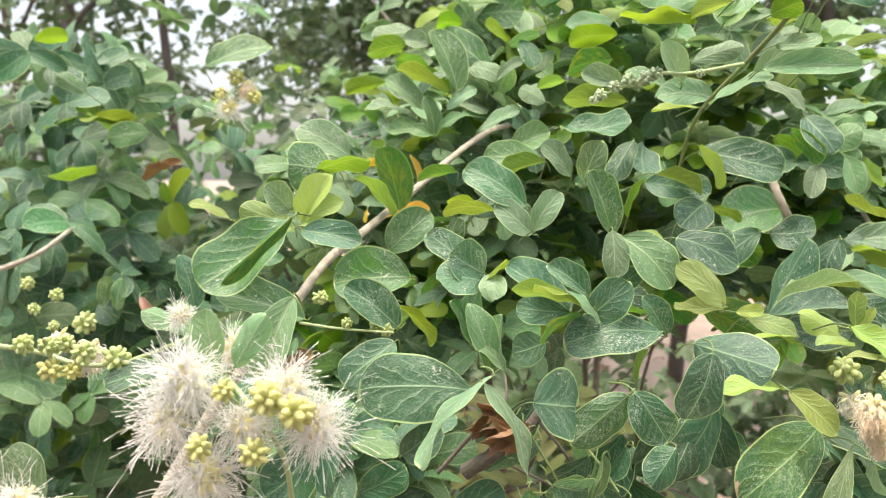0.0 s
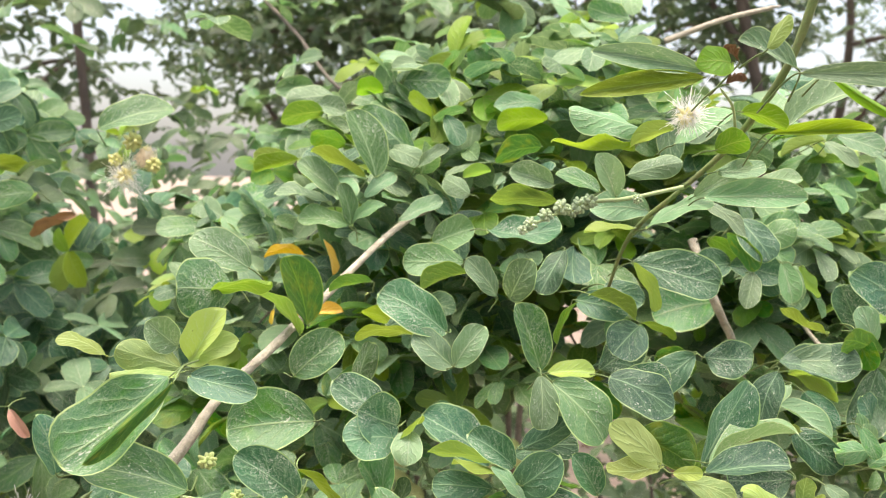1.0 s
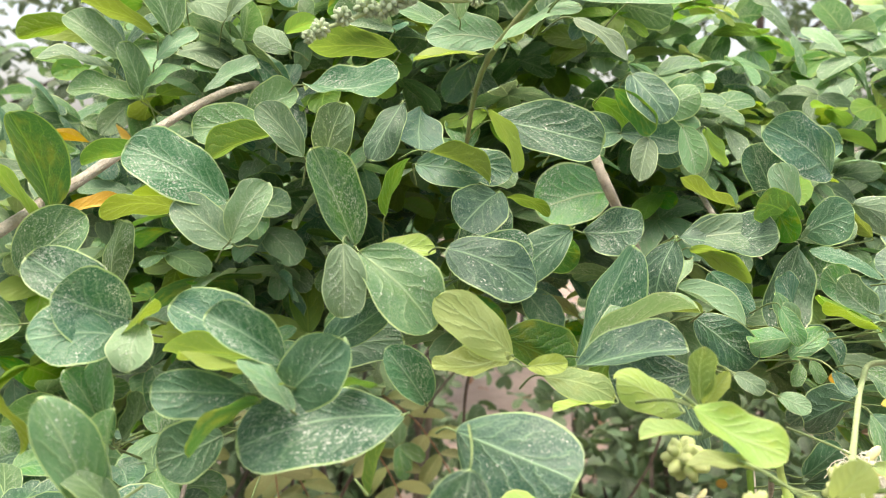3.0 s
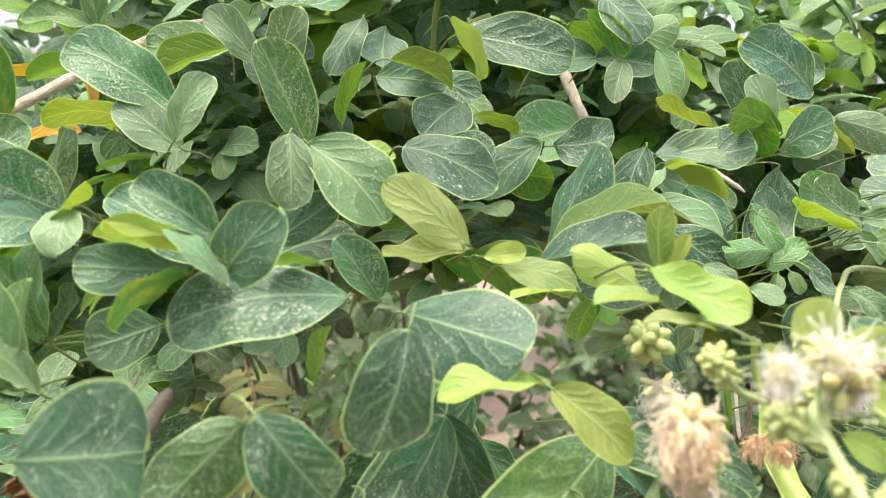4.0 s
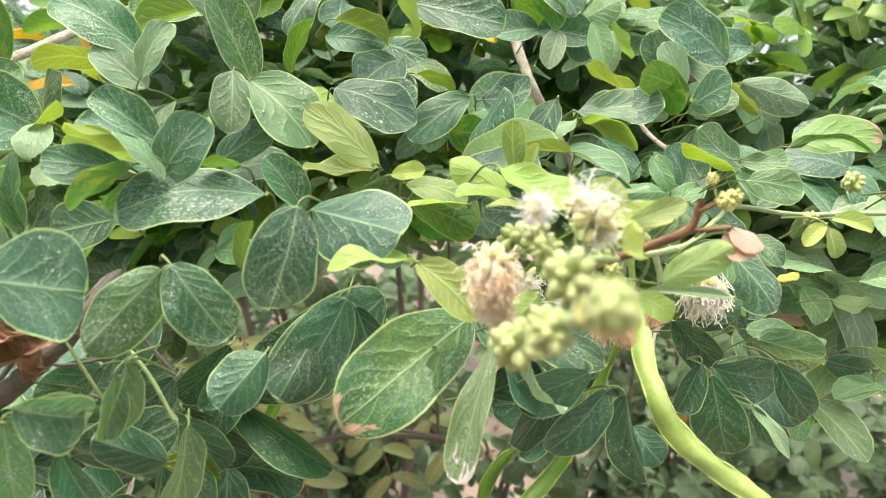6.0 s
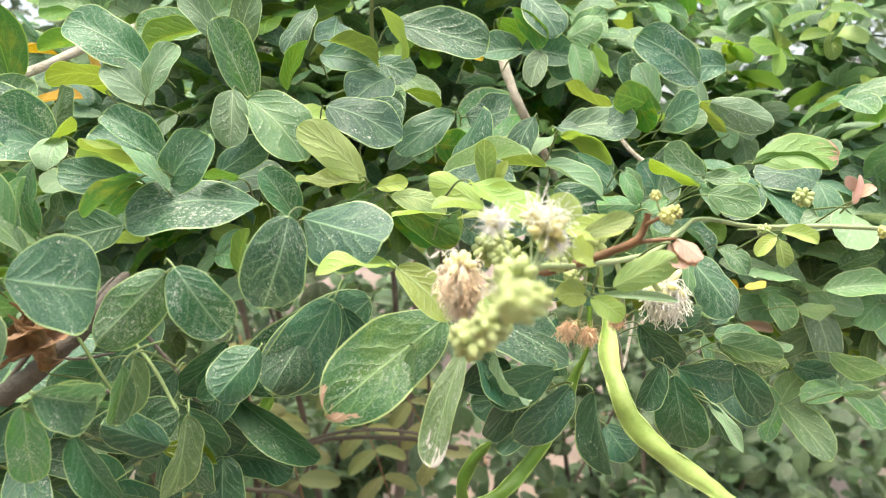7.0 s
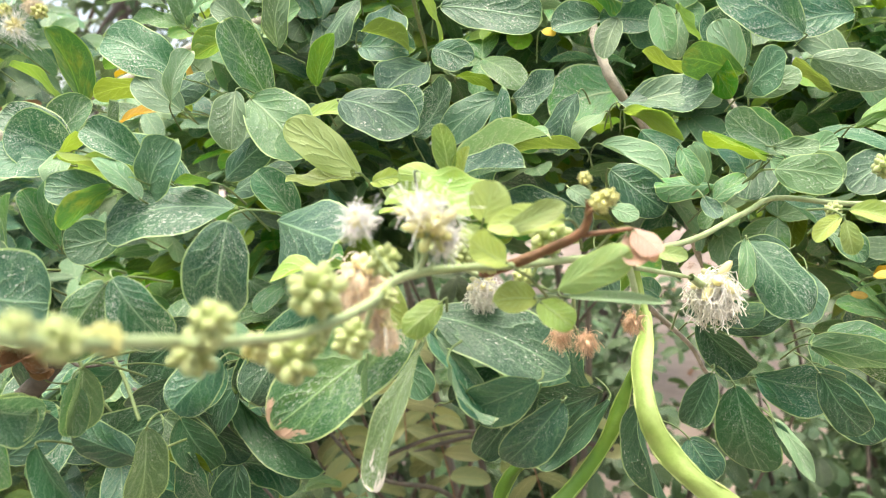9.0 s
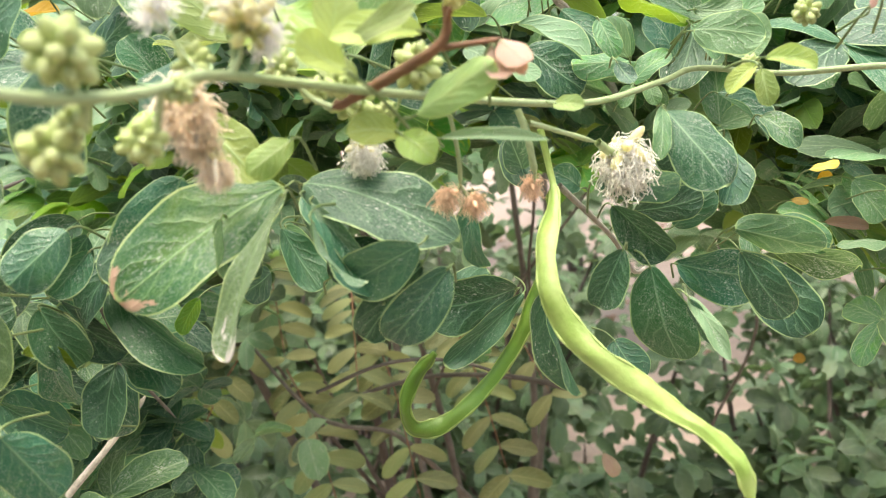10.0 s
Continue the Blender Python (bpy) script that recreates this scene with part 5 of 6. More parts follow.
leaf("mid", (0.0628, 0.2574, 1.2819), (0.0566, 0.2602, 1.2652), 0.0084, (0.73, -0.56, -0.40))
leaf("dark_shade", (0.0676, 0.2684, 1.2555), (0.0519, 0.2662, 1.2626), 0.0115, (0.33, -0.81, -0.12))
leaf("dark_shade", (0.0481, 0.2578, 1.2628), (0.0583, 0.2568, 1.2464), 0.0104, (-0.05, -1.00, -0.12))
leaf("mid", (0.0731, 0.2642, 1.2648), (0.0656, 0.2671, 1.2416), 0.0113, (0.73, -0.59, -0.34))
leaf("dark_shade", (0.0633, 0.3074, 1.2556), (0.0815, 0.3059, 1.2410), 0.0131, (-0.00, -0.99, -0.12))
leaf("dark_shade", (0.0695, 0.2918, 1.2484), (0.0693, 0.2971, 1.2306), 0.0126, (-0.24, -0.92, -0.30))
leaf("dark_shade", (0.0642, 0.2953, 1.2677), (0.0494, 0.3008, 1.2564), 0.0118, (-0.11, -0.93, -0.36))
leaf("dark_shade", (0.1940, 0.3215, 1.2502), (0.2017, 0.3190, 1.2210), 0.0155, (-0.88, -0.43, -0.17))
leaf("dark_shade", (0.2284, 0.3063, 1.2497), (0.2357, 0.3070, 1.2359), 0.0075, (-0.75, -0.53, -0.39))
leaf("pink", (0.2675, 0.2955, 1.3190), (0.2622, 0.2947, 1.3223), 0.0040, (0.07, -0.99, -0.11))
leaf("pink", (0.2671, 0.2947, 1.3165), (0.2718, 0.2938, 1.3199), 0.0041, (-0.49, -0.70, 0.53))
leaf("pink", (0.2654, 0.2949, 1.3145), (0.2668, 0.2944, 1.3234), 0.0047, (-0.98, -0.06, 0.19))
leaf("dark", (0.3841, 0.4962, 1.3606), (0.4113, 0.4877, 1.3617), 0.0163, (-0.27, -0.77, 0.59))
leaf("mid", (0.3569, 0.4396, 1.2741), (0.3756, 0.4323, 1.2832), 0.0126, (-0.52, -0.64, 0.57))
leaf("dark_shade", (0.3308, 0.4310, 1.2274), (0.3556, 0.4330, 1.2208), 0.0147, (-0.03, -0.98, -0.20))
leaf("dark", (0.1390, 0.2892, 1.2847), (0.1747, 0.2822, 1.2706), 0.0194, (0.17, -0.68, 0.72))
leaf("dark_shade", (0.1401, 0.2819, 1.2827), (0.1556, 0.2781, 1.2596), 0.0144, (0.82, -0.13, -0.12))
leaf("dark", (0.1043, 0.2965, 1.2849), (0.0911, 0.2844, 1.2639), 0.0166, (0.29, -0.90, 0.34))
leaf("dark_shade", (0.1217, 0.3230, 1.2707), (0.1320, 0.3203, 1.2529), 0.0106, (0.59, -0.68, -0.12))
leaf("dark_shade", (0.0896, 0.2727, 1.2791), (0.0796, 0.2644, 1.2686), 0.0128, (0.30, -0.87, 0.39))
leaf("dark_shade", (0.0675, 0.2917, 1.2578), (0.0747, 0.2960, 1.2414), 0.0129, (0.43, -0.90, -0.12))
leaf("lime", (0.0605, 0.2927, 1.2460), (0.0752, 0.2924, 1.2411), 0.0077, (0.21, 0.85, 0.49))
leaf("dark_shade", (0.0448, 0.3631, 1.2219), (0.0365, 0.3646, 1.1937), 0.0156, (0.66, -0.71, -0.24))
leaf("dark_shade", (0.0530, 0.3521, 1.2249), (0.0699, 0.3606, 1.2176), 0.0162, (0.39, -0.91, -0.14))
leaf("dark_shade", (0.0712, 0.3316, 1.2465), (0.0887, 0.3352, 1.2279), 0.0136, (-0.11, -0.96, -0.27))
leaf("dark_shade", (0.0421, 0.3059, 1.2282), (0.0591, 0.3093, 1.2176), 0.0114, (0.24, -0.96, -0.12))
leaf("dark_shade", (0.0837, 0.2489, 1.2414), (0.0897, 0.2563, 1.2246), 0.0137, (0.57, -0.82, -0.12))
leaf("dark_shade", (0.0782, 0.3000, 1.2704), (0.0700, 0.2931, 1.2602), 0.0086, (0.39, -0.88, -0.12))
leaf("mid", (0.2250, 0.3639, 1.3102), (0.2051, 0.3575, 1.3104), 0.0104, (0.27, -0.75, 0.61))
leaf("mid", (0.2241, 0.3691, 1.3123), (0.2191, 0.3673, 1.3245), 0.0070, (0.36, -0.93, 0.00))
leaf("mid", (0.2230, 0.3627, 1.3034), (0.2348, 0.3620, 1.3126), 0.0083, (-0.39, -0.79, 0.48))
leaf("mid", (0.2230, 0.3572, 1.3032), (0.2192, 0.3542, 1.2967), 0.0051, (-0.04, -0.88, 0.47))
leaf("mid", (0.2274, 0.3580, 1.3038), (0.2291, 0.3545, 1.2969), 0.0054, (0.07, -0.88, 0.47))
leaf("mid", (0.2617, 0.3843, 1.2546), (0.2657, 0.3788, 1.2380), 0.0095, (0.47, -0.80, 0.37))
leaf("young", (0.1490, 0.2495, 1.2958), (0.1416, 0.2452, 1.2900), 0.0066, (0.15, -0.87, 0.48))
leaf("yellow", (0.3023, 0.4669, 1.2520), (0.3085, 0.4628, 1.2513), 0.0035, (-0.47, -0.79, 0.40))
leaf("yellow", (0.3174, 0.4801, 1.2591), (0.3225, 0.4743, 1.2583), 0.0074, (-0.66, -0.59, 0.46))
leaf("yellow", (0.3776, 0.7049, 1.1038), (0.3847, 0.6995, 1.1043), 0.0078, (-0.55, -0.68, 0.49))
leaf("pink", (0.2279, 0.5896, 1.0837), (0.2354, 0.5857, 1.0702), 0.0100, (0.13, -0.90, 0.42))
leaf("mid", (0.3098, 0.4204, 1.2642), (0.3203, 0.4166, 1.2493), 0.0142, (0.07, -0.96, 0.28))
leaf("dark", (0.2611, 0.4193, 1.2997), (0.2782, 0.4159, 1.2808), 0.0137, (0.53, -0.62, 0.58))
leaf("dark_shade", (0.1037, 0.3627, 1.2511), (0.0974, 0.3513, 1.2461), 0.0132, (0.48, -0.55, -0.12))
leaf("pale", (0.3020, 0.4149, 1.2408), (0.3201, 0.4156, 1.2410), 0.0098, (0.01, -0.18, 0.98))
leaf("dark_shade", (0.0316, 0.3553, 1.2085), (0.0211, 0.3528, 1.2220), 0.0103, (0.71, -0.53, -0.12))
leaf("dark", (0.1891, 0.3550, 1.2801), (0.1856, 0.3470, 1.2909), 0.0105, (0.44, -0.78, -0.45))
leaf("dark", (0.2066, 0.3647, 1.2730), (0.1978, 0.3572, 1.2794), 0.0091, (0.60, -0.79, -0.11))
leaf("dark_shade", (0.1570, 0.3517, 1.2377), (0.1772, 0.3539, 1.2491), 0.0120, (-0.23, -0.80, -0.12))
leaf("brown", (0.0356, 0.2954, 1.2827), (0.0225, 0.2945, 1.2849), 0.0087, (0.11, -0.92, 0.37))
leaf("brown", (0.0381, 0.2922, 1.2809), (0.0243, 0.2922, 1.2749), 0.0083, (-0.17, -0.91, 0.37))
leaf("brown", (0.0284, 0.2966, 1.2835), (0.0193, 0.2936, 1.2764), 0.0087, (0.14, -0.97, 0.22))
leaf("pale", (0.2415, 0.3443, 1.3193), (0.2254, 0.3444, 1.3326), 0.0106, (0.16, -0.97, 0.19))
leaf("pale", (0.2419, 0.3454, 1.3199), (0.2572, 0.3435, 1.3223), 0.0083, (-0.20, -0.83, 0.52))
leaf("pale", (0.2437, 0.3434, 1.3153), (0.2561, 0.3339, 1.3122), 0.0127, (-0.57, -0.76, 0.30))
leaf("pale", (0.2375, 0.3428, 1.3184), (0.2433, 0.3380, 1.3081), 0.0067, (0.13, -0.87, 0.47))
leaf("lime", (0.2376, 0.3439, 1.3194), (0.2203, 0.3454, 1.3277), 0.0100, (0.45, 0.13, 0.88))
leaf("pale", (0.2219, 0.3579, 1.3115), (0.2156, 0.3562, 1.3234), 0.0078, (0.18, -0.98, -0.05))
leaf("pale", (0.2012, 0.3970, 1.3399), (0.2336, 0.3902, 1.3404), 0.0177, (-0.17, -0.83, 0.53))
leaf("pale", (0.2406, 0.3883, 1.3397), (0.2582, 0.3824, 1.3457), 0.0111, (-0.36, -0.90, 0.24))
leaf("pale", (0.2650, 0.3952, 1.3515), (0.2922, 0.3914, 1.3431), 0.0156, (-0.14, -0.97, 0.18))
leaf("lime", (0.2727, 0.3932, 1.3388), (0.2593, 0.3941, 1.3519), 0.0098, (0.71, 0.23, 0.66))
leaf("dark", (0.3006, 0.4545, 1.3740), (0.2693, 0.4505, 1.3682), 0.0177, (0.05, -0.93, 0.36))
leaf("mottled", (0.2301, 0.3901, 1.3553), (0.2358, 0.3849, 1.3390), 0.0111, (-0.65, -0.76, 0.07))
leaf("pale", (0.2400, 0.3942, 1.3463), (0.2319, 0.3910, 1.3668), 0.0130, (0.12, -0.99, -0.09))
leaf("lime", (0.2328, 0.4176, 1.3490), (0.2090, 0.4198, 1.3605), 0.0140, (0.45, 0.06, 0.89))
leaf("pale", (0.2288, 0.4485, 1.3789), (0.2267, 0.4425, 1.3590), 0.0139, (-0.56, -0.76, 0.33))
leaf("mottled", (0.1878, 0.4371, 1.3961), (0.2019, 0.4305, 1.3780), 0.0124, (0.71, 0.64, 0.30))
leaf("yellow", (0.1703, 0.4451, 1.3755), (0.1764, 0.4440, 1.3737), 0.0042, (-0.08, -0.94, 0.32))
leaf("mid", (0.2484, 0.3423, 1.2610), (0.2738, 0.3433, 1.2537), 0.0129, (-0.10, -0.91, -0.40))
leaf("pale", (0.3131, 0.4009, 1.2621), (0.3315, 0.4019, 1.2598), 0.0091, (-0.03, -0.84, -0.54))
leaf("pink", (0.3068, 0.4400, 1.2459), (0.3230, 0.4378, 1.2433), 0.0054, (-0.16, -0.92, 0.37))
leaf("yellow", (0.2890, 0.4040, 1.2706), (0.2991, 0.4039, 1.2732), 0.0055, (-0.28, -0.42, 0.86))
leaf("dark_shade", (0.2210, 0.3488, 1.2664), (0.2406, 0.3452, 1.2702), 0.0111, (-0.22, -0.77, -0.12))
leaf("dark_shade", (0.2365, 0.3728, 1.2576), (0.2494, 0.3716, 1.2689), 0.0113, (-0.33, -0.89, -0.12))
leaf("mid", (0.2663, 0.3848, 1.2542), (0.2893, 0.3824, 1.2474), 0.0134, (0.09, -0.82, 0.56))
leaf("brown", (0.0412, 0.2814, 1.2831), (0.0253, 0.2788, 1.2757), 0.0114, (-0.02, -0.95, 0.32))
leaf("brown", (0.0332, 0.2852, 1.2713), (0.0264, 0.2835, 1.2870), 0.0107, (0.59, -0.79, 0.17))
leaf("pale", (-0.0181, 0.5752, 1.4711), (-0.0482, 0.5704, 1.4671), 0.0200, (0.08, -0.88, 0.47))
leaf("lime", (-0.0230, 0.5546, 1.4592), (-0.0483, 0.5489, 1.4519), 0.0173, (-0.35, 0.70, 0.62))
leaf("pale", (-0.0278, 0.5656, 1.4635), (-0.0087, 0.5547, 1.4578), 0.0147, (-0.29, -0.81, 0.51))
leaf("lime", (0.0142, 0.5615, 1.4740), (-0.0026, 0.5552, 1.4724), 0.0163, (-0.32, 0.64, 0.70))
leaf("pale", (0.0137, 0.6023, 1.4775), (0.0171, 0.5954, 1.4961), 0.0152, (-0.29, -0.91, -0.29))
leaf("mottled", (-0.0062, 0.5103, 1.4379), (-0.0255, 0.5049, 1.4416), 0.0163, (-0.07, 0.69, 0.72))
leaf("dark", (0.0513, 0.5252, 1.4566), (0.0606, 0.5145, 1.4387), 0.0123, (-0.10, -0.88, 0.46))
leaf("pale", (0.0179, 0.4818, 1.4347), (0.0371, 0.4708, 1.4271), 0.0121, (-0.25, -0.82, 0.51))
leaf("pale", (0.0345, 0.4689, 1.4255), (0.0492, 0.4599, 1.4352), 0.0074, (-0.60, -0.77, 0.21))
leaf("lime", (-0.0318, 0.5038, 1.4284), (-0.0552, 0.4952, 1.4210), 0.0124, (-0.37, 0.69, 0.62))
leaf("pale", (0.0607, 0.4529, 1.4115), (0.0470, 0.4538, 1.4189), 0.0130, (0.40, -0.85, 0.34))
leaf("lime", (0.0578, 0.4671, 1.4199), (0.0717, 0.4614, 1.4241), 0.0092, (0.27, 0.61, 0.75))
leaf("dark", (0.0377, 0.5147, 1.4174), (0.0563, 0.5043, 1.3992), 0.0145, (-0.10, -0.89, 0.44))
leaf("mid", (0.0422, 0.4589, 1.3862), (0.0632, 0.4494, 1.3949), 0.0179, (-0.50, -0.80, 0.33))
leaf("pale", (0.1041, 0.4993, 1.4626), (0.0765, 0.4942, 1.4595), 0.0144, (0.11, -0.87, 0.47))
leaf("lime", (0.1055, 0.4883, 1.4536), (0.0768, 0.4831, 1.4491), 0.0168, (-0.24, 0.71, 0.66))
leaf("mottled", (0.1006, 0.4775, 1.4377), (0.0753, 0.4716, 1.4303), 0.0185, (-0.35, 0.70, 0.62))
leaf("pale", (0.1164, 0.3827, 1.4134), (0.1058, 0.3771, 1.4308), 0.0120, (0.30, -0.95, -0.12))
leaf("pale", (0.1207, 0.3829, 1.4226), (0.1411, 0.3732, 1.4282), 0.0108, (-0.48, -0.79, 0.38))
leaf("pale", (0.1397, 0.3550, 1.4145), (0.1583, 0.3461, 1.4275), 0.0099, (-0.54, -0.82, 0.21))
leaf("pale", (0.2600, 0.4708, 1.4472), (0.2802, 0.4600, 1.4396), 0.0157, (-0.25, -0.83, 0.51))
leaf("pale", (0.2435, 0.4521, 1.4427), (0.2561, 0.4416, 1.4297), 0.0083, (-0.16, -0.85, 0.51))
leaf("lime", (0.2384, 0.4426, 1.4435), (0.2129, 0.4365, 1.4339), 0.0058, (-0.39, 0.71, 0.58))
leaf("dark", (0.2457, 0.5259, 1.4850), (0.2703, 0.5147, 1.4804), 0.0155, (-0.28, -0.83, 0.48))
leaf("mid", (0.2272, 0.4844, 1.3897), (0.2428, 0.4753, 1.3973), 0.0174, (-0.58, -0.76, 0.29))
leaf("mid", (0.2310, 0.4839, 1.3883), (0.2374, 0.4745, 1.3740), 0.0183, (-0.12, -0.85, 0.52))
leaf("dark", (0.1963, 0.4491, 1.3793), (0.1746, 0.4438, 1.3755), 0.0169, (0.13, -0.84, 0.52))
leaf("pale", (0.2015, 0.4334, 1.3761), (0.1946, 0.4253, 1.3596), 0.0107, (-0.09, -0.86, 0.50))
leaf("dark", (0.2074, 0.4480, 1.3826), (0.2173, 0.4375, 1.3649), 0.0159, (-0.12, -0.87, 0.48))
leaf("mid", (0.2305, 0.4905, 1.3963), (0.2477, 0.4808, 1.4013), 0.0142, (-0.53, -0.74, 0.41))
leaf("lime", (0.2745, 0.5554, 1.4122), (0.2846, 0.5460, 1.4102), 0.0224, (0.57, 0.44, 0.69))
leaf("dark", (0.1969, 0.4417, 1.4025), (0.2084, 0.4302, 1.3827), 0.0184, (-0.10, -0.88, 0.46))
leaf("mid", (0.2092, 0.4997, 1.3513), (0.1717, 0.4959, 1.3428), 0.0328, (-0.02, -0.87, 0.49))
leaf("dark", (0.2557, 0.4130, 1.3344), (0.2437, 0.4036, 1.3011), 0.0193, (-0.16, -0.93, 0.34))
leaf("lime", (0.4055, 0.6348, 1.3834), (0.4227, 0.6259, 1.3822), 0.0166, (0.45, 0.58, 0.68))
leaf("lime", (0.4213, 0.5401, 1.3687), (0.3777, 0.5297, 1.3599), 0.0184, (-0.15, 0.74, 0.65))
leaf("pale", (0.4402, 0.5895, 1.3898), (0.4703, 0.5780, 1.3779), 0.0167, (-0.16, -0.85, 0.50))
leaf("mottled", (0.2688, 0.3643, 1.3263), (0.2948, 0.3528, 1.3239), 0.0063, (0.37, 0.65, 0.67))
leaf("mid", (0.4385, 0.6354, 1.4166), (0.4062, 0.6314, 1.4231), 0.0209, (0.18, -0.89, 0.42))
leaf("pale", (0.4957, 0.6376, 1.4123), (0.4571, 0.6313, 1.4018), 0.0206, (-0.02, -0.87, 0.49))
leaf("dark", (0.2273, 0.3277, 1.2959), (0.2404, 0.3175, 1.2754), 0.0175, (0.12, -0.86, 0.49))
leaf("dark_shade", (0.2513, 0.3554, 1.2816), (0.2458, 0.3450, 1.2671), 0.0121, (0.14, -0.82, -0.12))
leaf("mid", (0.2267, 0.3278, 1.2966), (0.2240, 0.3176, 1.2832), 0.0050, (0.14, -0.80, 0.59))
leaf("mid", (0.2682, 0.3880, 1.2909), (0.2775, 0.3798, 1.2799), 0.0109, (0.02, -0.77, 0.63))
leaf("dark", (0.2415, 0.3937, 1.3124), (0.2322, 0.3870, 1.3268), 0.0147, (0.58, -0.82, -0.02))
leaf("dark", (0.1854, 0.3616, 1.2914), (0.1899, 0.3519, 1.2754), 0.0114, (0.10, -0.83, 0.55))
leaf("dark_shade", (0.2593, 0.3664, 1.2473), (0.2745, 0.3561, 1.2246), 0.0183, (0.13, -0.87, -0.12))
leaf("pale", (0.2287, 0.3084, 1.2496), (0.2364, 0.2992, 1.2353), 0.0046, (0.08, -0.81, 0.58))
leaf("dark_shade", (0.2163, 0.3737, 1.2200), (0.2245, 0.3651, 1.2084), 0.0143, (0.04, -0.78, -0.12))
leaf("dark_shade", (0.1852, 0.3544, 1.2435), (0.1556, 0.3433, 1.2407), 0.0182, (0.27, -0.81, -0.12))
leaf("dark_shade", (0.1874, 0.3447, 1.2443), (0.1635, 0.3323, 1.2261), 0.0092, (0.11, -0.86, -0.12))
leaf("mid", (0.1137, 0.3517, 1.2674), (0.1271, 0.3418, 1.2493), 0.0084, (0.10, -0.85, 0.52))
leaf("dark_shade", (0.0494, 0.3458, 1.2737), (0.0314, 0.3327, 1.2571), 0.0177, (0.12, -0.85, -0.12))
leaf("dark_shade", (0.0510, 0.3525, 1.2543), (0.0365, 0.3424, 1.2509), 0.0129, (0.37, -0.73, -0.12))
leaf("mid", (0.0518, 0.3076, 1.2548), (0.0737, 0.2999, 1.2409), 0.0137, (0.04, -0.83, 0.55))
leaf("lime", (0.0493, 0.3107, 1.2444), (0.0670, 0.3039, 1.2391), 0.0065, (0.47, 0.66, 0.59))
leaf("dark_shade", (0.0760, 0.3105, 1.2574), (0.1042, 0.3028, 1.2374), 0.0115, (0.11, -0.86, -0.12))
leaf("dark_shade", (0.0739, 0.3125, 1.2372), (0.0960, 0.3063, 1.2334), 0.0129, (-0.14, -0.81, -0.12))
leaf("dark_shade", (0.0738, 0.3124, 1.2365), (0.0745, 0.3015, 1.2186), 0.0132, (0.11, -0.84, -0.12))
leaf("mid", (0.0506, 0.2876, 1.2222), (0.0734, 0.2814, 1.2141), 0.0170, (-0.04, -0.82, 0.57))
leaf("dark_shade", (0.0551, 0.3175, 1.2171), (0.0400, 0.3090, 1.2275), 0.0136, (0.59, -0.76, -0.12))
leaf("dark_shade", (0.1195, 0.3197, 1.2834), (0.0798, 0.3015, 1.2613), 0.0237, (0.11, -0.86, -0.12))
leaf("young", (0.1727, 0.2425, 1.2986), (0.1865, 0.2397, 1.3060), 0.0075, (-0.34, -0.89, 0.31))
leaf("young", (0.1747, 0.2422, 1.3121), (0.1602, 0.2376, 1.3115), 0.0065, (0.25, -0.84, 0.49))
leaf("young", (0.1685, 0.2491, 1.2957), (0.1600, 0.2449, 1.2962), 0.0066, (0.42, -0.77, 0.49))
leaf("young", (0.1690, 0.2471, 1.2955), (0.1753, 0.2428, 1.2909), 0.0064, (-0.10, -0.79, 0.60))
leaf("young", (0.1971, 0.2860, 1.2991), (0.2032, 0.2814, 1.2980), 0.0043, (-0.33, -0.72, 0.61))
leaf("young", (0.1546, 0.2480, 1.3115), (0.1627, 0.2429, 1.3039), 0.0054, (0.00, -0.85, 0.52))
leaf("pink", (0.1861, 0.2431, 1.3089), (0.1880, 0.2384, 1.3032), 0.0054, (0.01, -0.77, 0.63))
leaf("pink", (0.1872, 0.2422, 1.3096), (0.1915, 0.2377, 1.3054), 0.0051, (-0.11, -0.75, 0.66))
leaf("pink", (0.1867, 0.2440, 1.3081), (0.1910, 0.2395, 1.3037), 0.0040, (-0.09, -0.75, 0.65))
leaf("bleached", (0.1430, 0.2610, 1.2850), (0.1314, 0.2493, 1.2549), 0.0088, (-0.45, -0.74, 0.46))
leaf("long", (0.1423, 0.2817, 1.2811), (0.1575, 0.2790, 1.2576), 0.0052, (0.28, -0.91, 0.29))
leaf("mid", (-0.0464, 0.2987, 1.3551), (-0.0757, 0.2856, 1.3310), 0.0230, (0.00, -0.88, 0.48))
leaf("mottled", (-0.0420, 0.2857, 1.3564), (-0.0663, 0.2797, 1.3331), 0.0050, (-0.12, -0.92, 0.37))
leaf("pale", (-0.0455, 0.2076, 1.3211), (-0.0471, 0.2050, 1.3369), 0.0089, (0.06, -0.99, -0.15))
leaf("pale", (-0.0408, 0.2077, 1.3211), (-0.0320, 0.2071, 1.3352), 0.0079, (-0.14, -0.99, 0.05))
leaf("pale", (-0.0335, 0.2442, 1.3343), (-0.0412, 0.2348, 1.3102), 0.0125, (0.03, -0.94, 0.35))
leaf("brown", (-0.0350, 0.2820, 1.3089), (-0.0471, 0.2756, 1.2960), 0.0113, (-0.00, -0.90, 0.44))
leaf("brown", (-0.2245, 0.6855, 1.3836), (-0.2511, 0.6793, 1.3677), 0.0158, (-0.05, -0.90, 0.44))
leaf("pink", (-0.1560, 0.4256, 1.3066), (-0.1457, 0.4226, 1.2940), 0.0055, (0.12, -0.94, 0.32))
leaf("young", (0.1644, 0.2297, 1.3056), (0.1579, 0.2257, 1.3109), 0.0059, (0.63, -0.74, 0.23))
leaf("young", (0.1632, 0.2385, 1.3106), (0.1749, 0.2365, 1.3152), 0.0049, (-0.30, -0.87, 0.40))
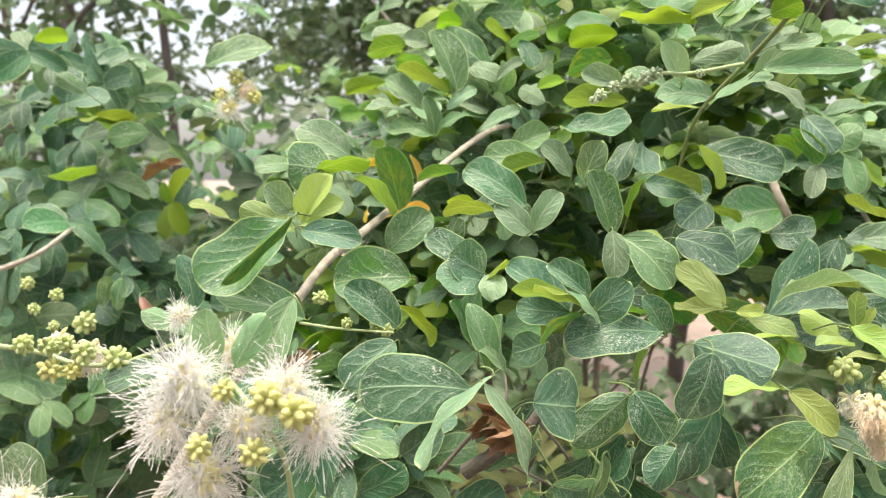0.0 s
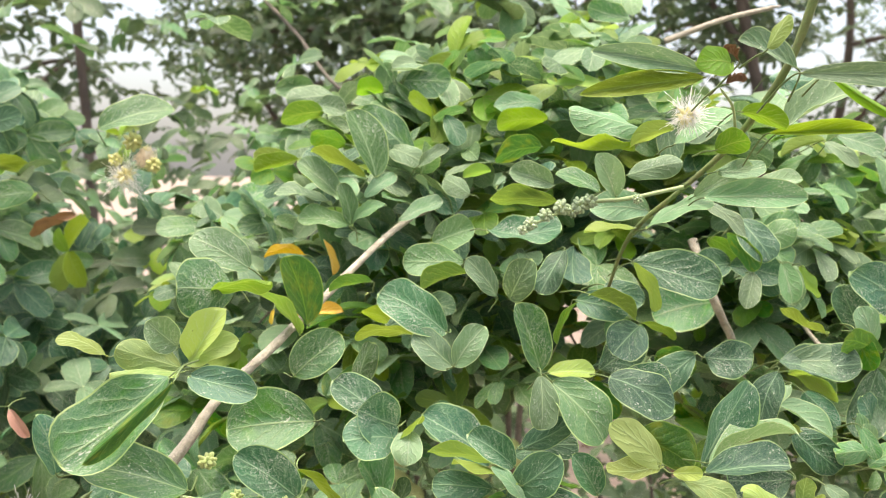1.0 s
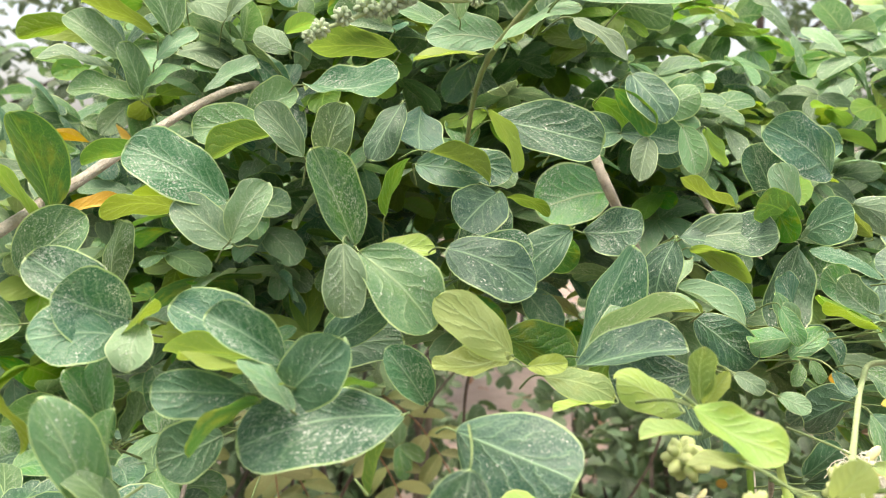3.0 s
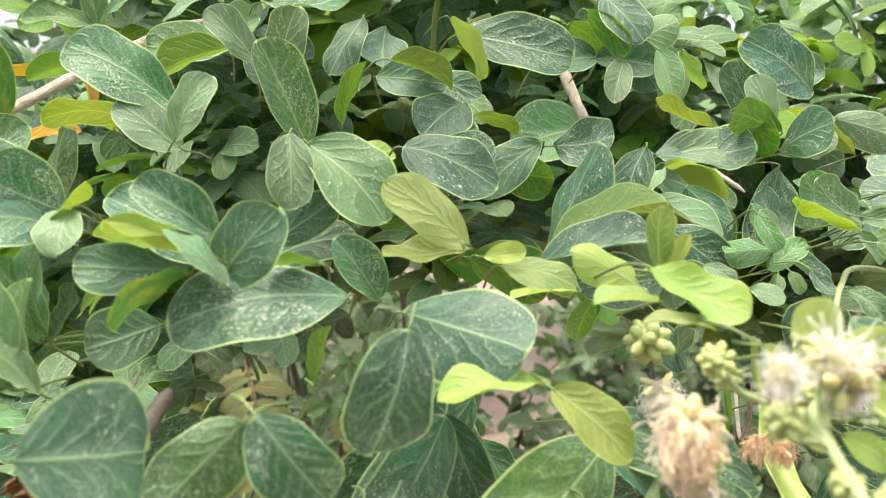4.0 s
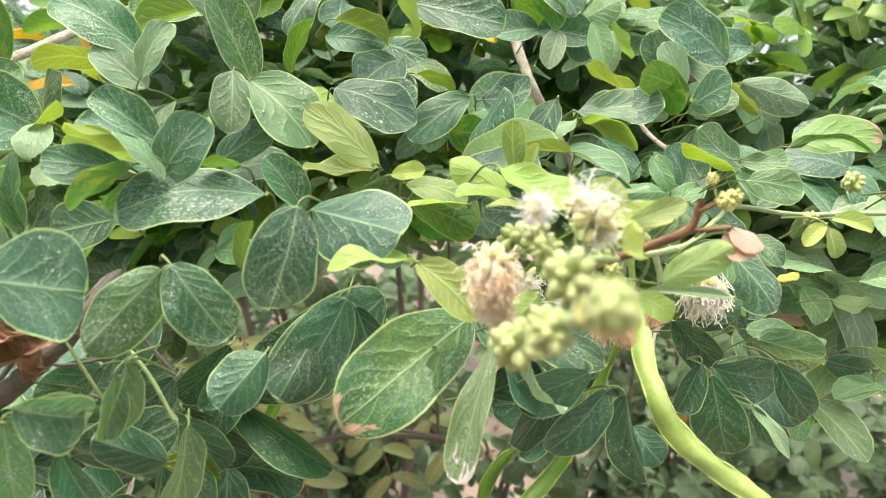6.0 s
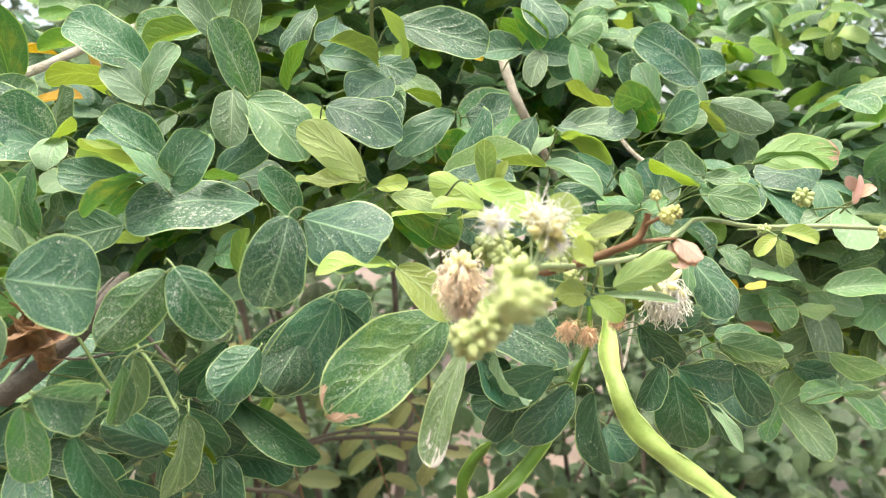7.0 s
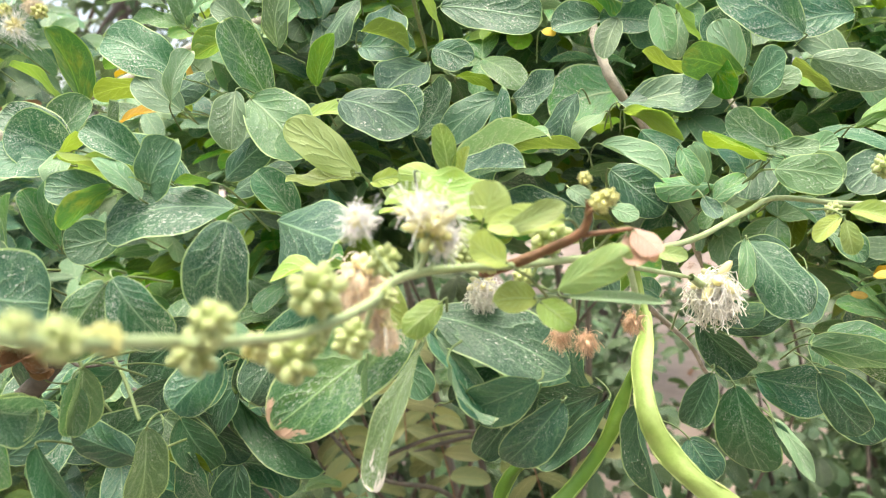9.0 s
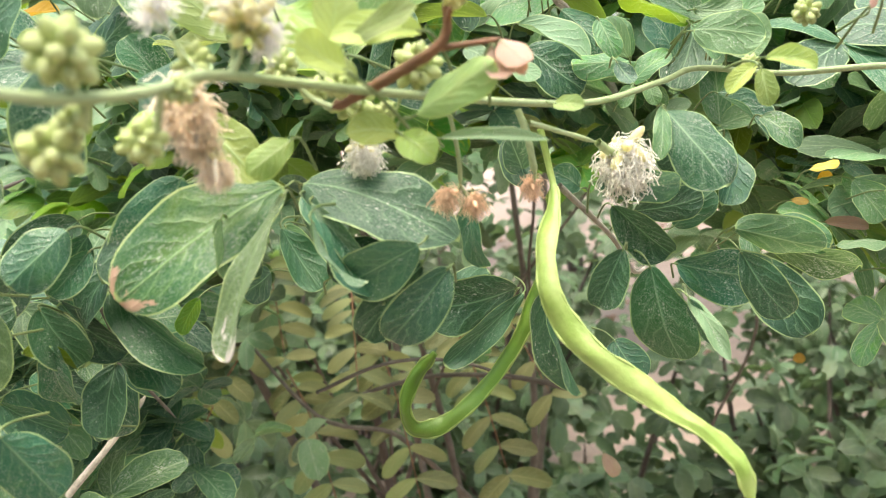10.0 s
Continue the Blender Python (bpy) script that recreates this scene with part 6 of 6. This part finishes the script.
leaf("young", (0.1588, 0.2444, 1.3121), (0.1616, 0.2420, 1.3202), 0.0085, (-0.16, -0.96, -0.23))
leaf("young", (0.1487, 0.2752, 1.3199), (0.1476, 0.2728, 1.3328), 0.0058, (-0.07, -0.98, -0.19))
leaf("young", (0.1505, 0.2769, 1.3191), (0.1539, 0.2734, 1.3272), 0.0036, (-0.50, -0.85, -0.17))
leaf("pale", (0.1768, 0.3137, 1.3144), (0.1825, 0.3085, 1.3102), 0.0051, (-0.26, -0.76, 0.59))
leaf("pale", (0.1881, 0.3116, 1.3083), (0.1945, 0.3065, 1.3056), 0.0056, (-0.34, -0.73, 0.59))
leaf("dark", (0.1782, 0.3381, 1.3072), (0.1511, 0.3364, 1.3072), 0.0178, (0.05, -0.83, 0.55))
leaf("dark", (0.2152, 0.3286, 1.3093), (0.2188, 0.3234, 1.3030), 0.0054, (-0.17, -0.80, 0.57))
leaf("dark_shade", (0.1919, 0.3679, 1.3170), (0.2088, 0.3591, 1.3028), 0.0155, (-0.33, -0.93, 0.18))
leaf("dark_shade", (0.2497, 0.3675, 1.2874), (0.2297, 0.3642, 1.2807), 0.0170, (0.13, -0.99, 0.10))

# inner limbs that carry the leafy twigs
for x0, x1, z0, z1, y0 in ((-0.22, -0.05, 1.02, 1.42, 0.66), (0.0, 0.06, 1.0, 1.50, 0.72), (0.22, 0.10, 1.06, 1.46, 0.62), (0.16, 0.30, 1.0, 1.44, 0.74), (0.34, 0.44, 0.98, 1.42, 0.68)):
    mid = [Vector((x0 + (x1 - x0) * s + 0.03 * math.sin(7 * s + x0 * 20), y0 + 0.2 - 0.16 * s, z0 + (z1 - z0) * s)) for s in (0, 0.25, 0.5, 0.75, 1)]
    stem("twig", 0.0016, 0.0009, mid)

for x1, y1, z1 in ((-0.5, 0.95, 1.3), (-0.18, 0.8, 1.32), (0.02, 0.95, 1.25), (0.16, 1.05, 1.35), (0.2, 1.2, 1.5), (-0.1, 1.15, 1.45)):
    foot = Vector((0.12 + 0.1 * x1, 1.12 + 0.05 * math.sin(9 * x1), -0.02))
    top = Vector((x1, y1, z1))
    stem("twig", 0.008, 0.003, [foot, foot.lerp(top, 0.3) + Vector((-0.05 * x1, 0.05, 0.08)), foot.lerp(top, 0.65) + Vector((0.03, 0.02, 0.04)), top])

# every leaf hangs on a thin stalk that runs back into the shrub
for b, ahead in LEAVES:
    back = Vector((draw.uniform(-0.3, 0.3), 1.0, draw.uniform(-0.5, 0.1))).normalized()
    long = draw.uniform(0.014, 0.024)
    line = smooth_line([b + ahead * 0.001, b - ahead * 0.001 + back * 0.0008, b - ahead * 0.002 + back * long * 0.4, b - ahead * 0.0025 + back * long + Vector((0, 0.002, -0.002))], 3)
    v, f = tube(line, taper(len(line), 0.00022, 0.00036, False), 5)
    part("petiole", mesh_from("petiole", v, f, MATTER["petiole"]), shrub)


# ---- massed foliage ----
def foliage(name, seed, count, place, size, material, parent=None, label="", face=(0, -0.35, 0.8), spread=0.8, shapes=COARSE, slender=0.56):
    """Many small leaves in fours; place(rnd) gives the centre of each four, or None."""
    rnd = random.Random(seed)
    verts, faces, uvs, n = [], [], [], 0
    while count > 0:
        at = place(rnd)
        count -= 1
        if at is None:
            continue
        c = Vector(at)
        normal = Vector((face[0] + rnd.uniform(-spread, spread), face[1] + rnd.uniform(-spread, spread), face[2] + rnd.uniform(-spread, spread) * 0.8)).normalized()
        turn = rnd.uniform(0, 6.28)
        for k in range(4):
            a = turn + (0, 1.0, 3.14, 4.14)[k] + rnd.uniform(-0.25, 0.25)
            side = normal.orthogonal().normalized()
            ahead = side * math.cos(a) + normal.cross(side) * math.sin(a) + Vector((0, 0, -0.25))
            tilt = normal + Vector((rnd.uniform(-0.4, 0.4), rnd.uniform(-0.4, 0.4), 0))
            ln = size * rnd.uniform(0.65, 1.2)
            m = np.array(frame_of(ahead, tilt)) @ np.diag((ln, ln * slender * rnd.uniform(0.85, 1.2), ln))
            v, f, uv = shapes[rnd.randrange(len(shapes))]
            verts.append(v @ m.T + np.array(c))
            faces.append(f + n)
            uvs.append(uv)
            n += len(v)
    me = mesh_from(name, np.concatenate(verts), np.concatenate(faces), material, np.concatenate(uvs))
    ob = part(name, me, parent, label)
    return tagged(ob, kind="stuff")


FINER = [blade_shape(7, 2, w, f, a, 0.01, 40 + n) for n, (w, f, a) in enumerate(((1.2, 0.08, 0.06), (1.0, 0.12, 0.08), (1.1, 0.03, 0.1)))]


def inner(rnd):
    x, y, z = rnd.uniform(-0.14, 0.56), rnd.uniform(0.50, 0.68), rnd.uniform(1.2, 1.54)
    if z < 1.215 + 0.05 * math.sin(9 * x) + 0.1 * max(0.0, y - 0.45) or ((x - 0.2) / 0.42) ** 2 + ((y - 0.76) / 0.31) ** 2 > 1:
        return None
    if z > 1.43 + 0.35 * (y - 0.44) + 0.04 * math.sin(13 * x) - 0.5 * max(0.0, -x):
        return None
    if x < -0.02 and y < 0.56:
        return None
    return x, y, z


def middle(rnd):
    x, y, z = rnd.uniform(-1.0, 1.2), rnd.uniform(0.58, 1.5), rnd.uniform(0.9, 1.85)
    bulge = 1 + 0.10 * math.sin(9 * x) + 0.08 * math.sin(15 * x + 2)
    if abs((x - 0.1) / 1.08) ** 2.4 + abs((y - 1.05) / (0.47 * bulge)) ** 2.4 > 1:
        return None
    top = 1.44 + 0.26 * (y - 0.6) + 0.07 * math.sin(6 * x + 1) + (0.06 if x > 0.05 else -0.06) + 0.05 * math.sin(17 * x) - 0.14 * (x > 0.34) - 0.14 * (x > 0.46)
    low = 1.17 + 0.06 * math.sin(8 * x) + 0.05 * (x > 0.2) - 0.12 * (x < -0.05) - (0.14 if x < 0.25 and rnd.random() < 0.3 else 0)
    if z > top and not (x < -0.05 and z < top + 0.22 and rnd.random() < 0.2 and math.sin(23 * x + 3) + math.sin(31 * z) > -0.3):
        return None
    if x < -0.12 and rnd.random() < 0.1:
        return None
    return None if z < low else (x, y, z)


for n, (kind, count) in enumerate((("dark", 260), ("mid", 520), ("pale", 640), ("mottled", 180), ("lime", 230), ("young", 50))):
    foliage("foliage", 11 + n, count, inner, 0.028, BLADES[kind], shrub, "dusty green leaves inside the shrub", (0, -0.2, 0.9), 0.75, shapes=FINER)


def sunny(rnd):
    at = middle(rnd)
    return None if at is None or at[0] < -0.1 else at


def skirt(rnd):
    x, y, z = rnd.uniform(-0.14, 0.0), rnd.uniform(0.40, 0.55), rnd.uniform(1.08, 1.24)
    return None if x < -0.14 + 0.5 * (1.24 - z) or y < 0.40 - 0.5 * x - 0.02 else (x, y, z)


for n, (kind, count) in enumerate((("dark", 110), ("mid", 50))):
    foliage("foliage", 81 + n, count, skirt, 0.03, BLADES[kind], shrub, "dusty green leaves low in the shrub", shapes=FINER)


def flank(rnd):
    x, y, z = rnd.uniform(0.3, 0.72), rnd.uniform(0.42, 0.8), rnd.uniform(1.15, 1.36)
    return None if z < 1.19 + 0.2 * (y - 0.42) + 0.03 * math.sin(20 * x) or x < 0.3 + 0.25 * (y - 0.42) or ((x - 0.42) / 0.3) ** 2 + ((y - 0.74) / 0.33) ** 2 > 1 else (x, y, z)


def sprays(rnd):
    x, y, z = rnd.uniform(0.31, 0.54), rnd.uniform(0.64, 0.86), rnd.uniform(1.19, 1.31)
    return None if math.sin(40 * x) + math.sin(47 * z + 20 * y) < -0.6 else (x, y, z)


for n, (kind, count) in enumerate((("mid", 70), ("pale", 60), ("lime", 25))):
    foliage("foliage", 91 + n, count, sprays, 0.027, BLADES[kind], shrub, "small pale leaves on outer sprays of the shrub", (0, -0.5, 0.75), 0.6, shapes=FINER)
for n, (kind, count) in enumerate((("mid", 190), ("dark", 110), ("pale", 120))):
    foliage("foliage", 61 + n, count, flank, 0.032, BLADES[kind], shrub, "mid-green leaves on the flank of the shrub", shapes=FINER)


def fringe(rnd):
    x, y, z = rnd.uniform(-0.62, -0.12), rnd.uniform(0.62, 1.05), rnd.uniform(1.02, 1.52)
    clump = math.sin(19 * x + 2) + math.sin(23 * z + 7 * x) + math.sin(17 * y)
    return None if clump < -0.7 or z > 1.44 + 0.05 * math.sin(12 * x) + 0.03 * math.sin(31 * x) or x > -0.17 + 0.3 * (y - 0.62) else (x, y, z)


# a share in the shade-coloured copy darkens this flank further
for n, (kind, count) in enumerate((("dark", 330), ("mid", 260), ("dark_shade", 240), ("lime", 60), ("pale", 60))):
    foliage("foliage", 51 + n, count, fringe, 0.037, BLADES[kind], shrub, "shaded leaves on the ragged flank of the shrub", (0, -0.6, 0.55), 0.7, shapes=FINER)
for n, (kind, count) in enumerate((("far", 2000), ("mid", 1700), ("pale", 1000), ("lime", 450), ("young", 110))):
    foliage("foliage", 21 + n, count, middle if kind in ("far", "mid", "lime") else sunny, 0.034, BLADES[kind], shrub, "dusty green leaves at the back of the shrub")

# ---- ground ----
v = [(x, y, 0.03 * noise.noise(Vector((x * 0.7, y * 0.7, 0))) if abs(x) < 30 and abs(y) < 30 else 0) for y in [-400, -60] + list(range(-20, 41)) + [80, 400] for x in [-400, -60] + list(range(-30, 31)) + [60, 400]]
w = 65
f = [(r * w + c, r * w + c + 1, (r + 1) * w + c + 1, (r + 1) * w + c) for r in range(64) for c in range(w - 1)]
tagged(new("ground", mesh_from("ground", v, f, MATTER["sand"])), "bare pinkish sandy ground strewn with dry litter", "ground", "", "structure")


# ---- the olive-leaved plant below and the low bushes behind ----
sapling = tagged(new("sapling"), "young plant with olive-brown feathery paired leaflets below the shrub", "plant")
soft = random.Random(31)


def frond(base, tip, pairs, length):
    """A feathery leaf: a rachis with paired leaflets."""
    b, t = Vector(base), Vector(tip)
    mid = (b + t) / 2 + Vector((0, 0, 0.02))
    line = smooth_line([b, mid, t], 8)
    v, f = tube(line, taper(len(line), 0.0012, 0.0006), 5)
    frond_part = part("rachis", mesh_from("rachis", v, f, MATTER["red_bark"]), sapling)
    for n in range(pairs):
        at = line[int((0.15 + 0.85 * n / (pairs - 1)) * (len(line) - 1))]
        ahead = (t - b).normalized()
        for s in (-1, 1):
            normal = Vector((soft.uniform(-0.3, 0.3), -0.55 + soft.uniform(-0.3, 0.3), 0.75))
            side = normal.cross(ahead).normalized()
            way = side * s + ahead * 0.45 + Vector((0, 0, -0.15))
            ln = length * soft.uniform(0.85, 1.1)
            key = ("olive", n % 3)
            if key not in MESHES:
                MESHES[key] = mesh_from("leaflet", *FINER[n % 3][:2], BLADES["olive"], FINER[n % 3][2])
            ob = part("leaflet", MESHES[key], frond_part)
            ob.matrix_world = Matrix.Translation(at) @ frame_of(way, normal).to_4x4() @ Matrix.Diagonal((ln, ln * 0.46, ln, 1))


for base, tip, pairs in (((-0.06, 0.86, 1.06), (0.02, 0.72, 0.98), 6), ((0.03, 0.88, 1.08), (0.09, 0.72, 0.98), 6), ((0.1, 0.9, 1.10), (0.16, 0.76, 0.99), 6), ((-0.08, 0.9, 1.10), (-0.12, 0.74, 1.01), 5),
                         ((0.0, 0.92, 1.14), (0.03, 0.78, 1.06), 6), ((0.12, 0.95, 1.12), (0.2, 0.82, 1.04), 5), ((-0.1, 0.95, 1.16), (-0.04, 0.8, 1.09), 5)):
    frond(base, tip, pairs + 2, 0.036)
v, f = tube(smooth_line([(0.02, 1.0, 0.0), (0.03, 0.98, 0.5), (0.02, 0.93, 0.9), (0.0, 0.9, 1.14)], 6), taper(19, 0.008, 0.003), 8, 1.0, 0.2)
part("stem", mesh_from("stem", v, f, MATTER["trunk"]), sapling)
for x in (-0.1, -0.05, 0.04, 0.11):
    v, f = tube(smooth_line([(0.02, 0.96, 0.85), (x * 0.6, 0.94, 0.98), (x, 0.9, 1.08)], 5), taper(11, 0.003, 0.0015), 6)
    part("stem", mesh_from("stem", v, f, MATTER["trunk"]), sapling)


def bush(at, wide, high, count, seed, size=0.045):
    """A low bush: several stems and a ragged crown. Also used for unseen light blockers."""
    rnd = random.Random(seed)
    thing = tagged(new("bush"), "low green bush on the sandy ground near the shrub, unseen where added for shade", "bush", "bushes around the shrub")
    thing.location = at
    tips = []
    for n in range(7):
        a = rnd.uniform(0, 6.28)
        tip = Vector((math.cos(a) * wide * rnd.uniform(0.3, 0.9), math.sin(a) * wide * rnd.uniform(0.3, 0.9), high * rnd.uniform(0.6, 0.95)))
        line = smooth_line([(0.05 * math.cos(a), 0.05 * math.sin(a), 0), tip * 0.45 + Vector((0, 0, 0.1)), tip], 6)
        tips += line[4:]
        v, f = tube(line, taper(len(line), 0.009, 0.003), 6, 1.0, 0.2)
        part("stem", mesh_from("stem", v, f, MATTER["trunk"]), thing)

    def spot(rnd):
        q = tips[rnd.randrange(len(tips))]
        return q + Vector((rnd.gauss(0, 0.13), rnd.gauss(0, 0.13), rnd.gauss(0, 0.10))) * wide * 1.2

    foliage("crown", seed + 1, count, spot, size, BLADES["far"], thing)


for n, (x, y, wide, high, count) in enumerate(((-0.9, 2.2, 0.7, 1.15, 600), (0.1, 2.6, 0.7, 1.05, 600), (1.1, 2.3, 0.7, 1.15, 650), (1.9, 2.9, 0.8, 1.4, 1000), (-1.9, 3.2, 0.8, 1.5, 1000), (0.75, 1.65, 0.45, 1.0, 420), (-0.35, 1.7, 0.45, 0.95, 400), (0.25, 1.5, 0.4, 0.95, 450), (0.55, 1.35, 0.35, 1.0, 280), (-1.5, 2.5, 1.0, 1.65, 1300), (-2.8, 3.6, 1.2, 1.9, 1400), (-0.55, 3.0, 0.8, 1.5, 900), (-4.5, 4.5, 1.4, 2.1, 1300), (0.0, 2.0, 0.5, 1.1, 500), (1.2, 1.5, 0.45, 1.05, 450), (-0.9, 1.5, 0.4, 0.95, 500), (-1.35, 2.0, 0.6, 1.3, 700), (-0.5, 1.95, 0.45, 1.2, 500))):
    bush((x, y, 0), wide, high, count, 100 + n * 3)


def tree(at, height, spread, count, seed, thick=0.055, bare=0.35):
    """A tree: leaning trunk, forking limbs and a loose crown. Also used for unseen light blockers."""
    rnd = random.Random(seed)
    thing = tagged(new("tree"), "slender dark-trunked tree with a loose green crown against the pale sky, unseen where added for shade", "tree", "trees in the distance")
    thing.location = at
    top = Vector((rnd.uniform(-0.4, 0.4), rnd.uniform(-0.3, 0.3), height * 0.8))
    trunk = smooth_line([(0, 0, -0.05), top * 0.3 + Vector((rnd.uniform(-0.1, 0.1), 0, 0)), top * 0.65 + Vector((rnd.uniform(-0.2, 0.2), 0, 0)), top], 7)
    v, f = tube(trunk, taper(len(trunk), thick, thick * 0.3), 9, 1.0, 0.15)
    part("trunk", mesh_from("trunk", v, f, MATTER["trunk"]), thing)
    twigs = []
    for n in range(11):
        k = int(len(trunk) * rnd.uniform(bare, 0.95))
        a = rnd.uniform(0, 6.28)
        b = trunk[min(k, len(trunk) - 1)]
        tip = b + Vector((math.cos(a), math.sin(a), 0)) * spread * rnd.uniform(0.5, 1.0) + Vector((0, 0, rnd.uniform(0.0, 0.28) * height))
        line = smooth_line([b, (b + tip) / 2 + Vector((0, 0, rnd.uniform(-0.1, 0.2))), tip], 7)
        v, f = tube(line, taper(len(line), thick * 0.4, thick * 0.08), 6, 1.0, 0.2)
        part("limb", mesh_from("limb", v, f, MATTER["trunk"]), thing)
        twigs += line[4:]

    def spot(rnd):
        q = twigs[rnd.randrange(len(twigs))]
        return q + Vector((rnd.gauss(0, 1), rnd.gauss(0, 1), rnd.gauss(0, 0.8))) * spread * 0.16

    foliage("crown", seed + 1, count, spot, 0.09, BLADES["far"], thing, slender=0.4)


for n, (x, y, height, spread, count) in enumerate(((-1.55, 2.9, 4.4, 1.3, 260), (0.45, 4.6, 3.8, 1.25, 2600), (1.9, 4.0, 3.4, 1.1, 700), (-2.1, 4.6, 4.2, 1.5, 420), (-3.6, 6.5, 5.5, 1.9, 500), (-0.6, 7.0, 5.0, 2.0, 1800), (1.4, 5.4, 4.6, 1.7, 800), (3.4, 6.2, 4.8, 1.8, 700), (-6.5, 10, 6, 2.4, 600), (0.8, 10.5, 6, 2.6, 1500), (6.5, 10, 6, 2.5, 1400), (2.6, 13, 6.5, 2.8, 1400))):
    tree((x, y, 0), height, spread, count, 200 + 3 * n)

# unseen trees and bushes added behind the camera close the place, blocking low light
for n, (x, y, height, spread, count) in enumerate(((0.2, -2.4, 4.6, 1.6, 900), (-3.5, -6.4, 4.2, 1.7, 1000), (1.6, -7.2, 4.8, 1.9, 1000), (5.4, -4.2, 4.4, 1.7, 900), (-6.0, -1.8, 4.6, 1.8, 1000), (6.2, 1.4, 4.6, 1.8, 1000))):
    tree((x, y, 0), height, spread, count, 300 + 3 * n, 0.09, 0.2)
# the last three bushes stand in for a camera holder who blocks frontal light
for n, (x, y, wide, high, count) in enumerate(((-1.5, -2.0, 0.9, 1.8, 1200), (0.1, -2.6, 0.9, 1.8, 1200), (1.8, -2.0, 0.9, 1.8, 1200), (-2.4, -0.4, 0.9, 1.8, 1200), (2.7, 0.2, 0.9, 1.8, 1200), (-0.75, -1.05, 0.55, 2.0, 1300), (0.2, -0.95, 0.5, 2.0, 1300), (1.1, -1.0, 0.55, 2.0, 1300))):
    bush((x, y, 0), wide, high, count, 340 + 3 * n, 0.06)

# taller crowns added above the view, unseen, to shade the low bushes
for n, (x, y, height, spread, count) in enumerate(((-1.25, 3.5, 5.2, 1.5, 1500), (2.8, 3.9, 5.0, 1.5, 500))):
    tree((x, y, 0), height, spread, count, 400 + 3 * n, 0.028, 0.68)

# dry leaf litter on the sand


def litter_spot(rnd):
    return rnd.uniform(-5, 5), rnd.uniform(0.8, 9), 0.035


foliage("leaf_litter", 71, 700, litter_spot, 0.05, BLADES["brown"], None, "dry brown leaves scattered on the sand", (0, 0, 1), 0.5)
